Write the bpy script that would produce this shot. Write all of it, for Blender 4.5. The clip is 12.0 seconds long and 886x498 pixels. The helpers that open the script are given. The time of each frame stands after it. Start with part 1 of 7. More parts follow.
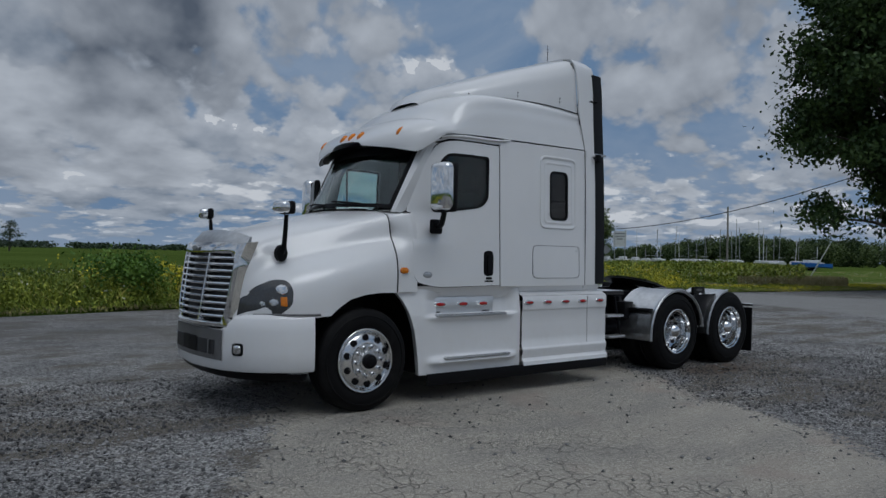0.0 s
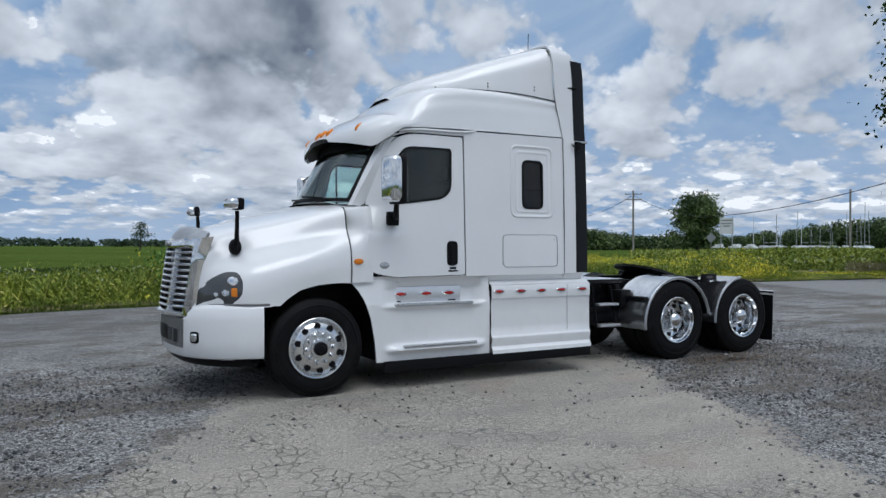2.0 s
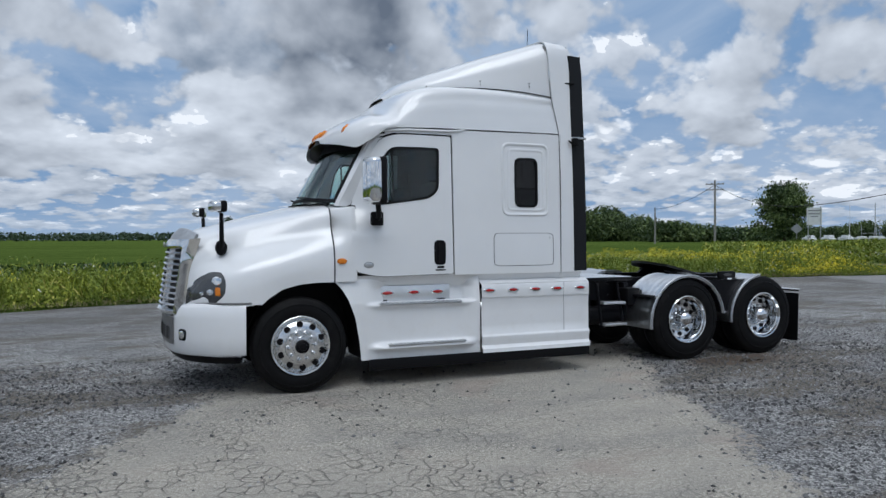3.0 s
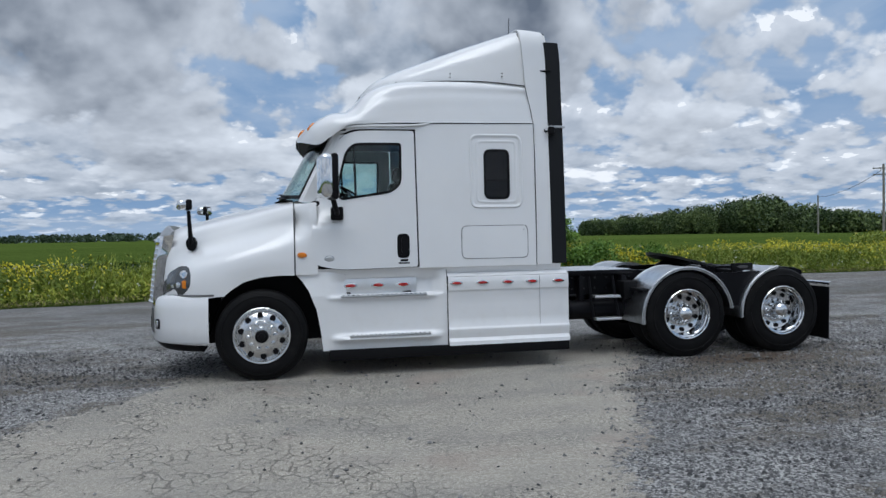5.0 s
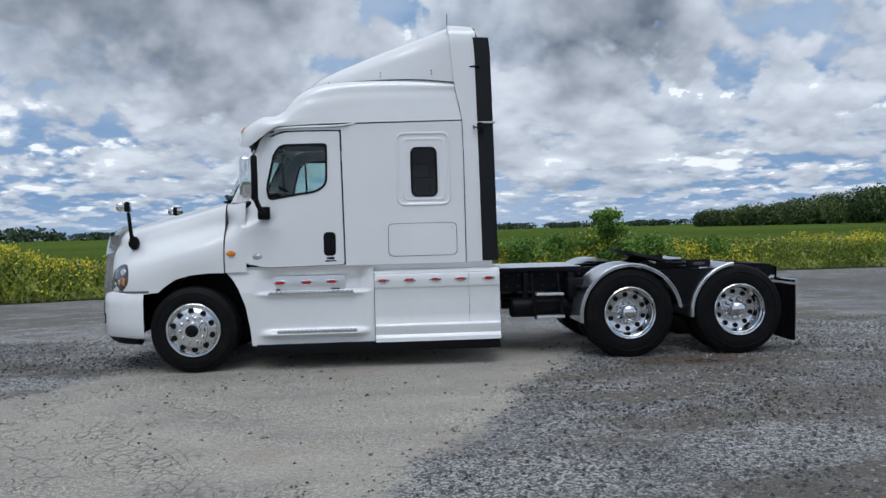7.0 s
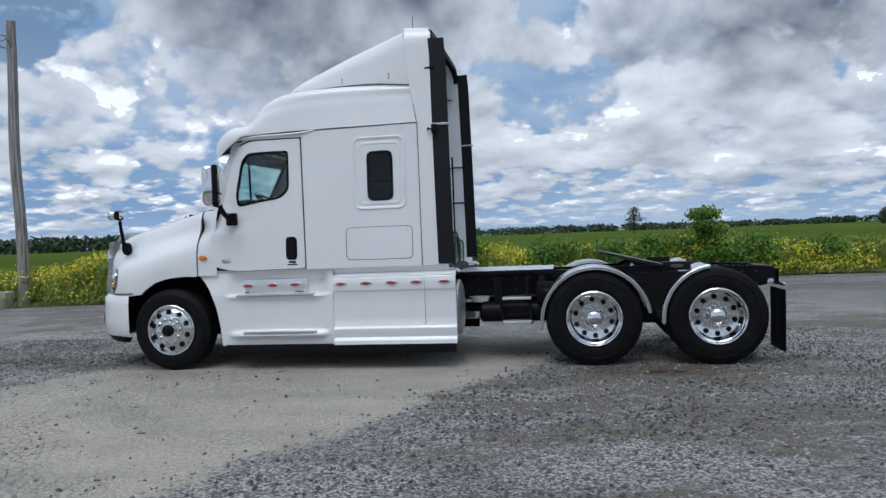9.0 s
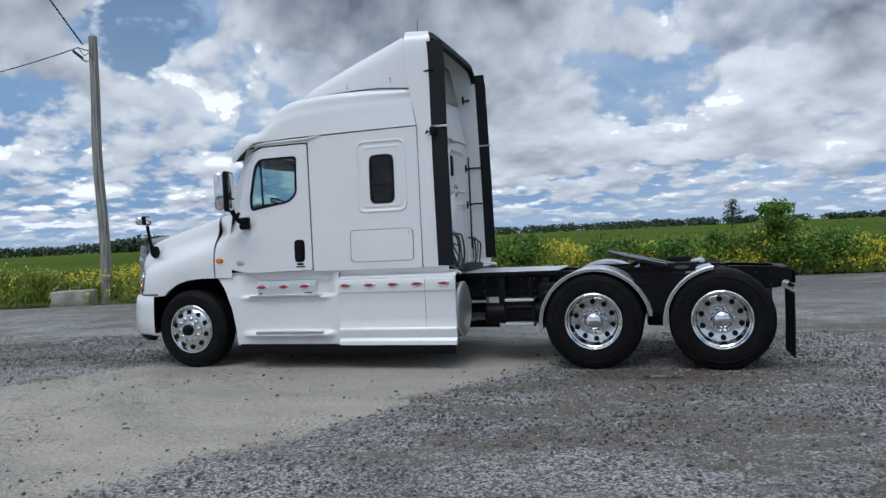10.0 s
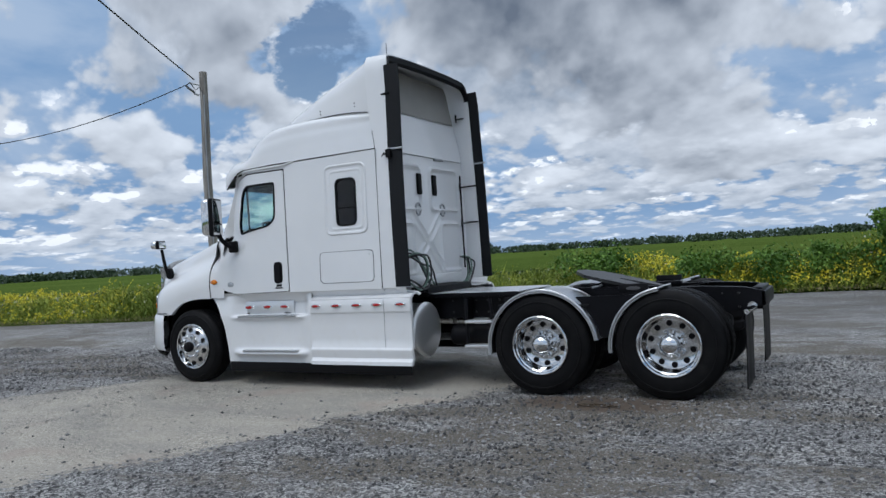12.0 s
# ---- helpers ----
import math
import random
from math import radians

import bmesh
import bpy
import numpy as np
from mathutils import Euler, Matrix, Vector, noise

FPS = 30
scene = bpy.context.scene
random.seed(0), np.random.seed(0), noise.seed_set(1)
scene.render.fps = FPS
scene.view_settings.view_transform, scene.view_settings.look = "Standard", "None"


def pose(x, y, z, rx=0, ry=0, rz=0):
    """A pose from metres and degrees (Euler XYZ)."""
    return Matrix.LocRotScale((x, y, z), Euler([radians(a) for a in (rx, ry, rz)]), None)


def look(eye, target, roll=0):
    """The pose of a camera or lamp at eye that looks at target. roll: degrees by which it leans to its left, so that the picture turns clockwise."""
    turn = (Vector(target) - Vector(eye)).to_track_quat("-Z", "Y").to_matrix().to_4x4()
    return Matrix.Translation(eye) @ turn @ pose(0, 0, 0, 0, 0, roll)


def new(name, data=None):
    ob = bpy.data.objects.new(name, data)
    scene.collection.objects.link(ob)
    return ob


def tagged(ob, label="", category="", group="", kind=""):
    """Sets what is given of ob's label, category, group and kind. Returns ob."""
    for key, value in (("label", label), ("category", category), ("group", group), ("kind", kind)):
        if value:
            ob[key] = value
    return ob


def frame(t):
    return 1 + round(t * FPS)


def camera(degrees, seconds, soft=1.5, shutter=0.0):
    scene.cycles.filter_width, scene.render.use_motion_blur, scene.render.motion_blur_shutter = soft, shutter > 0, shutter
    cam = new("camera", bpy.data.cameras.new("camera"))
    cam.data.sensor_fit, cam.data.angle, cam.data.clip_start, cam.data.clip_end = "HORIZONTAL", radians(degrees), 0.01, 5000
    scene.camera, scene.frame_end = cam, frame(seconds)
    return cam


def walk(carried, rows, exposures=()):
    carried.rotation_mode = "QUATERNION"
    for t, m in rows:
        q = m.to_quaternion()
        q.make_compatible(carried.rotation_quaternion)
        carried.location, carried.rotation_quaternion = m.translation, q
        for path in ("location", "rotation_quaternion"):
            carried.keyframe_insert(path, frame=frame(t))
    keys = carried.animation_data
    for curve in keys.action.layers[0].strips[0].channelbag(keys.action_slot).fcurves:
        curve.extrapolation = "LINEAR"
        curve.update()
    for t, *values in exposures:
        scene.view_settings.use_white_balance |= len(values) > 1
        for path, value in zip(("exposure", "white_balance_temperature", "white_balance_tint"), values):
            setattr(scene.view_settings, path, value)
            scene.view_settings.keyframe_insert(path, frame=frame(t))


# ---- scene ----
cam = camera(61.7, 12.0)
PATH = [
    (0, (-3.824, -6.027, 1.524), (-2.589, -4.454, 1.539), 1.2),
    (0.5, (-3.64, -6.312, 1.502), (-2.428, -4.722, 1.519), 0.8),
    (1, (-3.338, -6.551, 1.511), (-2.161, -4.935, 1.521), 0.6),
    (1.5, (-2.99, -6.856, 1.522), (-1.874, -5.197, 1.523), 0.4),
    (2, (-2.586, -7.073, 1.523), (-1.598, -5.334, 1.514), 0.1),
    (2.5, (-2.139, -7.303, 1.541), (-1.264, -5.505, 1.523), -0.2),
    (3, (-1.67, -7.568, 1.596), (-0.878, -5.731, 1.567), -0.2),
    (5, (0.309, -8.247, 1.557), (0.715, -6.289, 1.518), -1.0),
    (5.5, (0.834, -8.365, 1.557), (1.164, -6.392, 1.516), -1.2),
    (6, (1.365, -8.458, 1.568), (1.649, -6.479, 1.522), -1.2),
    (6.5, (1.887, -8.566, 1.578), (2.087, -6.577, 1.527), -1.3),
    (7, (2.433, -8.568, 1.568), (2.536, -6.571, 1.516), -1.5),
    (9, (4.775, -8.359, 1.51), (4.45, -6.386, 1.476), -2.2),
    (9.5, (5.286, -8.259, 1.514), (4.864, -6.304, 1.482), -2.4),
    (10, (5.837, -8.15, 1.537), (5.266, -6.234, 1.502), -2.7),
    (10.5, (6.371, -7.951, 1.542), (5.696, -6.069, 1.507), -3.0),
    (11, (6.934, -7.767, 1.536), (6.148, -5.928, 1.519), -3.2),
    (11.5, (7.459, -7.497, 1.515), (6.578, -5.702, 1.521), -3.3),
    (12, (7.972, -7.226, 1.526), (7.009, -5.473, 1.544), -3.5),
]
STOPS = [(0.0, -0.90), (0.3, -0.70), (0.6, -0.33), (1.0, -0.10), (1.5, -0.08), (2.5, -0.13), (6.0, -0.10), (9.0, -0.02), (12.0, -0.02)]
walk(cam, [(t, look(eye, target, roll)) for t, eye, target, roll in PATH], [(t, ev, 5930.0, 9.0) for t, ev in STOPS])

# ---- world, sun ----
world = bpy.data.worlds.new("overcast_sky")
scene.world = world
world.use_nodes = True
wn, wl = world.node_tree.nodes, world.node_tree.links
wn.clear()


def wmath(op, a, b=None, c=None, clamp=False):
    n = wn.new("ShaderNodeMath")
    n.operation, n.use_clamp = op, clamp
    for i, v in enumerate((a, b, c)):
        if v is None:
            continue
        if isinstance(v, (int, float)):
            n.inputs[i].default_value = v
        else:
            wl.new(v, n.inputs[i])
    return n.outputs[0]


def wvec(op, a, b=None, scale=None):
    n = wn.new("ShaderNodeVectorMath")
    n.operation = op
    for i, v in enumerate((a, b)):
        if v is None:
            continue
        if isinstance(v, tuple):
            n.inputs[i].default_value = v
        else:
            wl.new(v, n.inputs[i])
    if scale is not None:
        if isinstance(scale, (int, float)):
            n.inputs["Scale"].default_value = scale
        else:
            wl.new(scale, n.inputs["Scale"])
    return n.outputs["Value"] if op == "DOT_PRODUCT" else n.outputs[0]


def wsmooth(v, lo, hi, out0=0.0, out1=1.0):
    n = wn.new("ShaderNodeMapRange")
    n.interpolation_type = "SMOOTHSTEP"
    wl.new(v, n.inputs[0])
    n.inputs[1].default_value, n.inputs[2].default_value = lo, hi
    n.inputs[3].default_value, n.inputs[4].default_value = out0, out1
    return n.outputs[0]


def wmix(f, a, b):
    n = wn.new("ShaderNodeMix")
    n.data_type = "RGBA"
    wl.new(f, n.inputs[0])
    for s, v in ((6, a), (7, b)):
        if isinstance(v, tuple):
            n.inputs[s].default_value = (*v, 1)
        else:
            wl.new(v, n.inputs[s])
    return n.outputs[2]


SUN_EL, SUN_AZ = 62.0, -103.0
sky = wn.new("ShaderNodeTexSky")
sky.sky_type, sky.sun_disc = "NISHITA", False
sky.sun_elevation, sky.sun_rotation = radians(SUN_EL), radians(90 - SUN_AZ)
sky_col = wvec("SCALE", sky.outputs[0], scale=0.085)

co = wn.new("ShaderNodeTexCoord").outputs["Generated"]
sep = wn.new("ShaderNodeSeparateXYZ")
wl.new(co, sep.inputs[0])
up = wmath("MAXIMUM", sep.outputs[2], 0.0)


def cloud_noise(scale, detail, rough, seed, flat=1.6, warp=0.0):
    """Soft noise over the sky's dome."""
    n = wn.new("ShaderNodeTexNoise")
    n.inputs["Scale"].default_value, n.inputs["Detail"].default_value, n.inputs["Roughness"].default_value = scale, detail, rough
    n.inputs["Distortion"].default_value = warp
    wl.new(wvec("ADD", wvec("MULTIPLY", co, (1.0, 1.0, flat)), (seed, seed * 0.7, seed * 0.3)), n.inputs["Vector"])
    return n.outputs["Fac"]


def toward(az, el, inner, outer):
    """1 within inner degrees of a direction, 0 past outer degrees."""
    a, e = radians(az), radians(el)
    d = wvec("DOT_PRODUCT", co, (math.cos(e) * math.cos(a), math.cos(e) * math.sin(a), math.sin(e)))
    return wsmooth(d, math.cos(radians(outer)), math.cos(radians(inner)))


level = wvec("NORMALIZE", wvec("MULTIPLY", co, (1.0, 1.0, 0.0)))
rise = wmath("ADD", up, 0.055)


def deck(seed, lift):
    """Places on a cloud deck that shrinks towards the horizon; lift > 1 looks a little higher up."""
    return wvec("ADD", wvec("SCALE", level, scale=wmath("POWER", wmath("MULTIPLY", rise, lift), -0.36)), (seed, seed * 1.7, seed * 0.4))


def deck_noise(place, scale, detail, rough, warp=0.0):
    n = wn.new("ShaderNodeTexNoise")
    n.inputs["Scale"].default_value, n.inputs["Detail"].default_value, n.inputs["Roughness"].default_value = scale, detail, rough
    n.inputs["Distortion"].default_value = warp
    wl.new(place, n.inputs["Vector"])
    return n.outputs["Fac"]


def heap(place, scale):
    """Rounded heads, like a cauliflower's surface."""
    v = wn.new("ShaderNodeTexVoronoi")
    v.feature, v.normalize = "SMOOTH_F1", True
    v.inputs["Scale"].default_value, v.inputs["Detail"].default_value, v.inputs["Roughness"].default_value = scale, 3.0, 0.6
    v.inputs["Smoothness"].default_value = 0.45
    wl.new(place, v.inputs["Vector"])
    return wmath("SUBTRACT", 0.45, v.outputs["Distance"])


def cloud_density(scale, seed, lift, detail):
    p = deck(seed, lift)
    wide = deck_noise(p, scale, 2, 0.5)
    fine = deck_noise(p, scale * 2.4, detail, 0.50, 0.15)
    return wmath("ADD", wmath("ADD", wmath("MULTIPLY", wide, 0.50), wmath("MULTIPLY", fine, 0.50)), wmath("MULTIPLY", heap(p, scale * 3.2), 0.36))


def cumulus(scale, seed, cover, soft, low, high):
    """One layer of heaped clouds: where they stand, and how much light their faces catch."""
    here = cloud_density(scale, seed, 1.0, 9)
    near = cloud_density(scale, seed, 1.085, 8)
    over = cloud_density(scale, seed, 1.38, 4)
    dens = wmath("SUBTRACT", wmath("ADD", here, wmath("MULTIPLY", heavy, 0.16)), wmath("MULTIPLY", gap, 0.36))
    band = wmath("MULTIPLY", wsmooth(up, low * 0.35, low), wsmooth(up, high * 1.5, high))
    dens = wmath("SUBTRACT", dens, wmath("MULTIPLY", wmath("SUBTRACT", 1.0, band), 0.2))
    mask = wsmooth(dens, cover, cover + soft)
    lit = wmath("ADD", wmath("MULTIPLY", wmath("SUBTRACT", here, near), 3.0), wmath("MULTIPLY", wmath("SUBTRACT", here, over), 2.6))
    lit = wmath("SUBTRACT", wmath("ADD", lit, 0.64), wsmooth(dens, cover + 0.03, cover + 0.22, 0.0, 0.52))
    return mask, wmath("ADD", wmath("MULTIPLY", wmath("SUBTRACT", lit, wmath("MULTIPLY", heavy, 0.30)), 0.78), 0.14)


def cloud_colour(lit, colours):
    ramp = wn.new("ShaderNodeValToRGB")
    wl.new(lit, ramp.inputs[0])
    for p, c in zip((0.0, 0.35, 0.65, 1.0), colours):
        el = ramp.color_ramp.elements[0] if p == 0 else (ramp.color_ramp.elements[1] if p == 1.0 else ramp.color_ramp.elements.new(p))
        el.position, el.color = p, (*c, 1)
    return ramp.outputs[0]


def total(*terms):
    out = terms[0]
    for t in terms[1:]:
        out = wmath("ADD", out, t)
    return out


# heavy grey masses and a break of blue, where they hang over the fields
heavy = total(wmath("MULTIPLY", toward(108, 21, 4, 15), 0.75), wmath("MULTIPLY", toward(79, 17, 3, 11), 0.6), wmath("MULTIPLY", toward(73, 12, 2, 8), 0.35), wmath("MULTIPLY", toward(99, 9, 1, 5), 0.3))
gap = total(wmath("MULTIPLY", toward(128, 16, 1.0, 5.5), 0.30), wmath("MULTIPLY", toward(117, 6, 1, 6), 0.04))
gap = wmath("MULTIPLY", gap, wsmooth(cloud_noise(9.0, 5, 0.6, 5.5, 1.5), 0.36, 0.60, 0.1, 1.3))
# thin high layer with broad grey drifts
thin = cloud_noise(3.2, 6, 0.55, 3.1, 2.6, 0.5)
veil = wmix(wsmooth(thin, 0.38, 0.66), (0.225, 0.35, 0.535), (0.40, 0.495, 0.63))
veil = wmix(wsmooth(gap, 0.06, 0.2, 0.0, 0.8), veil, sky_col)
clouds = veil
NEAR = ((0.150, 0.177, 0.222), (0.28, 0.328, 0.405), (0.48, 0.53, 0.605), (0.80, 0.825, 0.86))
FAR = ((0.27, 0.32, 0.39), (0.37, 0.42, 0.50), (0.49, 0.545, 0.62), (0.72, 0.745, 0.785))
for scale, seed, cover, soft, low, high, colours in ((6.5, 7.3, 0.51, 0.10, 0.015, 0.11, FAR), (3.6, 5.2, 0.535, 0.065, 0.04, 0.26, FAR), (2.0, 3.7, 0.53, 0.05, 0.10, 0.5, NEAR)):
    mask, lit = cumulus(scale, seed, cover, soft, low, high)
    clouds = wmix(mask, clouds, cloud_colour(lit, colours))
low = wsmooth(up, 0.0, 0.06, 0.5, 0.0)
hazed = wmix(low, clouds, (0.42, 0.51, 0.63))
high = wsmooth(up, 0.45, 0.8)
bright = wmix(high, hazed, (0.92, 0.95, 1.0))
bg = wn.new("ShaderNodeBackground")
wl.new(bright, bg.inputs[0])
bg.inputs[1].default_value = 1.0
wl.new(bg.outputs[0], wn.new("ShaderNodeOutputWorld").inputs[0])

sun = new("sun", bpy.data.lights.new("sun", "SUN"))
sun.data.energy, sun.data.angle, sun.data.color = 1.35, radians(36), (1.0, 0.97, 0.92)
sun.matrix_world = look((0, 0, 0), (-math.cos(radians(SUN_EL)) * math.cos(radians(SUN_AZ)), -math.cos(radians(SUN_EL)) * math.sin(radians(SUN_AZ)), -math.sin(radians(SUN_EL))))
sun.location = (0, -30, 45)

# ---- materials ----


class Nodes:
    """A small builder for node materials."""

    def __init__(self, name):
        self.m = bpy.data.materials.new(name)
        self.m.use_nodes = True
        self.t = self.m.node_tree
        self.b = self.t.nodes["Principled BSDF"]
        self.co = None

    def coords(self):
        if self.co is None:
            self.co = self.t.nodes.new("ShaderNodeTexCoord").outputs["Object"]
        return self.co

    def put(self, v, socket):
        if isinstance(v, bpy.types.NodeSocket):
            self.t.links.new(v, socket)
        elif isinstance(v, tuple) and len(v) == 3 and socket.type == "RGBA":
            socket.default_value = (*v, 1)
        else:
            socket.default_value = v

    def noise(self, scale, detail=4, rough=0.55, vector=None, dist=0.0):
        n = self.t.nodes.new("ShaderNodeTexNoise")
        n.inputs["Scale"].default_value, n.inputs["Detail"].default_value = scale, detail
        n.inputs["Roughness"].default_value, n.inputs["Distortion"].default_value = rough, dist
        self.t.links.new(vector or self.coords(), n.inputs["Vector"])
        return n.outputs["Fac"]

    def voronoi(self, scale, feature="F1", out="Distance", vector=None, rand=1.0):
        n = self.t.nodes.new("ShaderNodeTexVoronoi")
        n.feature = feature
        n.inputs["Scale"].default_value = scale
        n.inputs["Randomness"].default_value = rand
        self.t.links.new(vector or self.coords(), n.inputs["Vector"])
        return n.outputs[out]

    def smooth(self, v, lo, hi, a=0.0, b=1.0):
        n = self.t.nodes.new("ShaderNodeMapRange")
        n.interpolation_type = "SMOOTHSTEP"
        self.put(v, n.inputs[0])
        for i, q in enumerate((lo, hi, a, b)):
            n.inputs[1 + i].default_value = q
        return n.outputs[0]

    def math(self, op, a, b=None):
        n = self.t.nodes.new("ShaderNodeMath")
        n.operation = op
        self.put(a, n.inputs[0])
        if b is not None:
            self.put(b, n.inputs[1])
        return n.outputs[0]

    def mix(self, f, a, b, mode="MIX"):
        n = self.t.nodes.new("ShaderNodeMix")
        n.data_type, n.blend_type = "RGBA", mode
        self.put(f, n.inputs[0])
        self.put(a, n.inputs[6])
        self.put(b, n.inputs[7])
        return n.outputs[2]

    def vec(self, x=1.0, y=1.0, z=1.0):
        n = self.t.nodes.new("ShaderNodeMapping")
        n.inputs["Scale"].default_value = (x, y, z)
        self.t.links.new(self.coords(), n.inputs[0])
        return n.outputs[0]

    def sep(self):
        n = self.t.nodes.new("ShaderNodeSeparateXYZ")
        self.t.links.new(self.coords(), n.inputs[0])
        return n.outputs

    def random(self):
        return self.t.nodes.new("ShaderNodeObjectInfo").outputs["Random"]

    def island(self):
        return self.t.nodes.new("ShaderNodeNewGeometry").outputs["Random Per Island"]

    def bump(self, height, strength=0.3, distance=0.01, under=None):
        n = self.t.nodes.new("ShaderNodeBump")
        n.inputs["Strength"].default_value, n.inputs["Distance"].default_value = strength, distance
        self.t.links.new(height, n.inputs["Height"])
        if under is not None:
            self.t.links.new(under, n.inputs["Normal"])
        return n.outputs[0]

    def done(self, color, rough=0.5, metal=0.0, normal=None, **more):
        self.put(color, self.b.inputs["Base Color"])
        self.put(rough, self.b.inputs["Roughness"])
        self.put(metal, self.b.inputs["Metallic"])
        if normal is not None:
            self.t.links.new(normal, self.b.inputs["Normal"])
        for k, v in more.items():
            self.put(v, self.b.inputs[k.replace("_", " ")])
        return self.m


def plain(name, color, rough=0.5, metal=0.0, grain=60.0, vary=0.12, bump=0.05, **more):
    """A surface with a little grain and two scales of variation."""
    n = Nodes(name)
    big, small = n.noise(2.3, 3), n.noise(grain, 3)
    dark = tuple(c * (1 - vary) for c in color)
    col = n.mix(n.smooth(n.math("ADD", n.math("MULTIPLY", big, 0.6), n.math("MULTIPLY", small, 0.4)), 0.35, 0.65), dark, color)
    rg = n.math("ADD", n.math("MULTIPLY", n.math("SUBTRACT", small, 0.5), 0.15), rough)
    return n.done(col, rg, metal, n.bump(small, bump, 0.002), **more)


def make_paint():
    n = Nodes("white_paint")
    big, fine = n.noise(1.1, 4), n.noise(9.0, 5)
    z = n.sep()[2]
    film = n.math("MULTIPLY", n.smooth(fine, 0.45, 0.75), n.smooth(z, 1.1, 0.3, 0.0, 0.25))
    col = n.mix(n.smooth(big, 0.3, 0.7), (0.715, 0.72, 0.725), (0.75, 0.755, 0.76))
    col = n.mix(film, col, (0.62, 0.60, 0.56))
    wave = n.bump(n.noise(1.6, 2), 0.03, 0.02)
    return n.done(col, n.math("ADD", n.math("MULTIPLY", fine, 0.06), 0.26), 0.0, wave, Coat_Weight=0.8, Coat_Roughness=0.04)


def make_tyre():
    n = Nodes("tyre_rubber")
    dust = n.smooth(n.noise(7.0, 5, 0.6), 0.45, 0.75)
    col = n.mix(dust, (0.005, 0.005, 0.0055), (0.012, 0.0117, 0.0115))
    return n.done(col, n.math("ADD", n.math("MULTIPLY", dust, 0.2), 0.55), 0.0, n.bump(n.noise(120.0, 2), 0.12, 0.002), Specular_IOR_Level=0.12)


def make_alu(name, base, rough, scratch=0.1):
    n = Nodes(name)
    s = n.noise(14.0, 5, 0.6)
    col = n.mix(n.smooth(s, 0.3, 0.75), base, tuple(c * 0.82 for c in base))
    return n.done(col, n.math("ADD", n.math("MULTIPLY", s, scratch), rough), 1.0, n.bump(n.noise(90.0, 2), 0.03, 0.001))


def make_glass(name, tint, rough=0.0):
    n = Nodes(name)
    return n.done(tint, rough, 0.0, Transmission_Weight=1.0, IOR=1.45)


M = {
    "paint": make_paint(),
    "tyre": make_tyre(),
    "chrome": make_alu("chrome", (0.78, 0.79, 0.80), 0.04, 0.06),
    "alu": make_alu("polished_aluminium", (0.72, 0.73, 0.74), 0.13, 0.15),
    "alu_dull": make_alu("dull_aluminium", (0.55, 0.56, 0.57), 0.32, 0.2),
    "alu_satin": make_alu("satin_aluminium", (0.74, 0.75, 0.76), 0.26, 0.08),
    "black": plain("black_plastic", (0.006, 0.006, 0.007), 0.5, bump=0.08, Specular_IOR_Level=0.12),
    "rubber": plain("extender_rubber", (0.010, 0.011, 0.013), 0.6, bump=0.1, Specular_IOR_Level=0.2),
    "frame": plain("black_chassis_paint", (0.007, 0.007, 0.009), 0.4, vary=0.4, bump=0.12, Specular_IOR_Level=0.12),
    "grease": plain("greased_steel", (0.008, 0.008, 0.008), 0.35, vary=0.5, bump=0.3),
    "seam": plain("panel_gap", (0.06, 0.06, 0.062), 0.7),
    "plate": plain("bright_plate", (0.80, 0.81, 0.82), 0.34, metal=0.85, vary=0.05),
    "grey": plain("grey_bumper_plastic", (0.16, 0.16, 0.165), 0.38, metal=0.4),
    "mesh": plain("dark_grille_mesh", (0.02, 0.02, 0.022), 0.6, grain=200, bump=0.4),
    "amber": plain("amber_lens", (0.75, 0.22, 0.01), 0.15, vary=0.3),
    "red": plain("red_lens", (0.45, 0.02, 0.02), 0.12, vary=0.3),
    "lens_dark": plain("headlight_bezel", (0.055, 0.058, 0.062), 0.14, vary=0.3, Coat_Weight=0.6),
    "badge": plain("badge_grey", (0.33, 0.34, 0.35), 0.35, metal=0.5),
    "trim": plain("cab_trim", (0.014, 0.014, 0.016), 0.8, Specular_IOR_Level=0.15),
    "seat": plain("seat_cloth", (0.014, 0.014, 0.016), 0.9, Specular_IOR_Level=0.1, grain=150, bump=0.3),
    "glass": make_glass("cab_glass", (0.62, 0.78, 0.76)),
    "glass_dark": make_glass("sleeper_glass", (0.05, 0.056, 0.068)),
    "clear": make_glass("lens_clear", (0.93, 0.94, 0.95)),
    "screen": plain("fairing_net", (0.30, 0.29, 0.27), 0.8, grain=160, bump=0.3),
    "hose": plain("air_hose", (0.02, 0.02, 0.022), 0.45),
    "hose_green": plain("green_hose", (0.13, 0.20, 0.16), 0.45),
    "white_plain": plain("white_gelcoat", (0.72, 0.73, 0.74), 0.35),
    "blue": plain("blue_tarp", (0.03, 0.16, 0.55), 0.5),
    "steel": plain("galvanised_steel", (0.42, 0.43, 0.44), 0.45, metal=0.7, vary=0.25),
    "wire": plain("cable_black", (0.02, 0.02, 0.022), 0.6),
}


def make_wood_pole():
    n = Nodes("weathered_pole")
    grain = n.noise(5.0, 6, 0.65, n.vec(6, 6, 0.25))
    col = n.mix(n.smooth(grain, 0.3, 0.72), (0.13, 0.12, 0.105), (0.36, 0.34, 0.31))
    return n.done(col, 0.85, 0.0, n.bump(grain, 0.5, 0.01))


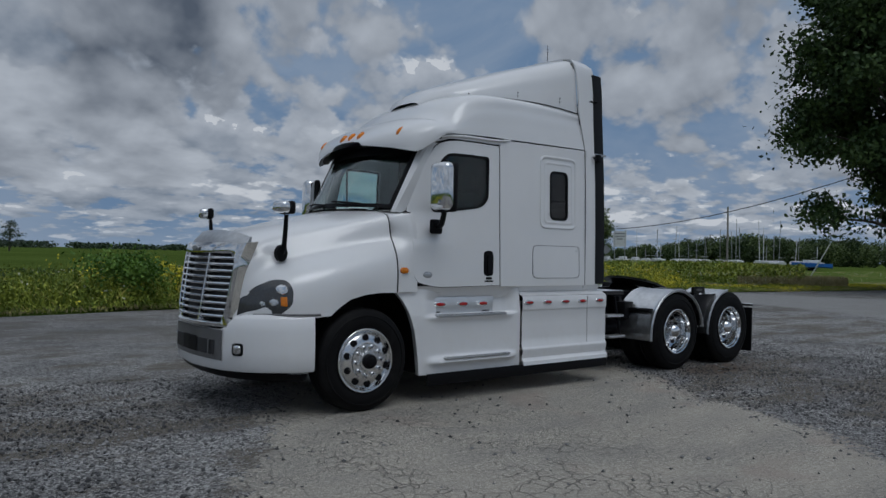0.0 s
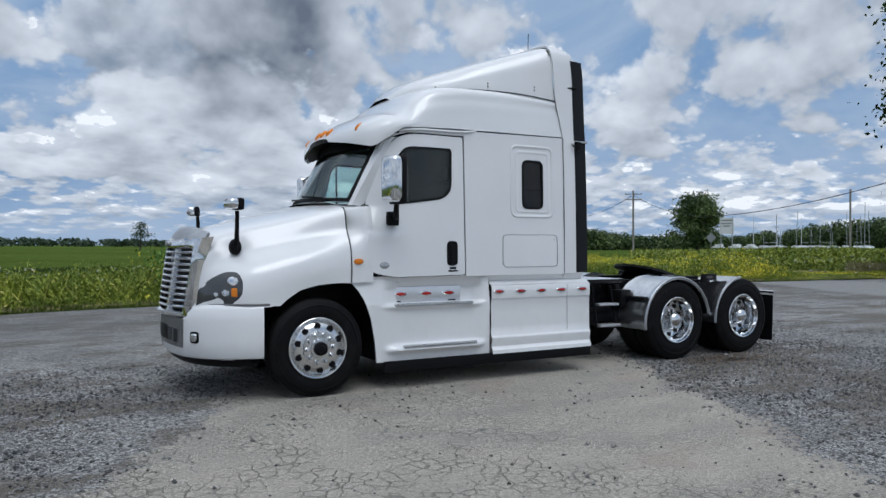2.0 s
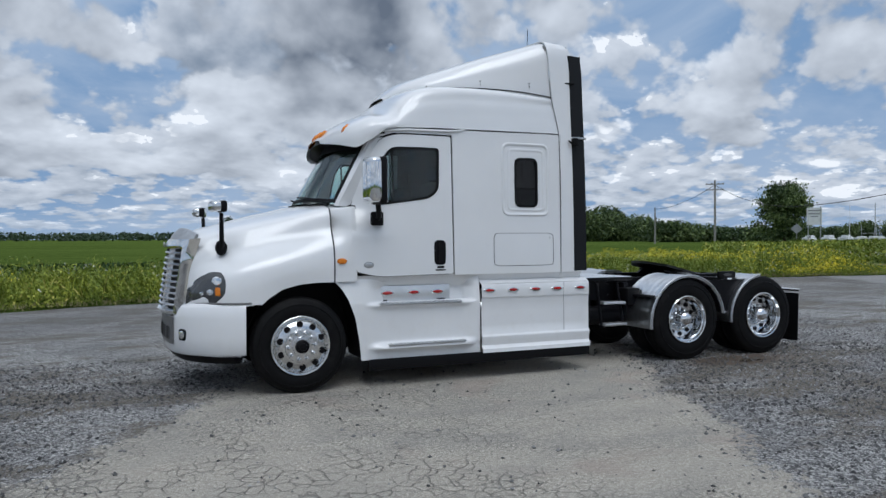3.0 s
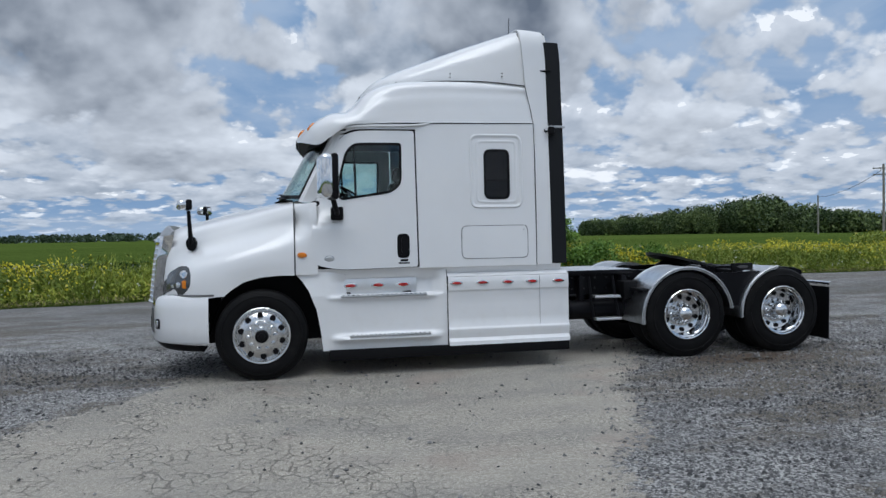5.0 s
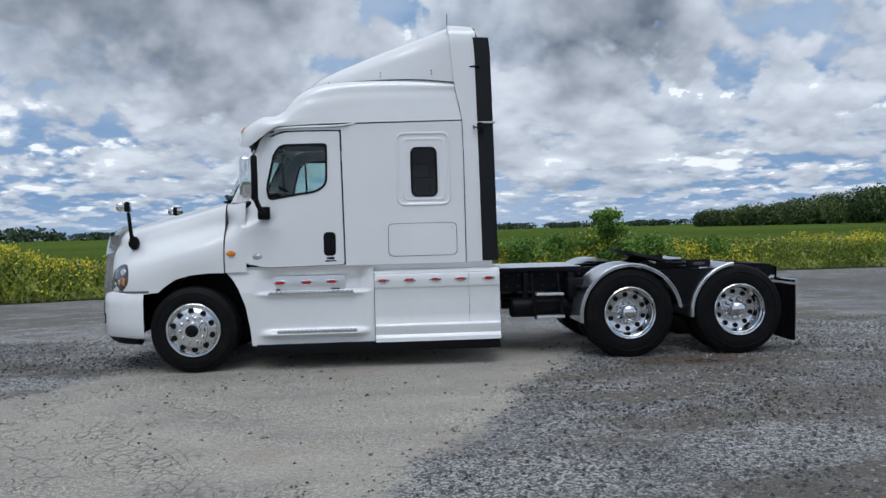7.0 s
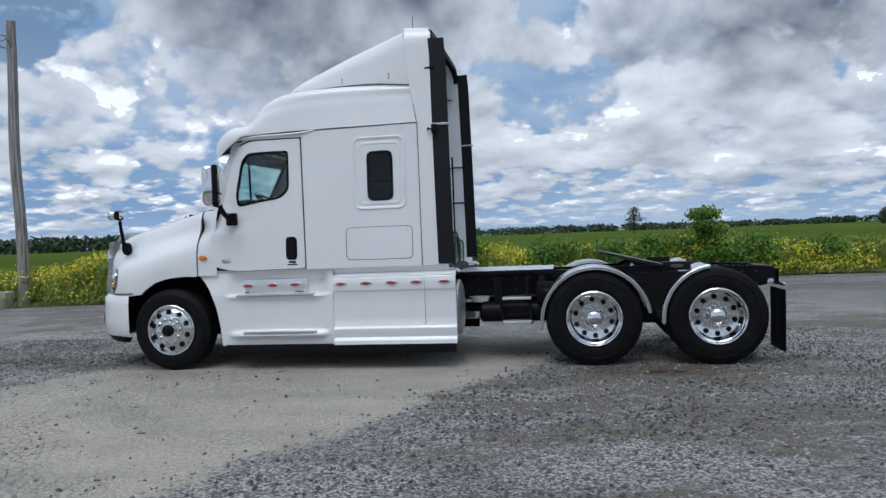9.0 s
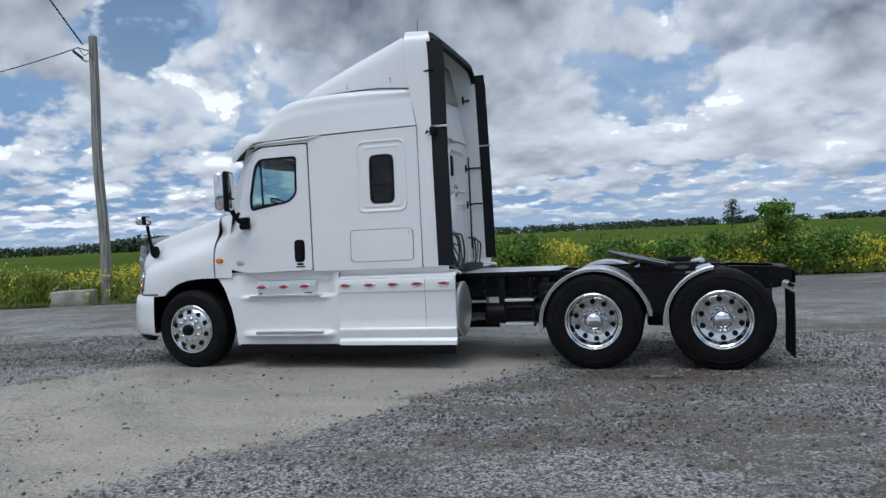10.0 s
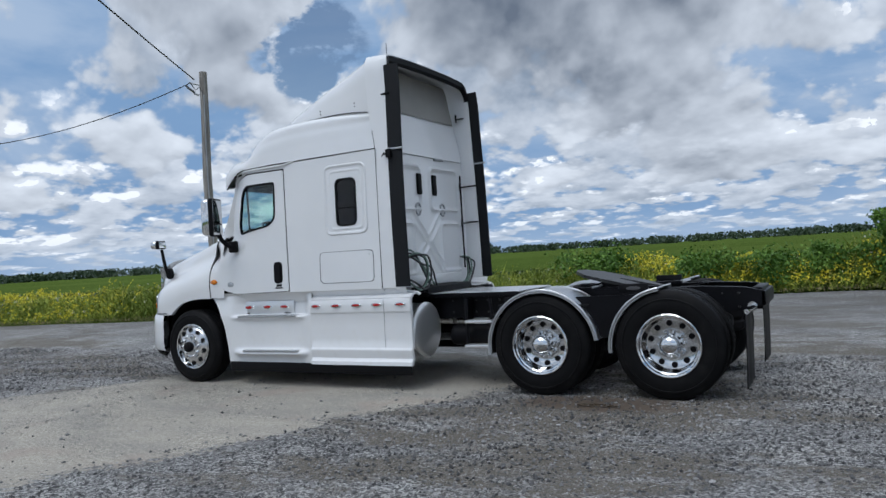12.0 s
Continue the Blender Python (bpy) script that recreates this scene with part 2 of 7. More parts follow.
def make_concrete():
    n = Nodes("concrete")
    a, b = n.noise(2.5, 6), n.noise(40.0, 4)
    col = n.mix(n.smooth(a, 0.35, 0.7), (0.24, 0.225, 0.195), (0.42, 0.40, 0.36))
    return n.done(col, 0.9, 0.0, n.bump(b, 0.4, 0.006))


def make_lot():
    """Worn asphalt with loose stone chips, and a paler, cracked stretch beside the truck."""
    n = Nodes("worn_asphalt")
    x, y, _ = n.sep()
    wob = n.math("MULTIPLY", n.math("SUBTRACT", n.noise(0.9, 5, 0.6), 0.5), 1.7)
    left = n.math("ADD", n.math("SUBTRACT", n.math("SUBTRACT", x, n.math("MULTIPLY", y, 0.62)), -1.05), wob)
    right = n.math("ADD", n.math("SUBTRACT", n.math("ADD", n.math("MULTIPLY", y, 0.50), 4.4), x), wob)
    pale = n.math("MULTIPLY", n.smooth(n.math("ADD", left, n.math("MULTIPLY", n.math("SUBTRACT", n.noise(14.0, 4), 0.5), 0.7)), -0.03, 0.08), n.smooth(n.math("ADD", right, n.math("MULTIPLY", n.math("SUBTRACT", n.noise(11.0, 5, 0.65), 0.5), 1.3)), -0.06, 0.12))
    pale = n.math("MULTIPLY", pale, n.smooth(n.math("ADD", y, wob), 3.0, 0.5))
    chips = n.voronoi(62.0)
    tone = n.voronoi(62.0, out="Color")
    grit = n.noise(150.0, 3, 0.75)
    big = n.noise(0.45, 5, 0.6, n.vec(0.55, 1.0, 1.0))
    mid = n.noise(1.9, 6, 0.65, n.vec(0.45, 1.0, 1.0))
    sepc = n.t.nodes.new("ShaderNodeSeparateColor")
    n.t.links.new(tone, sepc.inputs[0])
    chip_v = n.math("ADD", n.math("MULTIPLY", n.math("POWER", sepc.outputs[0], 1.5), 0.6), n.math("MULTIPLY", n.math("SUBTRACT", grit, 0.2), 0.7))
    gravel = n.mix(n.smooth(chip_v, 0.05, 0.95), (0.036, 0.036, 0.038), (0.66, 0.65, 0.63))
    gravel = n.mix(n.smooth(n.noise(0.8, 4, 0.6), 0.42, 0.62, 0.0, 0.45), gravel, n.mix(chip_v, (0.026, 0.027, 0.029), (0.27, 0.27, 0.275)))
    soil = n.mix(n.smooth(grit, 0.3, 0.7), (0.070, 0.060, 0.046), (0.225, 0.198, 0.160))
    bare = n.math("MULTIPLY", n.smooth(n.math("ADD", n.math("MULTIPLY", big, 0.55), n.math("MULTIPLY", mid, 0.45)), 0.475, 0.555), n.smooth(sepc.outputs[1], 0.95, 0.80, 0.25, 1.0))
    gravel = n.mix(n.math("MULTIPLY", bare, 0.85), gravel, soil)
    worn = n.mix(n.smooth(n.math("ADD", n.math("MULTIPLY", grit, 0.6), n.math("MULTIPLY", n.noise(45.0, 4, 0.7), 0.4)), 0.36, 0.66), (0.088, 0.083, 0.073), (0.80, 0.745, 0.645))
    worn = n.mix(n.smooth(n.noise(30.0, 5, 0.75), 0.47, 0.58, 0.0, 0.75), worn, (0.20, 0.185, 0.158))
    worn = n.mix(n.smooth(mid, 0.38, 0.66, 0.0, 0.55), worn, n.mix(grit, (0.13, 0.126, 0.116), (0.37, 0.357, 0.325)))
    worn = n.mix(n.smooth(big, 0.40, 0.58, 0.35, 0.0), worn, (0.47, 0.43, 0.365))
    worn = n.mix(n.smooth(n.noise(0.8, 3), 0.56, 0.70, 0.0, 0.4), worn, (0.32, 0.255, 0.215))
    pits = n.voronoi(31.0, out="Color")
    sepp = n.t.nodes.new("ShaderNodeSeparateColor")
    n.t.links.new(pits, sepp.inputs[0])
    pit = n.math("MULTIPLY", n.smooth(sepp.outputs[0], 0.955, 0.97), n.smooth(n.voronoi(31.0), 0.34, 0.22))
    worn = n.mix(n.math("MULTIPLY", pit, 0.4), worn, (0.035, 0.034, 0.033))
    crack = n.voronoi(8.5, "DISTANCE_TO_EDGE", "Distance", n.t.nodes.new("ShaderNodeVectorMath").outputs[0])
    vm = crack.node.inputs["Vector"].links[0].from_node
    vm.operation = "ADD"
    wv = n.t.nodes.new("ShaderNodeTexNoise")
    wv.inputs["Scale"].default_value = 5.0
    n.t.links.new(n.coords(), wv.inputs["Vector"])
    sc = n.t.nodes.new("ShaderNodeVectorMath")
    sc.operation = "SCALE"
    sc.inputs["Scale"].default_value = 0.12
    n.t.links.new(wv.outputs["Color"], sc.inputs[0])
    n.t.links.new(n.coords(), vm.inputs[0])
    n.t.links.new(sc.outputs[0], vm.inputs[1])
    line = n.math("MULTIPLY", n.smooth(crack, 0.060, 0.008), n.math("MULTIPLY", n.smooth(n.noise(1.3, 5, 0.65), 0.40, 0.58), n.smooth(x, 3.2, -0.5, 0.15, 1.0)))
    worn = n.mix(n.math("MULTIPLY", line, 0.52), worn, (0.075, 0.072, 0.067))
    far = n.mix(n.smooth(n.noise(0.12, 4), 0.4, 0.65), (0.122, 0.121, 0.120), (0.20, 0.195, 0.187))
    col = n.mix(pale, gravel, worn)
    dist = n.smooth(y, 3.0, 9.0, 0.0, 0.5)
    col = n.mix(dist, col, far)
    near_side = n.math("SUBTRACT", n.math("ADD", x, wob), n.math("ADD", n.math("MULTIPLY", y, 0.48), 17.4))
    far_side = n.math("SUBTRACT", n.math("SUBTRACT", 33.2, n.math("MULTIPLY", y, 0.36)), n.math("ADD", x, n.math("MULTIPLY", wob, 0.5)))
    side_road = n.math("MULTIPLY", n.smooth(near_side, -0.4, 0.6), n.smooth(far_side, -0.3, 0.4))
    col = n.mix(n.math("MULTIPLY", side_road, 0.8), col, n.mix(grit, (0.26, 0.26, 0.255), (0.37, 0.365, 0.355)))
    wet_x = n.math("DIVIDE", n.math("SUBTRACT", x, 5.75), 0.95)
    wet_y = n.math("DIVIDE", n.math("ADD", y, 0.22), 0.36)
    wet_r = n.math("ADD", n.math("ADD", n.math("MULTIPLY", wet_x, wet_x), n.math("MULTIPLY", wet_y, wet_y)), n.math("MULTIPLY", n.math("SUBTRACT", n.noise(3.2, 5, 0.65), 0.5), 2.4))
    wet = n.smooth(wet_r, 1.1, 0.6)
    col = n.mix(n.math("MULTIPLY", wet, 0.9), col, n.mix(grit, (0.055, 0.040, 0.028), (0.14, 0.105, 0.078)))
    rough = n.mix(wet, (0.9, 0.9, 0.9), (0.42, 0.42, 0.42))
    h = n.mix(pale, n.math("ADD", n.math("MULTIPLY", chips, 1.2), grit), n.math("SUBTRACT", n.math("MULTIPLY", grit, 0.6), n.math("MULTIPLY", line, 1.5)))
    rs = n.t.nodes.new("ShaderNodeSeparateColor")
    n.t.links.new(rough, rs.inputs[0])
    fade = n.mix(wet, h, (0.5, 0.5, 0.5))
    return n.done(col, rs.outputs[0], 0.0, n.bump(fade, 0.9, 0.016), Specular_IOR_Level=0.3)


def make_field():
    n = Nodes("crop_field")
    a = n.noise(0.02, 5, 0.6)
    b = n.noise(1.3, 6, 0.7)
    rows = n.noise(0.9, 4, 0.6, n.vec(0.15, 1.2, 1))
    col = n.mix(n.smooth(n.math("ADD", n.math("MULTIPLY", b, 0.6), n.math("MULTIPLY", rows, 0.4)), 0.33, 0.68), (0.042, 0.068, 0.014), (0.095, 0.138, 0.029))
    col = n.mix(n.smooth(a, 0.4, 0.65, 0.0, 0.5), col, (0.11, 0.152, 0.036))
    return n.done(col, 0.8, 0.0, n.bump(b, 1.0, 0.3), Specular_IOR_Level=0.0)


def make_leaf(name, dark, light, dry=None, patch=0.7):
    n = Nodes(name)
    r = n.island()
    col = n.mix(r, dark, light)
    if dry:
        col = n.mix(n.smooth(r, 0.93, 0.95), col, dry)
    col = n.mix(n.smooth(n.noise(patch, 3), 0.43, 0.57), col, n.mix(0.7, col, dark))
    return n.done(col, 0.6, 0.0, Specular_IOR_Level=0.25, Transmission_Weight=0.0)


M.update({
    "pole": make_wood_pole(), "concrete": make_concrete(), "lot": make_lot(), "field": make_field(),
    "weed": make_leaf("weed_leaf", (0.10, 0.15, 0.020), (0.42, 0.46, 0.065), (0.55, 0.49, 0.13)),
    "flower": make_leaf("yellow_flower", (0.60, 0.53, 0.03), (0.85, 0.72, 0.06)),
    "umbel": make_leaf("pale_flower", (0.45, 0.46, 0.35), (0.65, 0.65, 0.55)),
    "leaf": make_leaf("bush_leaf", (0.045, 0.11, 0.014), (0.20, 0.33, 0.055)),
    "tree_leaf": make_leaf("tree_leaf", (0.018, 0.042, 0.012), (0.085, 0.135, 0.036)),
    "mid_leaf": make_leaf("mid_tree_leaf", (0.020, 0.042, 0.016), (0.19, 0.25, 0.085), patch=0.12),
    "far_leaf": make_leaf("far_tree_leaf", (0.030, 0.055, 0.030), (0.065, 0.095, 0.05)),
    "dry_grass": make_leaf("dry_grass", (0.22, 0.19, 0.09), (0.38, 0.33, 0.17)),
    "bark": plain("bark", (0.075, 0.062, 0.05), 0.9, grain=25, vary=0.4, bump=0.6),
    "stone": make_leaf("stone_chips", (0.035, 0.035, 0.037), (0.38, 0.375, 0.37)),
})
M["glass"].diffuse_color = (0.6, 0.8, 0.8, 0.3)

# ---- mesh helpers ----
YC = 1.16  # the truck's middle plane


def part(name, bm, material, parent=None, label="", loc=None, angle=35.0):
    """Links a bmesh as one mesh object, under a parent if one is given."""
    me = bpy.data.meshes.new(name)
    bmesh.ops.recalc_face_normals(bm, faces=bm.faces[:])
    bm.to_mesh(me)
    bm.free()
    me.polygons.foreach_set("use_smooth", [True] * len(me.polygons))
    me.set_sharp_from_angle(angle=radians(angle))
    me.materials.append(M[material])
    return placed(name, me, parent, label, loc)


def placed(name, me, parent=None, label="", loc=None, turn=None):
    ob = new(name, me)
    m = Matrix.Translation(loc) if loc is not None else Matrix()
    if turn is not None:
        m = m @ turn
    if parent is not None:
        ob.parent = parent
        chain, p = Matrix(), parent
        while p is not None:
            chain = p.matrix_basis @ chain if p.parent is None else p.matrix_parent_inverse @ p.matrix_basis @ chain
            p = p.parent
        ob.matrix_parent_inverse = chain.inverted()
    ob.matrix_basis = m
    if label:
        ob["label"] = label
    return ob


def root(name, at, label, category, group="", kind=""):
    ob = new(name)
    ob.location = at
    ob.empty_display_size = 0.3
    return tagged(ob, label, category, group, kind)


def raw(verts, faces):
    bm = bmesh.new()
    vs = [bm.verts.new(v) for v in verts]
    for f in faces:
        try:
            bm.faces.new([vs[i] for i in f])
        except ValueError:
            pass
    return bm


def loft(rows, closed=False, caps=False, bm=None):
    """A skin over rows of points; closed joins each row's ends."""
    bm = bm or bmesh.new()
    grid = [[bm.verts.new(p) for p in r] for r in rows]
    n = len(rows[0])
    for a, b in zip(grid, grid[1:]):
        for i in range(n if closed else n - 1):
            j = (i + 1) % n
            bm.faces.new((a[i], a[j], b[j], b[i]))
    if caps:
        bm.faces.new(grid[0][::-1])
        bm.faces.new(grid[-1])
    return bm


def thick(bm, d):
    """Gives an open skin a thickness."""
    bmesh.ops.recalc_face_normals(bm, faces=bm.faces[:])
    bmesh.ops.solidify(bm, geom=bm.faces[:], thickness=d)
    return bm


def box(x0, x1, y0, y1, z0, z1, r=0.0, bm=None, seg=2):
    own = bmesh.new()
    bmesh.ops.create_cube(own, size=1)
    for v in own.verts:
        v.co = ((x0 + x1) / 2 + v.co.x * (x1 - x0), (y0 + y1) / 2 + v.co.y * (y1 - y0), (z0 + z1) / 2 + v.co.z * (z1 - z0))
    if r > 0:
        bmesh.ops.bevel(own, geom=own.edges[:] + own.verts[:], offset=r, segments=seg, affect="EDGES", profile=0.5)
    return join(bm, own)


def join(bm, other):
    if bm is None:
        return other
    me = bpy.data.meshes.new("tmp")
    other.to_mesh(me)
    other.free()
    bm.from_mesh(me)
    bpy.data.meshes.remove(me)
    return bm


def lathe(profile, centre, axis="y", n=40, bm=None):
    """Turns (along, radius) pairs about an axis through centre."""
    rows = []
    for a, r in profile:
        row = []
        for k in range(n):
            t = 2 * math.pi * k / n
            c, s = r * math.cos(t), r * math.sin(t)
            d = {"x": (a, c, s), "y": (c, a, s), "z": (c, s, a)}[axis]
            row.append(tuple(centre[i] + d[i] for i in range(3)))
        rows.append(row)
    return loft(rows, closed=True, caps=True, bm=bm)


def tube(points, r, n=8, bm=None, taper=None):
    """A round bar along a line of points."""
    pts = [Vector(p) for p in points]
    rows, ref = [], None
    for i, p in enumerate(pts):
        d = (pts[min(i + 1, len(pts) - 1)] - pts[max(i - 1, 0)]).normalized()
        if ref is None:
            ref = d.orthogonal().normalized()
        ref = (ref - d * ref.dot(d)).normalized()
        side = d.cross(ref)
        rr = r if taper is None else r + (taper - r) * i / (len(pts) - 1)
        rows.append([p + ref * rr * math.cos(2 * math.pi * k / n) + side * rr * math.sin(2 * math.pi * k / n) for k in range(n)])
    return loft(rows, closed=True, caps=True, bm=bm)


def arc_line(pts, n=24):
    """A smooth line through the given points."""
    P = [Vector(p) for p in pts]
    out = []
    for i in range(len(P) - 1):
        p0, p1, p2, p3 = P[max(i - 1, 0)], P[i], P[i + 1], P[min(i + 2, len(P) - 1)]
        m = max(2, n // (len(P) - 1))
        for k in range(m):
            t = k / m
            out.append(0.5 * ((2 * p1) + (p2 - p0) * t + (2 * p0 - 5 * p1 + 4 * p2 - p3) * t * t + (3 * p1 - p0 - 3 * p2 + p3) * t ** 3))
    out.append(P[-1])
    return out


def rounded(pts, r=0.05, seg=5):
    """A closed 2D outline with its corners rounded; r is one radius or one for each corner."""
    out, n = [], len(pts)
    for i in range(n):
        rr = r[i] if isinstance(r, (list, tuple)) else r
        p, a, b = Vector(pts[i]), Vector(pts[i - 1]), Vector(pts[(i + 1) % n])
        if rr <= 0:
            out.append(tuple(p))
            continue
        da, db = (a - p), (b - p)
        d = min(rr, da.length * 0.48, db.length * 0.48)
        s, e = p + da.normalized() * d, p + db.normalized() * d
        for k in range(seg + 1):
            t = k / seg
            out.append(tuple((1 - t) ** 2 * s + 2 * t * (1 - t) * p + t * t * e))
    return out


def rrect(x0, x1, z0, z1, r, seg=5):
    return rounded([(x0, z0), (x1, z0), (x1, z1), (x0, z1)], r, seg)


def panel(outline, y0, y1, holes=(), lean=None, bm=None, grid=0.0):
    """A plate in the x-z plane from y0 (outer face) to y1, with holes. lean(x, z): how far it is shifted along y."""
    own = bmesh.new()
    lean = lean or (lambda x, z: 0.0)
    loops = [list(outline)] + [list(h) for h in holes]
    flat = [p for l in loops for p in l]
    tris = mathutils_tess([[Vector((p[0], p[1], 0)) for p in l] for l in loops])
    for y, flip in ((y0, False), (y1, True)):
        vs = [own.verts.new((x, y, z)) for x, z in flat]
        for t in tris:
            try:
                own.faces.new([vs[i] for i in (t if flip else t[::-1])])
            except ValueError:
                pass
        if y == y0:
            first = vs
    k = 0
    for l in loops:
        m = len(l)
        for i in range(m):
            j = (i + 1) % m
            own.faces.new((first[k + i], first[k + j], vs[k + j], vs[k + i]))
        k += m
    if grid:
        xs, zs = [p[0] for p in outline], [p[1] for p in outline]
        for a in np.arange(min(xs) + grid / 2, max(xs), grid):
            bmesh.ops.bisect_plane(own, geom=own.verts[:] + own.edges[:] + own.faces[:], plane_co=(a, 0, 0), plane_no=(1, 0, 0))
        for a in np.arange(min(zs) + grid / 2, max(zs), grid):
            bmesh.ops.bisect_plane(own, geom=own.verts[:] + own.edges[:] + own.faces[:], plane_co=(0, 0, a), plane_no=(0, 0, 1))
    for v in own.verts:
        v.co.y += lean(v.co.x, v.co.z)
    return join(bm, own)


def mathutils_tess(loops):
    from mathutils import geometry
    return geometry.tessellate_polygon(loops)


def ring(outline, inset, y0, y1, lean=None, bm=None):
    """A frame round an outline: the strip between it and the outline drawn in by inset."""
    c = Vector((sum(p[0] for p in outline) / len(outline), sum(p[1] for p in outline) / len(outline)))
    n, inner = len(outline), []
    for i in range(n):
        a, p, b = Vector(outline[i - 1]), Vector(outline[i]), Vector(outline[(i + 1) % n])
        t = (b - a).normalized()
        nrm = Vector((-t.y, t.x))
        if nrm.dot(c - p) < 0:
            nrm = -nrm
        inner.append(tuple(p + nrm * inset))
    bm = bm or bmesh.new()
    lean = lean or (lambda x, z: 0.0)
    rows = []
    for pts, y in ((outline, y1), (outline, y0), (inner, y0), (inner, y1)):
        rows.append([(x, y + lean(x, z), z) for x, z in pts])
    return loft(rows, closed=True, bm=bm), inner


def emboss(outline, profile, lean_by, bm=None):
    """A rounded rib along an outline; profile: (drawn in by, stands out by) pairs."""
    rows = []
    for inset, out in profile:
        pts = ring(outline, inset, 0, 0)[1] if inset > 0 else outline
        rows.append([(x, lean_by(x, z) - out, z) for x, z in pts])
    return loft(rows, closed=True, bm=bm)


def mirror(bm):
    """The same mesh on the other side of the truck's middle plane."""
    for v in bm.verts:
        v.co.y = 2 * YC - v.co.y
    bmesh.ops.reverse_faces(bm, faces=bm.faces[:])
    return bm


def both(name, build, material, parent, label=""):
    """One part on the driver's side, and its mirror image on the other."""
    a = part(name, build(), material, parent, label)
    b = part(name, mirror(build()), material, parent, label)
    return a, b


def keyed(keys, x):
    """Rows of numbers between the keyed rows (x, values), by a smooth line."""
    xs = [k[0] for k in keys]
    vals = np.array([k[1] for k in keys], float)
    flat = vals.reshape(len(keys), -1)
    x = min(max(x, xs[0]), xs[-1])
    i = max(0, min(len(xs) - 2, int(np.searchsorted(xs, x) - 1)))
    slopes = np.zeros_like(flat)
    for k in range(len(xs)):
        a, b = max(k - 1, 0), min(k + 1, len(xs) - 1)
        slopes[k] = (flat[b] - flat[a]) / (xs[b] - xs[a])
    h = xs[i + 1] - xs[i]
    t = (x - xs[i]) / h
    v = ((2 * t ** 3 - 3 * t ** 2 + 1) * flat[i] + (t ** 3 - 2 * t ** 2 + t) * h * slopes[i]
         + (-2 * t ** 3 + 3 * t ** 2) * flat[i + 1] + (t ** 3 - t ** 2) * h * slopes[i + 1])
    return v.reshape(vals.shape[1:])


def full_row(half):
    """A half section (y, z), from the outer edge to the middle, made whole."""
    h = [tuple(p) for p in half]
    return h + [(2 * YC - y, z) for y, z in h[-2::-1]]


# ---- the truck ----
truck = root("semi_truck", (2.9, YC, 0.0), "white sleeper-cab semi truck with bare tandem chassis, parked on worn asphalt", "truck")

# hood, with the front mudguards in one moulding
ARCH = [(-0.60, 0.40), (-0.555, 0.55), (-0.51, 0.72), (-0.43, 0.88), (-0.33, 0.985), (-0.18, 1.08), (0.0, 1.125), (0.2, 1.14), (0.40, 1.135)]


def arch_z(x):
    return float(np.interp(x, [p[0] for p in ARCH], [p[1] for p in ARCH]))


HOOD = [
    (-1.10, [(0.55, 0.93), (0.55, 1.00), (0.55, 1.06), (0.55, 1.13), (0.55, 1.22), (0.555, 1.36), (0.65, 1.50), (0.88, 1.585), (YC, 1.60)]),
    (-1.02, [(0.385, 0.93), (0.385, 1.02), (0.40, 1.11), (0.425, 1.20), (0.45, 1.29), (0.475, 1.42), (0.59, 1.55), (0.86, 1.64), (YC, 1.66)]),
    (-0.90, [(0.215, 0.93), (0.215, 1.05), (0.24, 1.17), (0.315, 1.27), (0.39, 1.36), (0.445, 1.49), (0.55, 1.61), (0.85, 1.695), (YC, 1.715)]),
    (-0.72, [(0.075, 0.93), (0.075, 1.09), (0.11, 1.23), (0.21, 1.335), (0.35, 1.43), (0.44, 1.56), (0.54, 1.67), (0.85, 1.745), (YC, 1.76)]),
    (-0.45, [(0.015, 0.93), (0.01, 1.13), (0.04, 1.29), (0.14, 1.405), (0.29, 1.50), (0.375, 1.63), (0.47, 1.735), (0.82, 1.815), (YC, 1.835)]),
    (-0.15, [(0.01, 1.08), (0.0, 1.24), (0.03, 1.375), (0.12, 1.48), (0.25, 1.58), (0.315, 1.71), (0.41, 1.805), (0.8, 1.885), (YC, 1.905)]),
    (0.12, [(0.015, 1.13), (0.01, 1.29), (0.035, 1.43), (0.11, 1.54), (0.215, 1.65), (0.26, 1.79), (0.35, 1.875), (0.78, 1.945), (YC, 1.965)]),
    (0.36, [(0.03, 1.14), (0.025, 1.31), (0.045, 1.47), (0.10, 1.59), (0.175, 1.71), (0.21, 1.86), (0.31, 1.935), (0.76, 2.0), (YC, 2.015)]),
]


def build_hood():
    rows = []
    for k in range(44):
        x = -1.10 + 1.46 * k / 43
        half = [list(p) for p in keyed(HOOD, x)]
        if x > -0.47:
            half[0][1] = max(arch_z(x), 0.93)
            half[1][1] = max(half[1][1], half[0][1] + 0.05)
        fine = arc_line([(0, *p) for p in half], 32)
        lip = [(fine[0][1] + 0.05, fine[0][2] + 0.004), (fine[0][1] + 0.008, fine[0][2])]
        half = lip + [(p[1], p[2]) for p in fine]
        rows.append([(x, y, z) for y, z in full_row(half)])
    return loft(rows)


def hood_low(x):
    """The hood's lower edge, in plan."""
    return float(keyed(HOOD, x)[0][0])


hood = part("hood", build_hood(), "paint", truck, "sloping white hood with moulded mudguards")


def front_x(y):
    """How far forward the bumper reaches, in plan."""
    d = min(abs(y - YC), 1.16)
    return float(np.interp(d, [0, 0.3, 0.5, 0.65, 0.8, 0.93, 1.04, 1.11, 1.15, 1.16], [-1.27, -1.255, -1.225, -1.18, -1.11, -1.01, -0.88, -0.74, -0.6, -0.55]))


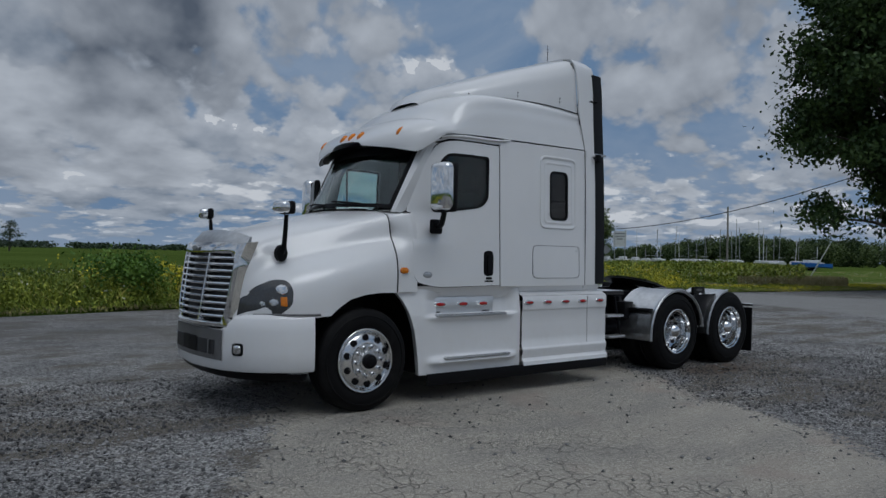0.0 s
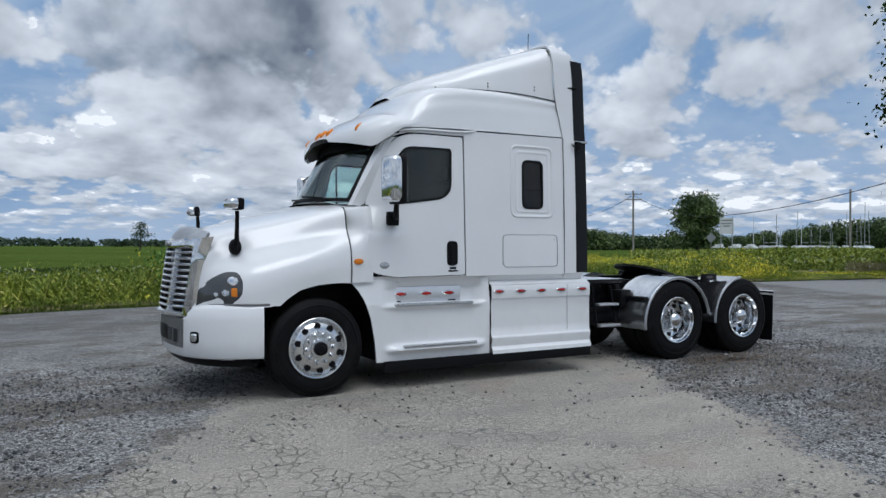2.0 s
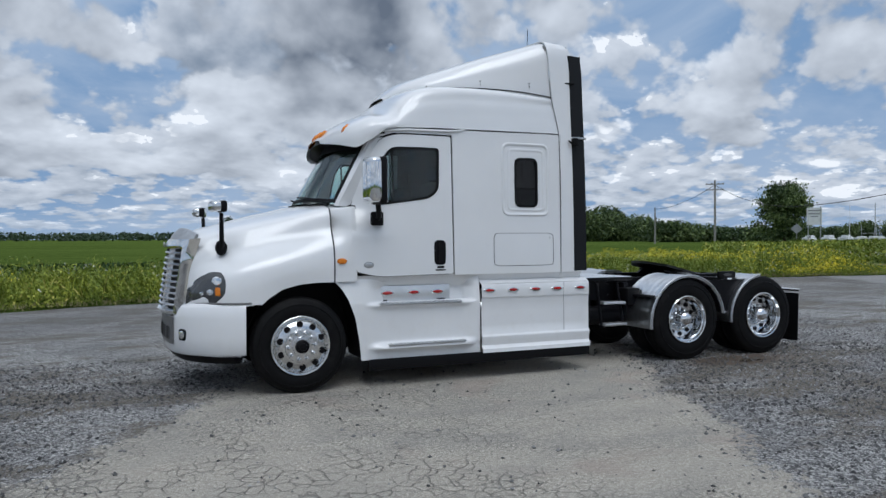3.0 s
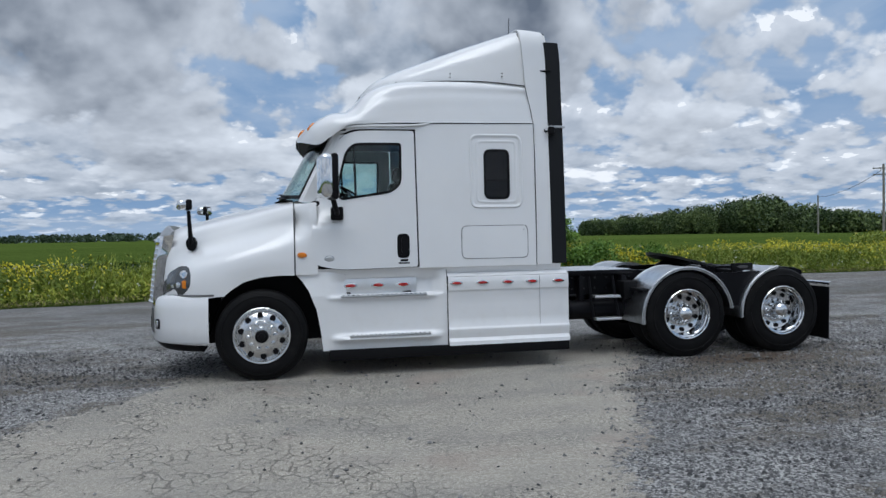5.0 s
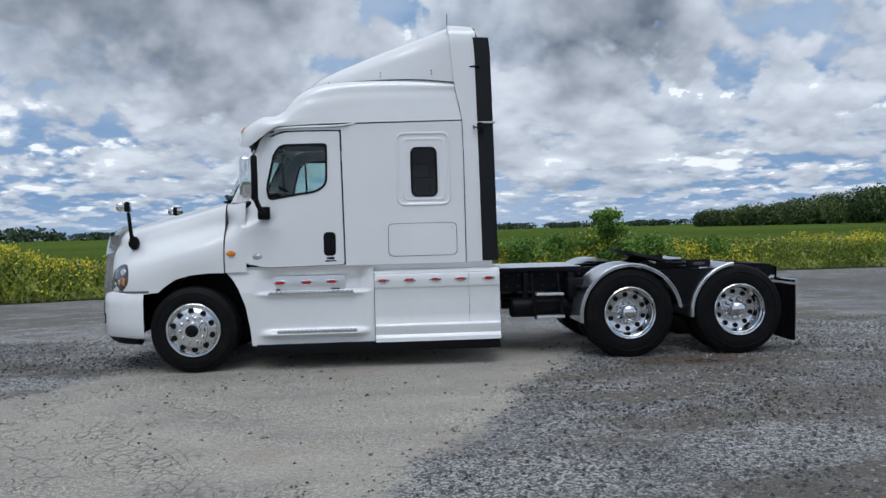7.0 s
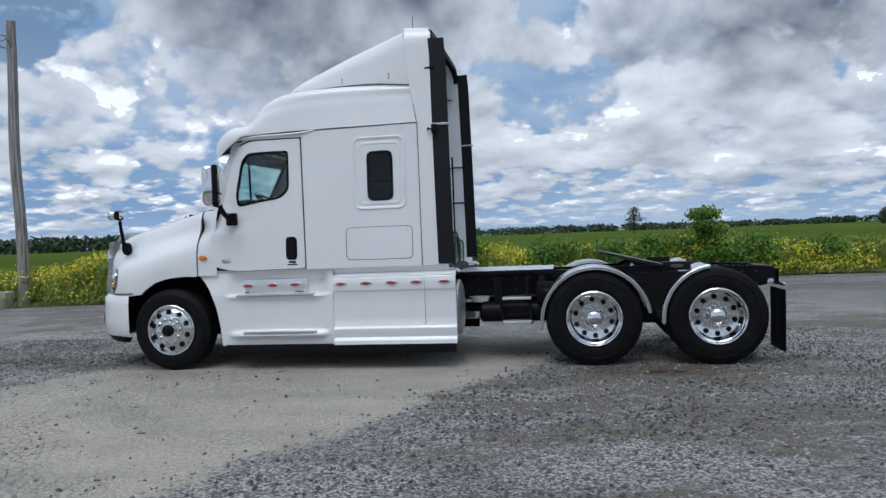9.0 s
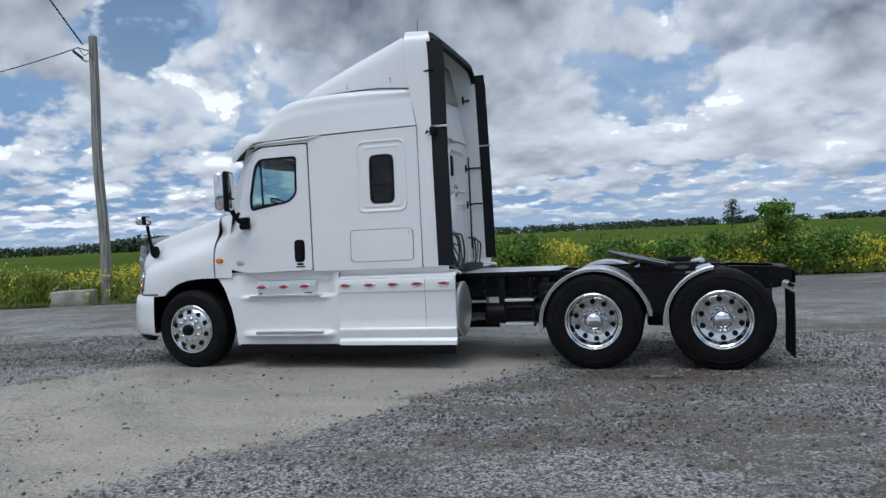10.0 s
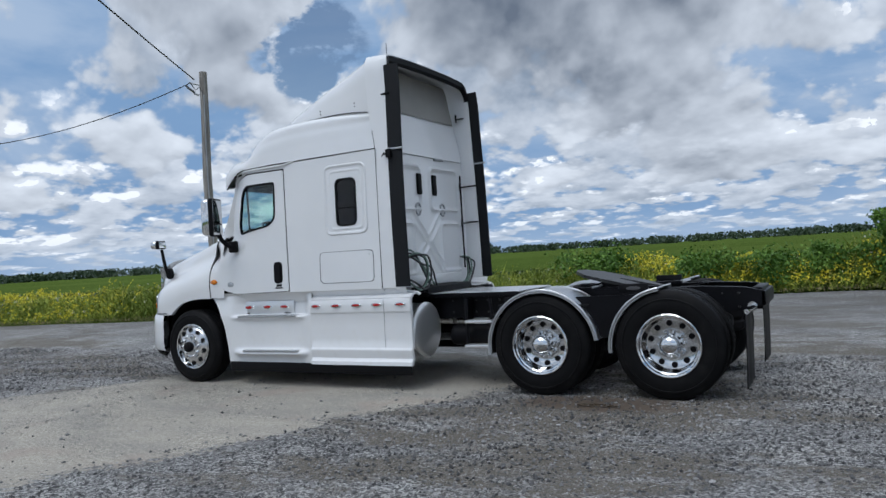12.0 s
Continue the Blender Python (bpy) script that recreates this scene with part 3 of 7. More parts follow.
def wrap(z_profile, half_from, half_to, steps=34):
    """A wrap-round skin; z_profile: (z, set back) pairs from the bottom up."""
    rows = []
    for k in range(steps + 1):
        d = half_from + (half_to - half_from) * k / steps
        # equal steps along the bend
        y = YC + d
        row = []
        for z, back in z_profile:
            x = front_x(y)
            s = abs(y - YC) / 1.16
            row.append((x + back, YC + d * (1 - back * 0.35 * s), z))
        rows.append(row)
    return loft(rows)


def build_bumper():
    rows = []
    prof = [(0.405, 0.06), (0.41, 0.02), (0.44, 0.0), (0.60, -0.005), (0.80, 0.0), (0.88, 0.012), (0.905, 0.03), (0.925, 0.05), (0.925, 0.12)]
    ds = [-1.16, -1.158, -1.15, -1.13, -1.10, -1.06, -1.0, -0.92, -0.82, -0.7, -0.56, -0.4, -0.2, 0.0]
    ds = ds + [-d for d in ds[-2::-1]]
    for d in ds:
        x = front_x(YC + d)
        nx, ny = Vector((-1, 0)), None
        e = 0.02
        tx = (front_x(YC + d + e) - front_x(YC + d - e)) / (2 * e) if abs(d) < 1.14 else (6.0 * (1 if d > 0 else -1))
        nrm = Vector((-1.0, tx)).normalized()
        row = []
        for z, back in prof:
            rise = 0.03 * max(0.0, (abs(d) - 0.5) / 0.66)
            zz = z + (rise if z > 0.8 else (0.015 * abs(d) if z < 0.45 else 0))
            row.append((x - nrm.x * back, YC + d - nrm.y * back, min(zz, 0.795 + 0.001 * z + max(0.0, (abs(d) - 0.62) * 1.6))))
        rows.append(row)
    return loft(rows)


bumper = part("bumper", build_bumper(), "paint", truck, "white wrap-round front bumper")


both("hood_joint", lambda: tube([(x, hood_low(x) - 0.003, 0.947 if x > -0.9 else 0.947 - 0.1 * (-0.9 - x)) for x in np.linspace(-1.0, -0.49, 14)], 0.011, 6), "grey", truck, "grey joint between hood and bumper")


def strip_on_bumper(d0, d1, z0, z1, out, inset=0.0, n=14):
    rows = []
    for k in range(n + 1):
        d = d0 + (d1 - d0) * k / n
        x = front_x(YC + d)
        rows.append([(x + 0.03, YC + d, z0), (x - out, YC + d, z0 + 0.012), (x - out, YC + d, z1 - 0.012), (x + 0.03, YC + d, z1)])
    return loft(rows)


surround = part("bumper_centre", strip_on_bumper(-0.60, 0.60, 0.50, 0.80, 0.012), "grey", truck, "grey plastic bumper centre with intake")
part("grille_gap", strip_on_bumper(-0.68, 0.68, 0.79, 0.90, -0.05), "black", truck)
part("intake_mesh", strip_on_bumper(-0.50, 0.50, 0.545, 0.70, 0.018), "mesh", surround)
part("plate_panel", strip_on_bumper(-0.17, 0.17, 0.55, 0.71, 0.026), "black", surround)
for s in (-1, 1):
    part("intake_divider", strip_on_bumper(s * 0.42 - 0.012, s * 0.42 + 0.012, 0.545, 0.70, 0.03, n=2), "grey", surround)


def build_air_dam():
    rows = []
    for k in range(27):
        d = -1.12 + 2.24 * k / 26
        x = front_x(YC + d)
        rows.append([(x + 0.035, YC + d * 0.985, 0.41), (x + 0.07, YC + d * 0.97, 0.36), (x + 0.10, YC + d * 0.96, 0.34), (x + 0.14, YC + d * 0.95, 0.40)])
    return loft(rows)


part("air_dam", build_air_dam(), "black", truck, "black rubber air dam")


def oval_on(cx, cy, cz, w, h, depth, nrm, n=20, power=2.0):
    """A domed oval lens or plate that faces along nrm (in plan)."""
    nv = Vector((nrm[0], nrm[1], 0)).normalized()
    tv = Vector((-nv.y, nv.x, 0))
    c = Vector((cx, cy, cz))
    rows = []
    for f, o in ((1.0, -0.3), (1.0, 0.45), (0.9, 0.8), (0.55, 0.97), (0.05, 1.0)):
        row = []
        for k in range(n):
            t = 2 * math.pi * k / n
            ct, st = math.cos(t), math.sin(t)
            a = math.copysign(abs(ct) ** (2 / power), ct) * w / 2 * f
            b = math.copysign(abs(st) ** (2 / power), st) * h / 2 * f
            row.append(c + tv * a + Vector((0, 0, b)) + nv * depth * o)
        rows.append(row)
    return loft(rows, closed=True, caps=True)


for s in (-1, 1):
    y = YC + s * 0.775
    f = part("fog_lamp", oval_on(front_x(y) - 0.002, y, 0.625, 0.12, 0.115, 0.014, (-0.85, s * 0.53), power=4), "black", bumper)
    part("lens", oval_on(front_x(y) - 0.012, y + s * 0.004, 0.625, 0.085, 0.08, 0.014, (-0.85, s * 0.53), power=3), "chrome", f)

# grille
GX = -1.31


def grille_outline(d):
    """Half width of the grille's opening at a height d from 0 (bottom) to 1 (top)."""
    return float(np.interp(d, [0, 0.08, 0.25, 0.6, 0.9, 1.0], [0.53, 0.58, 0.60, 0.62, 0.645, 0.62]))


def grille_at(u, d, out=0.0):
    """A place on the grille: u from -1 to 1 across, d from 0 to 1 up."""
    w = grille_outline(d)
    z = 0.865 + 0.63 * d
    x = GX + 0.085 * d ** 1.2 + 0.125 * u * u - out
    return (x, YC + u * w, z)


def build_grille_back():
    return loft([[grille_at(u, d, -0.07) for u in np.linspace(-1, 1, 13)] for d in np.linspace(0, 1, 9)])


def build_surround():
    """The bright frame round the grille."""
    loop = [(u, 0.0) for u in np.linspace(-1, 1, 13)] + [(1.0, d) for d in np.linspace(0.06, 0.94, 10)] + [(u, 1.0) for u in np.linspace(1, -1, 13)] + [(-1.0, d) for d in np.linspace(0.94, 0.06, 10)]
    rows = []
    for grow, out in ((0.0, -0.07), (0.0, 0.012), (0.35, 0.028), (1.0, 0.012), (1.12, -0.09)):
        row = []
        for u, d in loop:
            p = Vector(grille_at(u, d, out))
            side = 0.06 if abs(u) == 1.0 else 0.0
            top = 0.10 if d == 1.0 else (-0.05 if d == 0.0 else 0.0)
            row.append((p.x + (0.035 * grow if abs(u) == 1 else 0) + (0.03 * grow if d == 1.0 else 0), p.y + math.copysign(side, u) * grow + (0.06 * grow * u if top else 0), p.z + top * grow))
        rows.append(row)
    return loft(rows, closed=True)


grille = part("grille", build_surround(), "chrome", truck, "chromed grille surround with bright horizontal bars", angle=50)
part("grille_backing", build_grille_back(), "mesh", grille)


def bar_between(a, b, h, depth, n=10):
    rows = []
    for k in range(n + 1):
        u = a[0] + (b[0] - a[0]) * k / n
        d = a[1] + (b[1] - a[1]) * k / n
        x, y, z = grille_at(u, d, 0.0)
        rows.append([(x - 0.002, y, z - h * 0.25), (x - 0.014, y, z), (x - 0.004, y, z + h * 0.5), (x + depth, y, z + h * 0.5), (x + depth, y, z - h * 0.5), (x, y, z - h * 0.5)])
    return loft(rows, closed=True, caps=True)


for k in range(10):
    d = 0.075 + 0.855 * k / 9
    part("grille_bar", bar_between((-1, d), (1, d), 0.025, 0.05), "chrome", grille)
for u in (-0.42, 0.42):
    rows = []
    for d in np.linspace(0, 1, 9):
        x, y, z = grille_at(u, d, 0.0)
        rows.append([(x - 0.006, y - 0.017, z), (x - 0.006, y + 0.017, z), (x + 0.05, y + 0.017, z), (x + 0.05, y - 0.017, z)])
    part("grille_upright", loft(rows, closed=True, caps=True), "alu", grille)
part("badge", oval_on(grille_at(0, 1.07, 0.035)[0], YC, 0.865 + 0.63 * 1.07, 0.15, 0.055, 0.012, (-1, 0)), "badge", grille)


def build_deflector():
    """The bright stone guard on the hood's leading edge."""
    rows = []
    for k in range(25):
        u = -1 + 2 * k / 24
        w = 0.66
        x0 = -1.20 + 0.13 * u * u
        d = 0.10 * abs(u) ** 3
        rows.append([(x0 - 0.01, YC + u * w, 1.55 - d), (x0 + 0.03, YC + u * (w - 0.005), 1.645 - d), (x0 + 0.10, YC + u * (w - 0.02), 1.715 - 0.7 * d), (x0 + 0.12, YC + u * (w - 0.025), 1.72 - 0.7 * d), (x0 + 0.12, YC + u * (w - 0.03), 1.70 - 0.7 * d), (x0 + 0.06, YC + u * (w - 0.02), 1.57 - d)])
    return loft(rows, closed=True, caps=True)


part("stone_guard", build_deflector(), "alu_dull", truck, "polished stone guard on the hood's front edge")


# headlights
def hood_side_y(x, z):
    half = arc_line([(0, *p) for p in keyed(HOOD, x)], 32)
    zs = [p[2] for p in half]
    ys = [p[1] for p in half]
    return float(np.interp(z, zs, ys))


HEAD = rounded([(-1.125, 0.925), (-0.83, 0.945), (-0.74, 1.04), (-0.73, 1.17), (-0.76, 1.262), (-0.86, 1.265), (-0.985, 1.195), (-1.085, 1.06)], 0.04, 4)


def skin_patch(outline, out, steps=9):
    """A patch that follows the hood's side, bounded by an outline in x and z."""
    cx, cz = sum(p[0] for p in outline) / len(outline), sum(p[1] for p in outline) / len(outline)
    rows = []
    for s in np.linspace(0.001, 1.0, steps):
        row = []
        for x, z in outline:
            px, pz = cx + (x - cx) * s, cz + (z - cz) * s
            row.append((px, hood_side_y(px, pz) - out * (1 if s < 0.98 else 0.2), pz))
        rows.append(row)
    return loft(rows, closed=True)


def scaled(outline, f, dx=0.0, dz=0.0):
    cx, cz = sum(p[0] for p in outline) / len(outline), sum(p[1] for p in outline) / len(outline)
    return [(cx + (x - cx) * f + dx, cz + (z - cz) * f + dz) for x, z in outline]


def circle2(cx, cz, r, n=18, sx=1.0):
    return [(cx + r * sx * math.cos(2 * math.pi * k / n), cz + r * math.sin(2 * math.pi * k / n)) for k in range(n)]


for flip in (False, True):
    fl = mirror if flip else (lambda b: b)
    head = part("headlight", fl(skin_patch(HEAD, 0.006)), "lens_dark", truck, "smoked headlight unit with amber indicator")
    part("bezel", fl(skin_patch(scaled(HEAD, 0.80, 0.01, 0.0), 0.010)), "lens_dark", head)
    part("main_lamp", fl(skin_patch(circle2(-0.815, 1.175, 0.048), 0.020, 5)), "chrome", head)
    part("lower_lamp", fl(skin_patch(circle2(-0.875, 1.06, 0.034), 0.018, 5)), "alu", head)
    part("indicator", fl(skin_patch(rrect(-0.835, -0.78, 1.02, 1.115, 0.015), 0.017, 5)), "amber", head)
    part("reflector", fl(skin_patch(circle2(-0.95, 1.045, 0.022), 0.016, 4)), "alu", head)

# cowl between hood and door
COWL_OUT = [(0.375, 1.15), (0.60, 1.15), (0.62, 1.22), (0.555, 1.32), (0.555, 1.55), (0.565, 1.75), (0.60, 1.95), (0.64, 2.03), (0.45, 2.0), (0.375, 1.955)]


def build_cowl():
    rows = []
    for k in range(9):
        x = 0.375 + 0.24 * k / 8
        t = k / 8
        base = arc_line([(0, *p) for p in keyed(HOOD, 0.36)], 32)
        row = []
        for p in base:
            y, z = p[1], p[2]
            flat = 0.035 if z < 1.75 else 0.035 + (z - 1.75) * 0.5
            tuck = 0.06 * math.exp(-((z - 1.72) / 0.10) ** 2) * (1 - t * 0.5) * (1 if z < 1.9 else 0)
            yy = y + (flat - y) * min(1.0, t * 1.3) if z < 1.93 else y
            row.append((x, yy + tuck, z if z < 1.9 else z + 0.02 * t))
        rows.append([(p[0], p[1], p[2]) for p in row[:27]])
    return loft(rows)


both("cowl_panel", build_cowl, "paint", truck)
both("hood_seal", lambda: tube([(0.368, p[1] - 0.002, p[2]) for p in arc_line([(0, *q) for q in keyed(HOOD, 0.36)], 32)[:24]], 0.007, 6), "seam", truck)
both("turn_signal", lambda: oval_on(0.445, 0.03, 1.357, 0.105, 0.062, 0.024, (0, -1)), "amber", truck, "oval amber side indicator")


# cab side
def lean(x, z):
    """How far the cab's flat side leans in towards the roof."""
    return 0.030 + 0.034 * (z - 1.2) / 1.6


def nose_in(x, z):
    """The door's upper front turns in towards the windscreen."""
    a = max(0.0, (1.28 - x) / 0.45)
    b = max(0.0, min(1.0, (z - 1.60) / 0.40))
    return lean(x, z) + 0.115 * a ** 1.6 * b * b * (3 - 2 * b)


DOOR = rounded([(0.85, 1.185), (0.60, 1.24), (0.555, 1.36), (0.560, 1.62), (0.60, 1.93), (0.80, 2.49), (0.90, 2.68), (1.06, 2.735), (1.715, 2.735), (1.735, 1.20)], [0.10, 0.10, 0.08, 0.1, 0.15, 0.2, 0.1, 0.1, 0.03, 0.03], 5)
WIN = rounded([(0.865, 1.955), (1.45, 2.035), (1.565, 2.13), (1.572, 2.60), (1.03, 2.60), (0.94, 2.50), (0.84, 2.10)], [0.09, 0.10, 0.10, 0.05, 0.08, 0.08, 0.1], 5)


def dense(outline, step=0.05):
    """The same outline with points along its straight runs."""
    out = []
    for a, b in zip(outline, outline[1:] + outline[:1]):
        n = max(1, int(math.hypot(b[0] - a[0], b[1] - a[1]) / step))
        out += [(a[0] + (b[0] - a[0]) * k / n, a[1] + (b[1] - a[1]) * k / n) for k in range(n)]
    return out


DOOR, WIN = dense(DOOR, 0.12), dense(WIN, 0.1)
for flip in (False, True):
    fl = mirror if flip else (lambda b: b)
    door = part("door", fl(panel(DOOR, 0.0, 0.05, [WIN], nose_in, None, 0.07)), "paint", truck, "white cab door with dark handle recess", angle=40)
    part("door_gap", fl(ring(DOOR, -0.006, 0.012, 0.04, nose_in)[0]), "seam", door)
    seal, inner = ring(WIN, 0.026, -0.005, 0.03, nose_in)
    part("window_seal", fl(seal), "black", door, "black rubber window seal")
    pane = part("window_pane", fl(panel(inner, 0.012, 0.017, (), nose_in, None, 0.07)), "glass", door, "tinted side window")
    pane.visible_shadow = False
    part("quarter_bar", fl(tube([(1.055, 0.028 + nose_in(1.05, 2.3), 1.99), (1.04, 0.03 + nose_in(1.04, 2.5), 2.59)], 0.014, 6)), "black", door)
    h = part("handle_recess", fl(panel(rrect(1.502, 1.642, 1.30, 1.575, 0.055), -0.003, 0.03, (), lean)), "black", door, "black handle recess")
    part("handle", fl(panel(rrect(1.55, 1.612, 1.32, 1.535, 0.026), -0.018, -0.006, (), lean)), "black", h)
    part("label_plate", fl(panel(rrect(1.535, 1.622, 1.262, 1.288, 0.004), -0.0015, 0.004, (), lean)), "trim", door)
    part("label_plate", fl(panel(rrect(1.515, 1.642, 1.236, 1.252, 0.003), -0.0015, 0.004, (), lean)), "black", door)
    part("door_badge", fl(oval_on(0.742, 0.037, 1.308, 0.125, 0.082, 0.006, (0, -1))), "badge", door, "grey oval fuel badge")
    part("badge_core", fl(oval_on(0.742, 0.034, 1.308, 0.098, 0.058, 0.006, (0, -1))), "alu_dull", door)

# the cab shell behind and above the door, and the sleeper's side with its openings
SLEEP_WIN = rrect(2.525, 2.835, 1.955, 2.535, 0.085)
SHELL = dense([(1.752, 1.185), (3.14, 1.185), (3.14, 2.83), (1.00, 2.80), (0.845, 2.73), (0.76, 2.58), (0.79, 2.53), (0.80, 2.53), (0.885, 2.70), (1.05, 2.752), (1.735, 2.752)], 0.15)
HATCH = rrect(2.245, 3.045, 1.272, 1.655, 0.07)


def build_shell():
    return panel(SHELL, 0.0, 0.03, [SLEEP_WIN], nose_in, None, 0.10)


for flip in (False, True):
    fl = mirror if flip else (lambda b: b)
    side = part("sleeper_side", fl(build_shell()), "paint", truck, "white sleeper side wall", angle=40)
    # raised moulding round the window
    for a, r, o in (((2.355, 2.99, 1.85, 2.71), 0.11, 0.010), ((2.425, 2.93, 1.905, 2.645), 0.08, 0.005)):
        part("window_moulding", fl(emboss(rrect(*a, r, 8), ((0.0, -0.001), (0.012, o), (0.026, o), (0.042, -0.001)), lean)), "paint", side)
    seal, inner = ring(SLEEP_WIN, 0.024, -0.006, 0.03, lean)
    w = part("sleeper_window", fl(seal), "black", side, "small dark sleeper window with rubber seal")
    part("window_pane", fl(panel(inner, 0.006, 0.012, (), lean)), "glass_dark", w)
    part("blind_rail", fl(box(2.56, 2.80, 0.055, 0.062, 2.17, 2.185)), "trim", w)
    part("hatch_gap", fl(ring(HATCH, 0.007, -0.002, 0.004, lean)[0]), "seam", side)
    part("luggage_hatch", fl(panel(scaled(HATCH, 0.97), -0.004, 0.004, (), lean)), "paint", side)
    part("hatch_lock", fl(oval_on(2.99, 0.03, 1.60, 0.018, 0.018, 0.004, (0, -1), 10)), "steel", side)
    # ledge over the door
    part("drip_ledge", fl(tube(arc_line([(0.75, nose_in(0.75, 2.56) + 0.008, 2.56), (0.83, nose_in(0.83, 2.72), 2.71), (0.93, nose_in(1, 2.78) - 0.006, 2.765), (1.2, 0.06, 2.785), (1.6, 0.05, 2.79), (1.80, 0.055, 2.805), (1.90, 0.075, 2.825)], 30), 0.011, 8, taper=0.013)), "paint", side)
    part("roof_gap", fl(tube([(0.98, nose_in(1.0, 2.81) - 0.002, 2.812), (1.5, 0.064, 2.822), (2.2, 0.064, 2.83), (3.14, 0.063, 2.838)], 0.004, 5)), "seam", side)
    part("panel_gap", fl(tube([(3.147, 0.032, 1.19), (3.147, 0.034, 1.8), (3.145, 0.045, 2.4), (3.135, 0.063, 2.84), (3.10, 0.08, 3.05), (3.055, 0.115, 3.29)], 0.004, 5)), "seam", side)


# roof
ROOF = [
    (0.42, [(0.86, 2.69), (0.87, 2.71), (0.92, 2.73), (0.98, 2.74), (1.07, 2.747), (YC, 2.75)]),
    (0.49, [(0.47, 2.64), (0.47, 2.68), (0.53, 2.735), (0.66, 2.78), (0.9, 2.81), (YC, 2.82)]),
    (0.57, [(0.25, 2.60), (0.245, 2.68), (0.28, 2.755), (0.39, 2.82), (0.75, 2.87), (YC, 2.88)]),
    (0.66, [(0.145, 2.585), (0.14, 2.70), (0.18, 2.80), (0.30, 2.87), (0.7, 2.925), (YC, 2.94)]),
    (0.81, [(0.085, 2.68), (0.08, 2.77), (0.12, 2.865), (0.27, 2.945), (0.7, 3.0), (YC, 3.01)]),
    (0.98, [(0.068, 2.79), (0.068, 2.83), (0.12, 2.90), (0.27, 2.965), (0.7, 3.03), (YC, 3.045)]),
    (1.08, [(0.066, 2.805), (0.068, 2.85), (0.12, 2.93), (0.27, 3.03), (0.7, 3.11), (YC, 3.13)]),
    (1.18, [(0.065, 2.81), (0.070, 2.88), (0.115, 3.0), (0.25, 3.14), (0.7, 3.215), (YC, 3.235)]),
    (1.34, [(0.064, 2.818), (0.074, 2.92), (0.11, 3.08), (0.23, 3.245), (0.7, 3.31), (YC, 3.325)]),
    (1.53, [(0.064, 2.822), (0.080, 2.95), (0.11, 3.12), (0.21, 3.295), (0.7, 3.345), (YC, 3.36)]),
    (1.85, [(0.064, 2.828), (0.085, 2.98), (0.115, 3.16), (0.20, 3.32), (0.7, 3.365), (YC, 3.375)]),
    (2.40, [(0.064, 2.832), (0.088, 3.0), (0.115, 3.17), (0.19, 3.325), (0.7, 3.36), (YC, 3.37)]),
    (3.06, [(0.064, 2.84), (0.088, 3.0), (0.115, 3.17), (0.165, 3.28), (0.7, 3.33), (YC, 3.34)]),
]


def build_roof():
    rows = []
    for k in range(72):
        x = 0.42 + 2.64 * k / 71
        half = arc_line([(0, *p) for p in keyed(ROOF, x)], 30)
        shear = 0.088 * max(0.0, (x - 2.3) / 0.76)
        rows.append([(x + shear * max(0.0, min(1.0, (3.29 - z) / 0.45)), y, z) for y, z in full_row([(p[1], p[2]) for p in half])])
    return loft(rows)


roof = part("roof_cap", build_roof(), "paint", truck, "white moulded roof cap with visor brow")


def build_soffit():
    rows = []
    for k in range(15):
        u = -1 + 2 * k / 14
        y = YC + u * 0.96
        xf = float(np.interp(abs(u), [0, 0.3125, 0.72, 0.95, 1.0], [0.445, 0.455, 0.525, 0.605, 0.67]))
        zf = float(np.interp(abs(u), [0, 0.3125, 0.72, 0.95, 1.0], [2.70, 2.695, 2.648, 2.608, 2.60]))
        rows.append([(xf, y, zf + 0.004), (xf + 0.05, y, zf + 0.012), (0.82, y, 2.70), (0.88, y, 2.62)])
    return loft(rows)


part("visor_underside", build_soffit(), "frame", roof, "glossy black visor underside")
for d in (-0.80, -0.18, 0.0, 0.18, 0.80):
    yy = YC + d
    xm = float(np.interp(abs(d), [0, 0.18, 0.80], [0.475, 0.478, 0.575]))
    zm = float(np.interp(abs(d), [0, 0.18, 0.80], [2.815, 2.812, 2.805]))
    c = lathe([(-0.015, 0.030), (0.012, 0.030), (0.026, 0.020), (0.03, 0.004)], (0, 0, 0), "z", 14)
    bmesh.ops.transform(c, matrix=Matrix.Translation((xm + 0.012, yy, zm)) @ Matrix.Rotation(radians(-48), 4, "Y") @ Matrix.Diagonal((2.0, 0.9, 1.0, 1)), verts=c.verts[:])
    part("roof_marker", c, "amber", roof, "amber roof marker lamp")

FAIR = [
    (1.20, [(0.85, 3.23), (0.89, 3.25), (0.94, 3.27), (1.0, 3.285), (1.08, 3.29), (YC, 3.29)]),
    (1.34, [(0.62, 3.27), (0.63, 3.315), (0.67, 3.355), (0.78, 3.40), (1.0, 3.43), (YC, 3.435)]),
    (1.56, [(0.44, 3.29), (0.45, 3.35), (0.49, 3.42), (0.62, 3.49), (0.9, 3.53), (YC, 3.54)]),
    (1.86, [(0.36, 3.30), (0.365, 3.40), (0.40, 3.49), (0.53, 3.59), (0.88, 3.64), (YC, 3.65)]),
    (2.26, [(0.275, 3.31), (0.28, 3.46), (0.315, 3.61), (0.44, 3.725), (0.82, 3.78), (YC, 3.79)]),
    (2.67, [(0.205, 3.30), (0.21, 3.52), (0.24, 3.72), (0.36, 3.855), (0.75, 3.905), (YC, 3.915)]),
    (3.01, [(0.13, 3.27), (0.135, 3.58), (0.155, 3.82), (0.27, 3.955), (0.7, 3.995), (YC, 4.005)]),
]


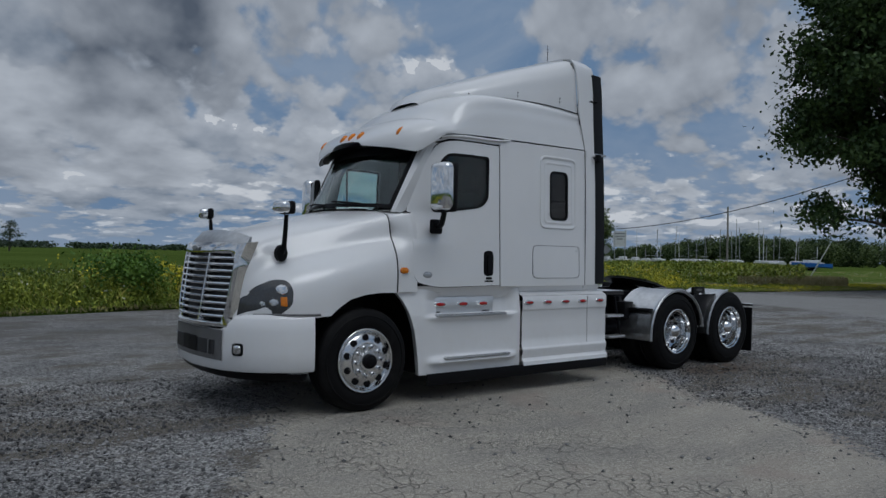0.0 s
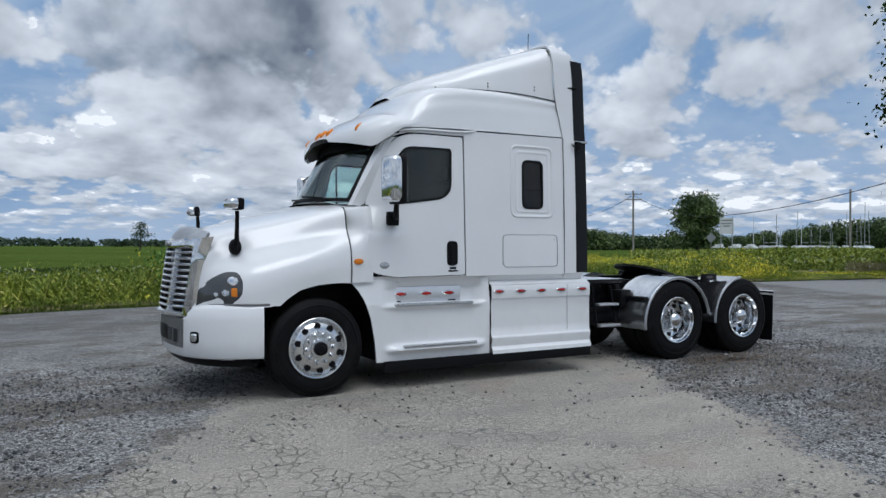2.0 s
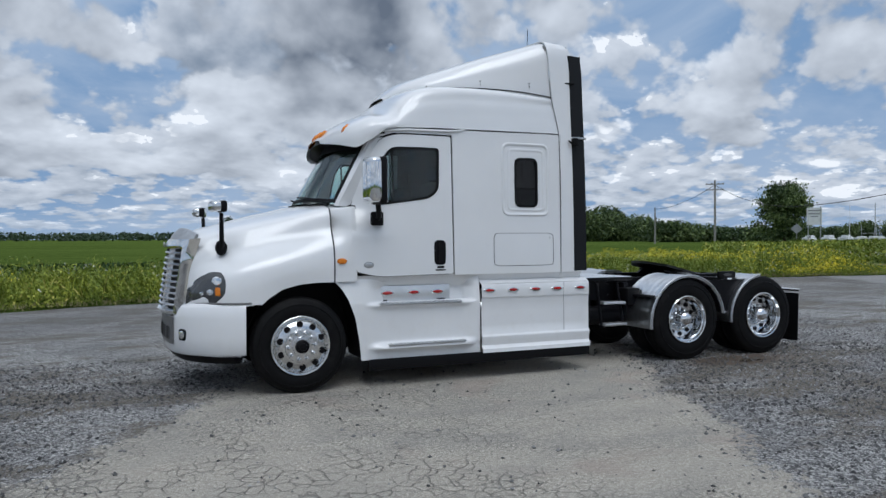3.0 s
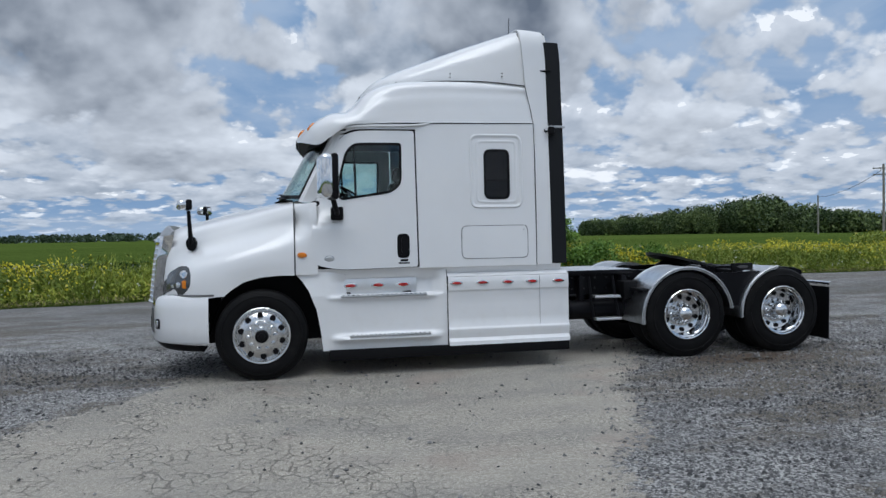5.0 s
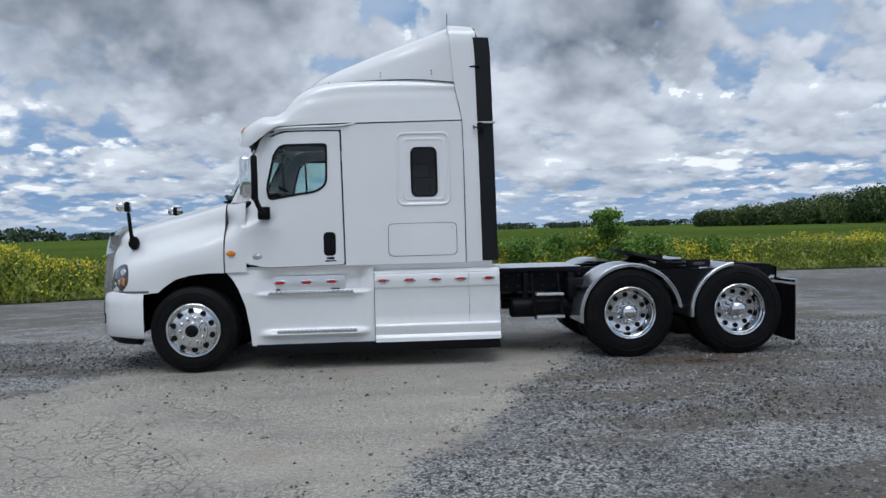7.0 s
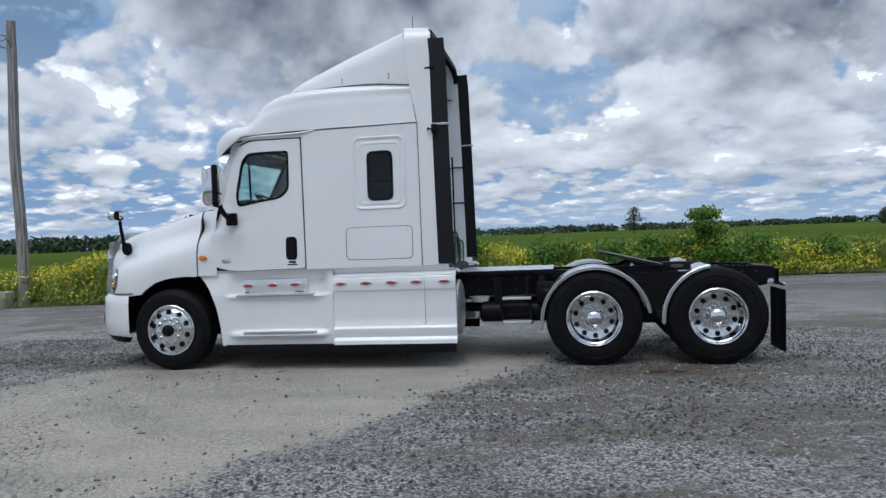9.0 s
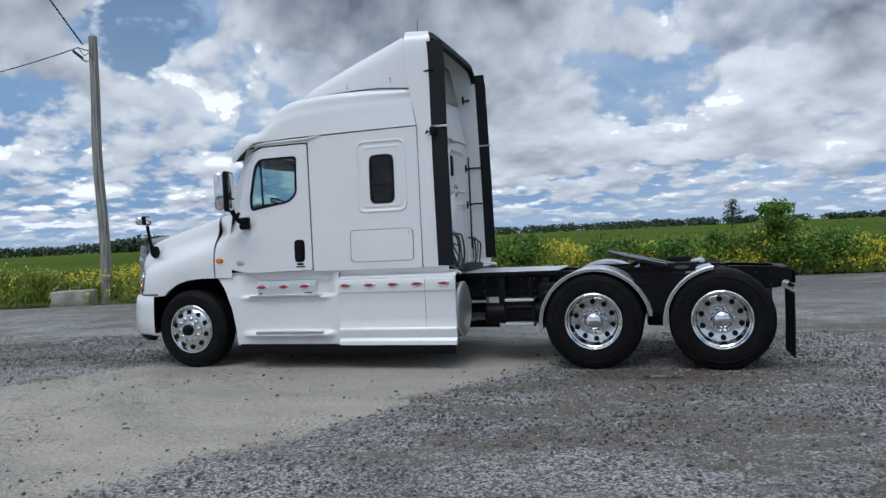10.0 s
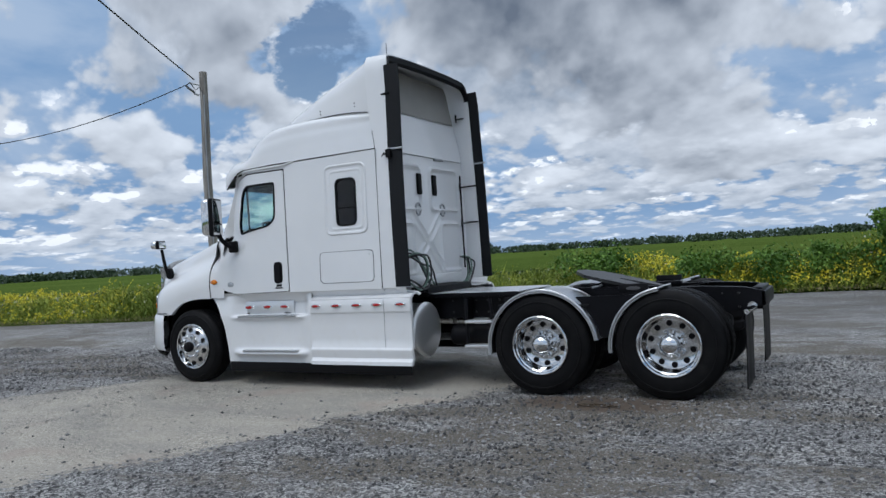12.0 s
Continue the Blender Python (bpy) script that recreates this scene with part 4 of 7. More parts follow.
def build_fairing():
    rows = []
    for k in range(34):
        x = 1.20 + 1.81 * k / 33
        half = arc_line([(0, *p) for p in keyed(FAIR, x)], 30)
        shear = 0.05 * max(0.0, (x - 2.4) / 0.61)
        rows.append([(x + shear * max(0.0, (3.95 - z) / 0.65), y, z) for y, z in full_row([(p[1], p[2]) for p in half])])
    return loft(rows)


fairing = part("roof_fairing", build_fairing(), "paint", truck, "white roof air fairing")
both("fairing_gap", lambda: tube(arc_line([(1.30, 0.70, 3.285), (1.56, 0.435, 3.33), (1.86, 0.352, 3.348), (2.26, 0.268, 3.352), (2.67, 0.198, 3.335), (3.06, 0.125, 3.285)], 24), 0.007, 6), "seam", fairing)
for x, y, z in ((1.58, 0.445, 3.36), (2.20, 0.288, 3.40), (2.20, 0.290, 3.44), (2.80, 0.182, 3.40), (2.80, 0.182, 3.44)):
    both("bolt", lambda: lathe([(-0.008, 0.008), (0.006, 0.008), (0.009, 0.004)], (x, y, z), "y", 8), "seam", fairing)


def build_tail():
    """The rear hoop of the roof and the white side extensions below it."""
    ext = [(0.035, 1.19), (0.036, 1.8), (0.046, 2.4), (0.066, 2.84), (0.085, 3.2), (0.10, 3.6), (0.118, 3.80), (0.17, 3.925), (0.29, 3.985), (0.7, 4.01), (YC, 4.02)]
    rows = []
    for s in (0.0, 0.35, 0.7, 0.93, 1.0):
        row = []
        for y, z in full_row([(p[1], p[2]) for p in arc_line([(0, *p) for p in ext], 60)]):
            x0 = float(np.interp(z, [1.19, 2.4, 2.84, 3.29, 3.75, 4.0], [3.15, 3.148, 3.138, 3.055, 3.02, 3.0]))
            x1 = float(np.interp(z, [1.19, 3.6, 3.88, 4.02], [3.37, 3.34, 3.32, 3.26]))
            row.append((x0 + (x1 - x0) * s, y, z - (0.02 * s * s if z > 3.9 else 0)))
        rows.append(row)
    return thick(loft(rows), 0.02)


tail = part("side_extender", build_tail(), "paint", truck, "white side extenders and roof hoop behind the sleeper")


def build_rubber(z0, z1):
    def run():
        rows = []
        for z in np.linspace(z0, z1, 6):
            y = float(np.interp(z, [1.19, 1.8, 2.4, 2.84, 3.2, 3.6, 3.82], [0.035, 0.036, 0.046, 0.066, 0.085, 0.10, 0.115]))
            x1 = float(np.interp(z, [1.19, 3.6, 3.85], [3.365, 3.335, 3.315]))
            rows.append([(x1 - 0.03, y - 0.004, z), (x1 + 0.06, y - 0.006, z), (x1 + 0.155, y + 0.010, z), (x1 + 0.155, y + 0.022, z), (x1 + 0.06, y + 0.008, z), (x1 - 0.03, y + 0.008, z)])
        return loft(rows, closed=True, caps=True)
    return run


for z0, z1 in ((1.20, 2.79), (2.815, 3.80)):
    both("rubber_flap", build_rubber(z0, z1), "rubber", tail, "black rubber extender flap")
both("extender_bracket", lambda: box(3.33, 3.52, 0.05, 0.075, 2.79, 2.815, 0.003), "alu_dull", tail)


def build_latch():
    b = box(3.31, 3.38, 0.005, 0.045, 2.70, 2.80, 0.008)
    b = tube([(3.26, 0.02, 2.745), (3.32, 0.02, 2.745)], 0.008, 6, b)
    return tube([(3.27, -0.005, 2.72), (3.27, 0.05, 2.77)], 0.007, 6, b)


both("extender_latch", build_latch, "black", tail)
part("antenna", tube([(3.02, 0.62, 3.93), (3.03, 0.62, 4.22)], 0.004, 5), "black", roof)

# back wall of the sleeper
XB = 3.15


def build_back():
    """The sleeper's rear wall, with its pressed ribs."""
    rows = []
    ys = np.linspace(0.05, 2 * YC - 0.05, 121)
    zs = np.linspace(1.15, 2.83, 105)
    for z in zs:
        row = []
        for y in ys:
            u, w = abs(y - YC), z
            h = 0.0
            # an upper pair of fields, a crossed brace in the middle and a lower pair of fields
            for (a, b, c, d) in ((0.10, 0.90, 2.12, 2.70), (0.34, 0.90, 1.30, 1.98)):
                e = 0.09 - math.hypot(max(0.0, a + 0.09 - u, u - b + 0.09), max(0.0, c + 0.09 - w, w - d + 0.09))
                h += 0.034 * math.exp(-((e - 0.02) / 0.022) ** 2)
            arm = abs(abs(w - 1.72) - 0.95 * u)
            reach = max(0.0, min(1.0, (0.40 - u) / 0.06))
            h += 0.030 * math.exp(-((arm - 0.075) / 0.022) ** 2) * reach
            row.append((XB + h, y, z))
        rows.append(row)
    return loft(rows)


back = part("rear_wall", build_back(), "paint", truck, "white pressed rear wall of the sleeper", angle=60)
part("rear_upper", loft([[(XB + 0.02 - 0.10 * t, y, 2.83 + 0.55 * t) for y in np.linspace(0.10, 2 * YC - 0.10, 9)] for t in np.linspace(0, 1, 5)]), "paint", back)
part("fairing_net", loft([[(XB - 0.06 - 0.10 * t, y, 3.36 + 0.55 * t) for y in np.linspace(0.16, 2 * YC - 0.16, 9)] for t in np.linspace(0, 1, 4)]), "screen", back, "grey mesh screen under the roof hoop")


def build_hoop_lip():
    pts = [(3.30, 0.10 + 0.02 * k, 3.84 - 0.0 * k) for k in range(1)]
    line = arc_line([(3.29, 0.13, 3.76), (3.27, 0.18, 3.89), (3.25, 0.32, 3.95), (3.24, YC, 3.975), (3.25, 2 * YC - 0.32, 3.95), (3.27, 2 * YC - 0.18, 3.89), (3.29, 2 * YC - 0.13, 3.76)], 48)
    rows = []
    for p in line:
        rows.append([(p.x, p.y, p.z), (p.x + 0.06, p.y, p.z - 0.005), (p.x + 0.06, p.y, p.z - 0.07), (p.x, p.y, p.z - 0.09)])
    return loft(rows, closed=True, caps=True)


part("hoop_lip", build_hoop_lip(), "black", back, "black lip under the roof hoop")
for y in (YC - 0.17, YC + 0.22):
    v = part("wall_vent", box(XB, XB + 0.035, y - 0.045, y + 0.045, 2.33, 2.60, 0.01), "black", back, "black slotted vent")
    for k in range(5):
        part("vent_slat", box(XB + 0.03, XB + 0.042, y - 0.038, y + 0.038, 2.36 + 0.048 * k, 2.372 + 0.048 * k, 0.002), "rubber", v)
for y in (YC - 0.22, YC + 0.42):
    rg = bmesh.new()
    rows = [[(XB + 0.012 + 0.012 * math.sin(q), y + (0.062 + 0.012 * math.cos(q)) * math.cos(a), 2.14 + (0.078 + 0.012 * math.cos(q)) * math.sin(a)) for q in np.linspace(0, 2 * math.pi, 7)[:-1]] for a in np.linspace(0, 2 * math.pi, 25)]
    part("wall_ring", loft(rows, closed=True, bm=rg), "badge", back)
for y in (0.42, 1.55):
    part("hinge_strip", box(XB, XB + 0.02, y - 0.12, y + 0.12, 2.80, 2.835, 0.004), "badge", back)
part("bunk_bump", box(XB, XB + 0.05, 0.35, 1.97, 1.16, 1.30, 0.02), "paint", back)
for z in (3.46, 2.49, 1.98):
    both("extender_strut", lambda: tube([(XB + 0.02, 0.20, z - 0.02), (XB + 0.10, 0.10, z), (3.36, 0.075, z)], 0.011, 6, tube([(XB + 0.03, 0.22, z - 0.07), (XB + 0.03, 0.22, z + 0.04)], 0.013, 6)), "black", back)
# hose and hose hangers
part("hose_post", tube(arc_line([(XB + 0.07, 0.46, 1.20), (XB + 0.08, 0.47, 2.0), (XB + 0.08, 0.45, 2.2), (XB + 0.06, 0.30, 2.30)], 20), 0.014, 8), "steel", back)
part("hose_post", tube([(XB + 0.10, 1.98, 1.35), (XB + 0.10, 1.98, 2.62)], 0.012, 8), "black", back)
hrs = random.Random(5)
for k in range(7):
    xx = XB + 0.10 + 0.035 * k
    j = [0.05 * (hrs.random() - 0.5) for _ in range(12)]
    if k < 4:
        pts = [(XB + 0.05, 0.42 + j[0], 1.60 + j[1]), (xx, 0.58 + j[2], 1.60 - 0.05 * k), (xx + 0.04, 0.74 + j[3] * 2, 1.34 + j[4] * 2), (xx + 0.06, 0.92 + j[5] * 2, 1.14 + j[6]), (xx + 0.05, 1.35, 1.085 + abs(j[7])),
               (xx + 0.03, 1.75 + j[8], 1.12 + j[9]), (xx, 2.02 + j[10], 1.27 + j[11] * 2), (xx - 0.02, 2.06 + j[1], 1.46 + j[0] * 2), (XB + 0.06, 1.93 + j[3], 1.50)]
    else:
        pts = [(XB + 0.05, 0.34 + j[0], 1.42 + j[1] * 3), (xx, 0.40 + j[2] * 2, 1.56 + j[3]), (xx + 0.03, 0.56 + j[4] * 2, 1.50 + j[5]), (xx + 0.05, 0.60 + j[6] * 2, 1.28), (xx + 0.03, 0.44 + j[7], 1.14), (xx, 0.30, 1.20 + j[8]), (XB + 0.06, 0.28 + j[9], 1.34)]
    part("air_hose", tube(arc_line(pts, 56), 0.012, 7), "hose_green" if k in (0, 2, 5) else "hose", back, "coiled air hose")

# windscreen and cab inside
def ws(u, t, out=0.0):
    """A place on the windscreen: u across from -1 to 1, t from bottom to top."""
    yb, yt = 0.90, 0.90
    half = yb + (yt - yb) * t
    x = (0.44 - 0.24 * (1 - u * u)) * (1 - t) + (0.80 - 0.20 * (1 - u * u)) * t
    z = (1.985 + 0.03 * (1 - u * u)) * (1 - t) + 2.70 * t
    return (x - out, YC + u * half, z + out * 0.4)


US, TS = np.linspace(-1, 1, 17), np.linspace(0, 1, 8)
screen = part("windscreen", thick(loft([[ws(u, t) for u in US] for t in TS]), 0.006), "glass", truck, "wide curved windscreen")
screen.visible_shadow = False
loop = [(u, 0.0) for u in US] + [(1.0, t) for t in TS[1:-1]] + [(u, 1.0) for u in US[::-1]] + [(-1.0, t) for t in TS[-2:0:-1]]
rows = []
for inset, out in ((0.0, 0.004), (0.0, 0.008), (0.05, 0.008), (0.05, 0.004)):
    rows.append([ws(u * (1 - inset), 0.5 + (t - 0.5) * (1 - 2.2 * inset), out) for u, t in loop])
part("windscreen_frit", loft(rows, closed=True), "black", screen)
part("sun_strip", loft([[ws(u * 0.95, t, 0.009) for u in US] for t in (0.84, 0.96)]), "black", screen)
for u0, u1 in ((-0.72, -0.1), (0.05, 0.66)):
    part("wiper", tube([ws(u0, 0.02, 0.03), ws((u0 + u1) / 2, 0.05, 0.035), ws(u1, 0.07, 0.03)], 0.010, 6), "black", truck, "black wiper at rest")
both("pillar", lambda: loft([[ws(-1, t, 0.004), tuple(Vector(ws(-1, t, 0.004)) * 0.5 + Vector((ws(-1, t)[0] + 0.12, nose_in(ws(-1, t)[0] + 0.15, ws(-1, t)[2]), ws(-1, t)[2])) * 0.5 + Vector((-0.02, -0.02, 0))), (ws(-1, t)[0] + 0.20, nose_in(ws(-1, t)[0] + 0.20, ws(-1, t)[2]) + 0.03, ws(-1, t)[2])] for t in np.linspace(-0.05, 1.0, 9)]), "paint", truck)
part("cowl_top", loft([[(0.20 + 0.24 * u * u - 0.06 + 0.14 * t, YC + u * 0.80, 1.985 + 0.005 * t) for u in US] for t in (0, 1)]), "black", truck)
part("cab_floor", box(0.62, 3.13, 0.09, 2 * YC - 0.09, 1.16, 1.22), "trim", truck)
part("firewall", box(0.50, 0.56, 0.28, 2 * YC - 0.28, 1.2, 1.93), "trim", truck)
part("headliner", box(0.80, 3.12, 0.13, 2 * YC - 0.13, 2.74, 2.78), "trim", truck)
part("bunk_curtain", box(1.86, 1.90, 0.10, 2 * YC - 0.10, 1.2, 2.76), "seat", truck, "dark curtain behind the seats")
dash = part("dashboard", box(0.56, 0.98, 0.22, 2 * YC - 0.22, 1.70, 1.97, 0.05), "trim", truck, "dark dashboard")
part("instrument_hood", box(0.72, 1.0, 0.40, 0.98, 1.95, 2.06, 0.04), "trim", dash)
wheel_b = bmesh.new()
rows = []
ctr, ax = Vector((1.10, 0.62, 2.02)), Vector((0.55, 0, 0.83)).normalized()
e1 = ax.orthogonal().normalized()
e2 = ax.cross(e1)
for a in np.linspace(0, 2 * math.pi, 33):
    d = e1 * math.cos(a) + e2 * math.sin(a)
    rows.append([ctr + d * (0.215 + 0.014 * math.cos(q)) + ax * 0.014 * math.sin(q) for q in np.linspace(0, 2 * math.pi, 9)[:-1]])
loft(rows, closed=True, bm=wheel_b)
for a in (0.4, 2.7, 4.7):
    d = e1 * math.cos(a) + e2 * math.sin(a)
    tube([ctr - ax * 0.03, ctr + d * 0.2], 0.016, 6, wheel_b)
tube([ctr - ax * 0.35, ctr], 0.03, 8, wheel_b)
part("steering_wheel", wheel_b, "black", truck, "black steering wheel")
for yy in (0.62, 2 * YC - 0.62):
    seat = part("cab_seat", box(1.28, 1.74, yy - 0.24, yy + 0.24, 1.55, 1.70, 0.05), "seat", truck, "dark cloth cab seat")
    part("seat_back", box(1.64, 1.80, yy - 0.23, yy + 0.23, 1.66, 2.26, 0.06), "seat", seat)
    part("headrest", box(1.70, 1.79, yy - 0.13, yy + 0.13, 2.28, 2.46, 0.04), "seat", seat)
    part("seat_base", box(1.36, 1.68, yy - 0.18, yy + 0.18, 1.22, 1.56, 0.02), "trim", seat)

# door mirrors
def swing(bm, x, y, degrees):
    """Turns a mesh about an upright line."""
    bmesh.ops.rotate(bm, cent=(x, y, 0), matrix=Matrix.Rotation(radians(degrees), 3, "Z"), verts=bm.verts[:])
    return bm


for flip in (False, True):
    fl = mirror if flip else (lambda b: b)
    arm = part("mirror_arm", fl(tube(arc_line([(0.835, 0.03, 1.805), (0.83, -0.06, 1.83), (0.80, -0.13, 1.90), (0.775, -0.19, 2.02)], 16), 0.030, 8, box(0.765, 0.905, 0.0, 0.06, 1.735, 1.885, 0.02))), "black", truck, "black mirror arm")
    mx = bmesh.new()
    box(0.745, 0.815, -0.335, -0.085, 1.95, 2.445, 0.03, mx, 3)
    swing(mx, 0.78, -0.21, 14)
    head = part("door_mirror", fl(mx), "black", arm, "tall door mirror with chromed back")
    ch = bmesh.new()
    box(0.625, 0.775, -0.332, -0.088, 1.965, 2.442, 0.062, ch, 4)
    swing(ch, 0.78, -0.21, 14)
    part("mirror_cover", fl(ch), "chrome", head, "chromed mirror cover")
    part("mirror_glass", fl(swing(box(0.813, 0.818, -0.315, -0.105, 2.12, 2.42, 0.002), 0.78, -0.21, 14)), "chrome", head)
    part("mirror_glass", fl(swing(box(0.813, 0.818, -0.315, -0.105, 1.97, 2.10, 0.002), 0.78, -0.21, 14)), "chrome", head)
    # hood mirror
    arm = part("hood_mirror_arm", fl(tube(arc_line([(-0.745, 0.33, 1.50), (-0.745, 0.285, 1.54), (-0.75, 0.25, 1.68), (-0.755, 0.22, 1.86)], 16), 0.028, 8, oval_on(-0.745, 0.345, 1.505, 0.12, 0.16, 0.05, (0, -1)), 0.020)), "black", truck, "black hood mirror stalk")
    hm = bmesh.new()
    box(-0.785, -0.725, 0.11, 0.30, 1.865, 1.985, 0.024, hm, 3)
    swing(hm, -0.755, 0.205, 14)
    head = part("hood_mirror", fl(hm), "black", arm, "small hood mirror with chromed back")
    hc = bmesh.new()
    box(-0.875, -0.765, 0.115, 0.295, 1.872, 1.982, 0.042, hc, 4)
    swing(hc, -0.755, 0.205, 14)
    part("mirror_cover", fl(hc), "chrome", head)
    part("mirror_glass", fl(swing(box(-0.727, -0.721, 0.13, 0.28, 1.885, 1.968, 0.002), -0.755, 0.205, 14)), "chrome", head)

# ---- skirts and steps ----
STEP_X0, STEP_X1, TANK_X1 = 0.64, 2.065, 3.525


def step_front(z):
    """The front edge of the step fairing, behind the wheel."""
    return float(np.interp(z, [0.29, 0.5, 0.75, 0.95, 1.05, 1.13], [0.655, 0.635, 0.59, 0.515, 0.455, 0.385]))


def step_y(x, z):
    """How far the step fairing's skin lies from the truck's side plane."""
    y = float(np.interp(z, [0.29, 0.36, 0.44, 0.47, 0.80, 0.885, 0.905, 1.05, 1.13, 1.19], [0.035, 0.03, 0.02, 0.05, 0.05, 0.045, 0.135, 0.15, 0.10, 0.08]))
    # pockets run out towards the fairing's ends
    mid = max(0.0, min(1.0, (x - 0.72) / 0.25, (2.02 - x) / 0.12))
    plain_y = float(np.interp(z, [0.29, 0.9, 1.0, 1.19], [0.035, 0.03, 0.045, 0.075]))
    y = plain_y + (y - plain_y) * mid
    tread = max(0.0, min(1.0, (x - 0.74) / 0.12, (2.02 - x) / 0.15))
    y -= 0.05 * tread * math.exp(-((z - 0.415) / 0.035) ** 2)
    y -= 0.035 * max(0.0, min(1.0, (x - 0.70) / 0.2, (1.98 - x) / 0.15)) * math.exp(-((z - 0.868) / 0.022) ** 2)
    return y


def build_step_skin():
    zs = sorted(set(np.round(np.concatenate([np.linspace(0.29, 1.19, 46), [0.40, 0.43, 0.86, 0.88, 0.9]]), 3)))
    rows = []
    for z in zs:
        x0 = step_front(min(z, 1.13))
        row = [(x0 + 0.03, step_y(x0, z) + 0.10, z), (x0 + 0.004, step_y(x0, z) + 0.03, z)]
        row += [(x0 + (STEP_X1 - x0) * t, step_y(x0 + (STEP_X1 - x0) * t, z), z) for t in np.linspace(0, 1, 40)]
        rows.append(row)
    return loft(rows)


def tank_y(x, z):
    y = float(np.interp(z, [0.29, 0.335, 0.345, 0.37, 0.47, 0.50, 0.90, 0.92, 1.06, 1.075, 1.12], [-0.04, -0.035, -0.02, -0.005, -0.025, 0.0, 0.005, -0.008, -0.005, 0.01, 0.09]))
    return y + 0.01


def build_tank_skin():
    zs = [0.29, 0.30, 0.333, 0.34, 0.35, 0.37, 0.42, 0.462, 0.472, 0.485, 0.50, 0.6, 0.75, 0.895, 0.905, 0.918, 0.925, 1.0, 1.055, 1.064, 1.07, 1.075, 1.09, 1.12]
    rows = []
    for z in zs:
        x1 = TANK_X1
        row = [(STEP_X1 + 0.008 + (x1 - STEP_X1 - 0.008) * t, tank_y(0, z) if t < 0.99 else tank_y(0, z) + 0.004, z) for t in np.linspace(0, 1, 24)]
        row.append((x1 + 0.001, tank_y(0, z) + 0.05, z))
        rows.append(row)
    return loft(rows)


for flip in (False, True):
    fl = mirror if flip else (lambda b: b)
    steps = part("step_fairing", fl(build_step_skin()), "paint", truck, "white moulded step fairing below the door", angle=50)
    skirt = part("tank_fairing", fl(build_tank_skin()), "paint", truck, "white fairing over the fuel tank", angle=40)
    part("fairing_gap", fl(tube([(STEP_X1 + 0.004, 0.025, 0.29), (STEP_X1 + 0.004, 0.035, 0.8), (STEP_X1 + 0.004, 0.045, 1.0), (STEP_X1 + 0.004, 0.075, 1.15)], 0.003, 5)), "seam", skirt)
    part("fairing_gap", fl(tube([(3.165, -0.002, 0.50), (3.165, 0.004, 0.9), (3.165, 0.0, 1.06)], 0.002, 4)), "seam", skirt)
    part("sill_panel", fl(loft([[(x, y, z) for x in np.linspace(0.46, 3.45, 20)] for y, z in ((0.12, 1.085), (0.088, 1.13), (0.06, 1.185), (0.05, 1.195))])), "paint", truck)
    part("top_shelf", fl(loft([[(x, y, z) for x in np.linspace(2.07, 3.52, 12)] for y, z in ((0.01, 1.075), (0.09, 1.10), (0.30, 1.11), (0.55, 1.10))])), "paint", skirt)
    part("rubber_skirt", fl(box(0.72, 3.515, -0.022, -0.010, 0.185, 0.305, 0.003)), "black", skirt, "black rubber skirt strip")
    part("tank_step", fl(tube(arc_line([(3.12, 0.30, 1.11), (3.25, 0.25, 1.135), (3.5, 0.2, 1.12), (3.55, 0.2, 1.09)], 12), 0.02, 6)), "paint", skirt)
    # bright plate with three lamps above the upper tread
    plate = part("lamp_plate", fl(box(0.845, 1.725, 0.122, 0.135, 0.905, 1.075, 0.003)), "plate", steps, "polished plate with three red lamps")
    part("plate_notch", fl(box(0.885, 0.975, 0.118, 0.124, 0.912, 0.925)), "trim", plate)
    part("plate_notch", fl(box(1.565, 1.665, 0.118, 0.124, 0.912, 0.925)), "trim", plate)
    for x in (0.975, 1.285, 1.572):
        lamp = part("side_lamp", fl(oval_on(x, 0.122, 1.0, 0.155, 0.058, 0.018, (0, -1))), "chrome", plate, "oval red lamp in a chrome rim")
        part("lens", fl(oval_on(x, 0.110, 1.0, 0.115, 0.036, 0.016, (0, -1))), "red", lamp)
    for x in (2.17, 2.475, 2.775, 3.07, 3.395):
        lamp = part("side_lamp", fl(oval_on(x, 0.004, 1.0, 0.15, 0.052, 0.016, (0, -1))), "chrome", skirt, "oval red lamp in a chrome rim")
        part("lens", fl(oval_on(x, -0.006, 1.0, 0.105, 0.032, 0.015, (0, -1))), "red", lamp)
    for (x0, x1, y0, y1, z) in ((0.86, 1.83, 0.0, 0.12, 0.895), (0.95, 1.86, -0.035, 0.035, 0.455)):
        tread = part("step_tread", fl(box(x0, x1, y0, y1, z - 0.018, z, 0.004)), "alu_dull", steps, "ribbed aluminium tread")
        for k in range(18):
            a = x0 + 0.02 + (x1 - x0 - 0.05) * k / 17
            part("tread_tooth", fl(box(a, a + 0.022, y0 + 0.004, y1 - 0.01, z, z + 0.006, 0.0)), "alu", tread)
    part("lock_plate", fl(box(0.895, 0.955, 0.088, 0.10, 1.125, 1.185, 0.006)), "badge", steps)

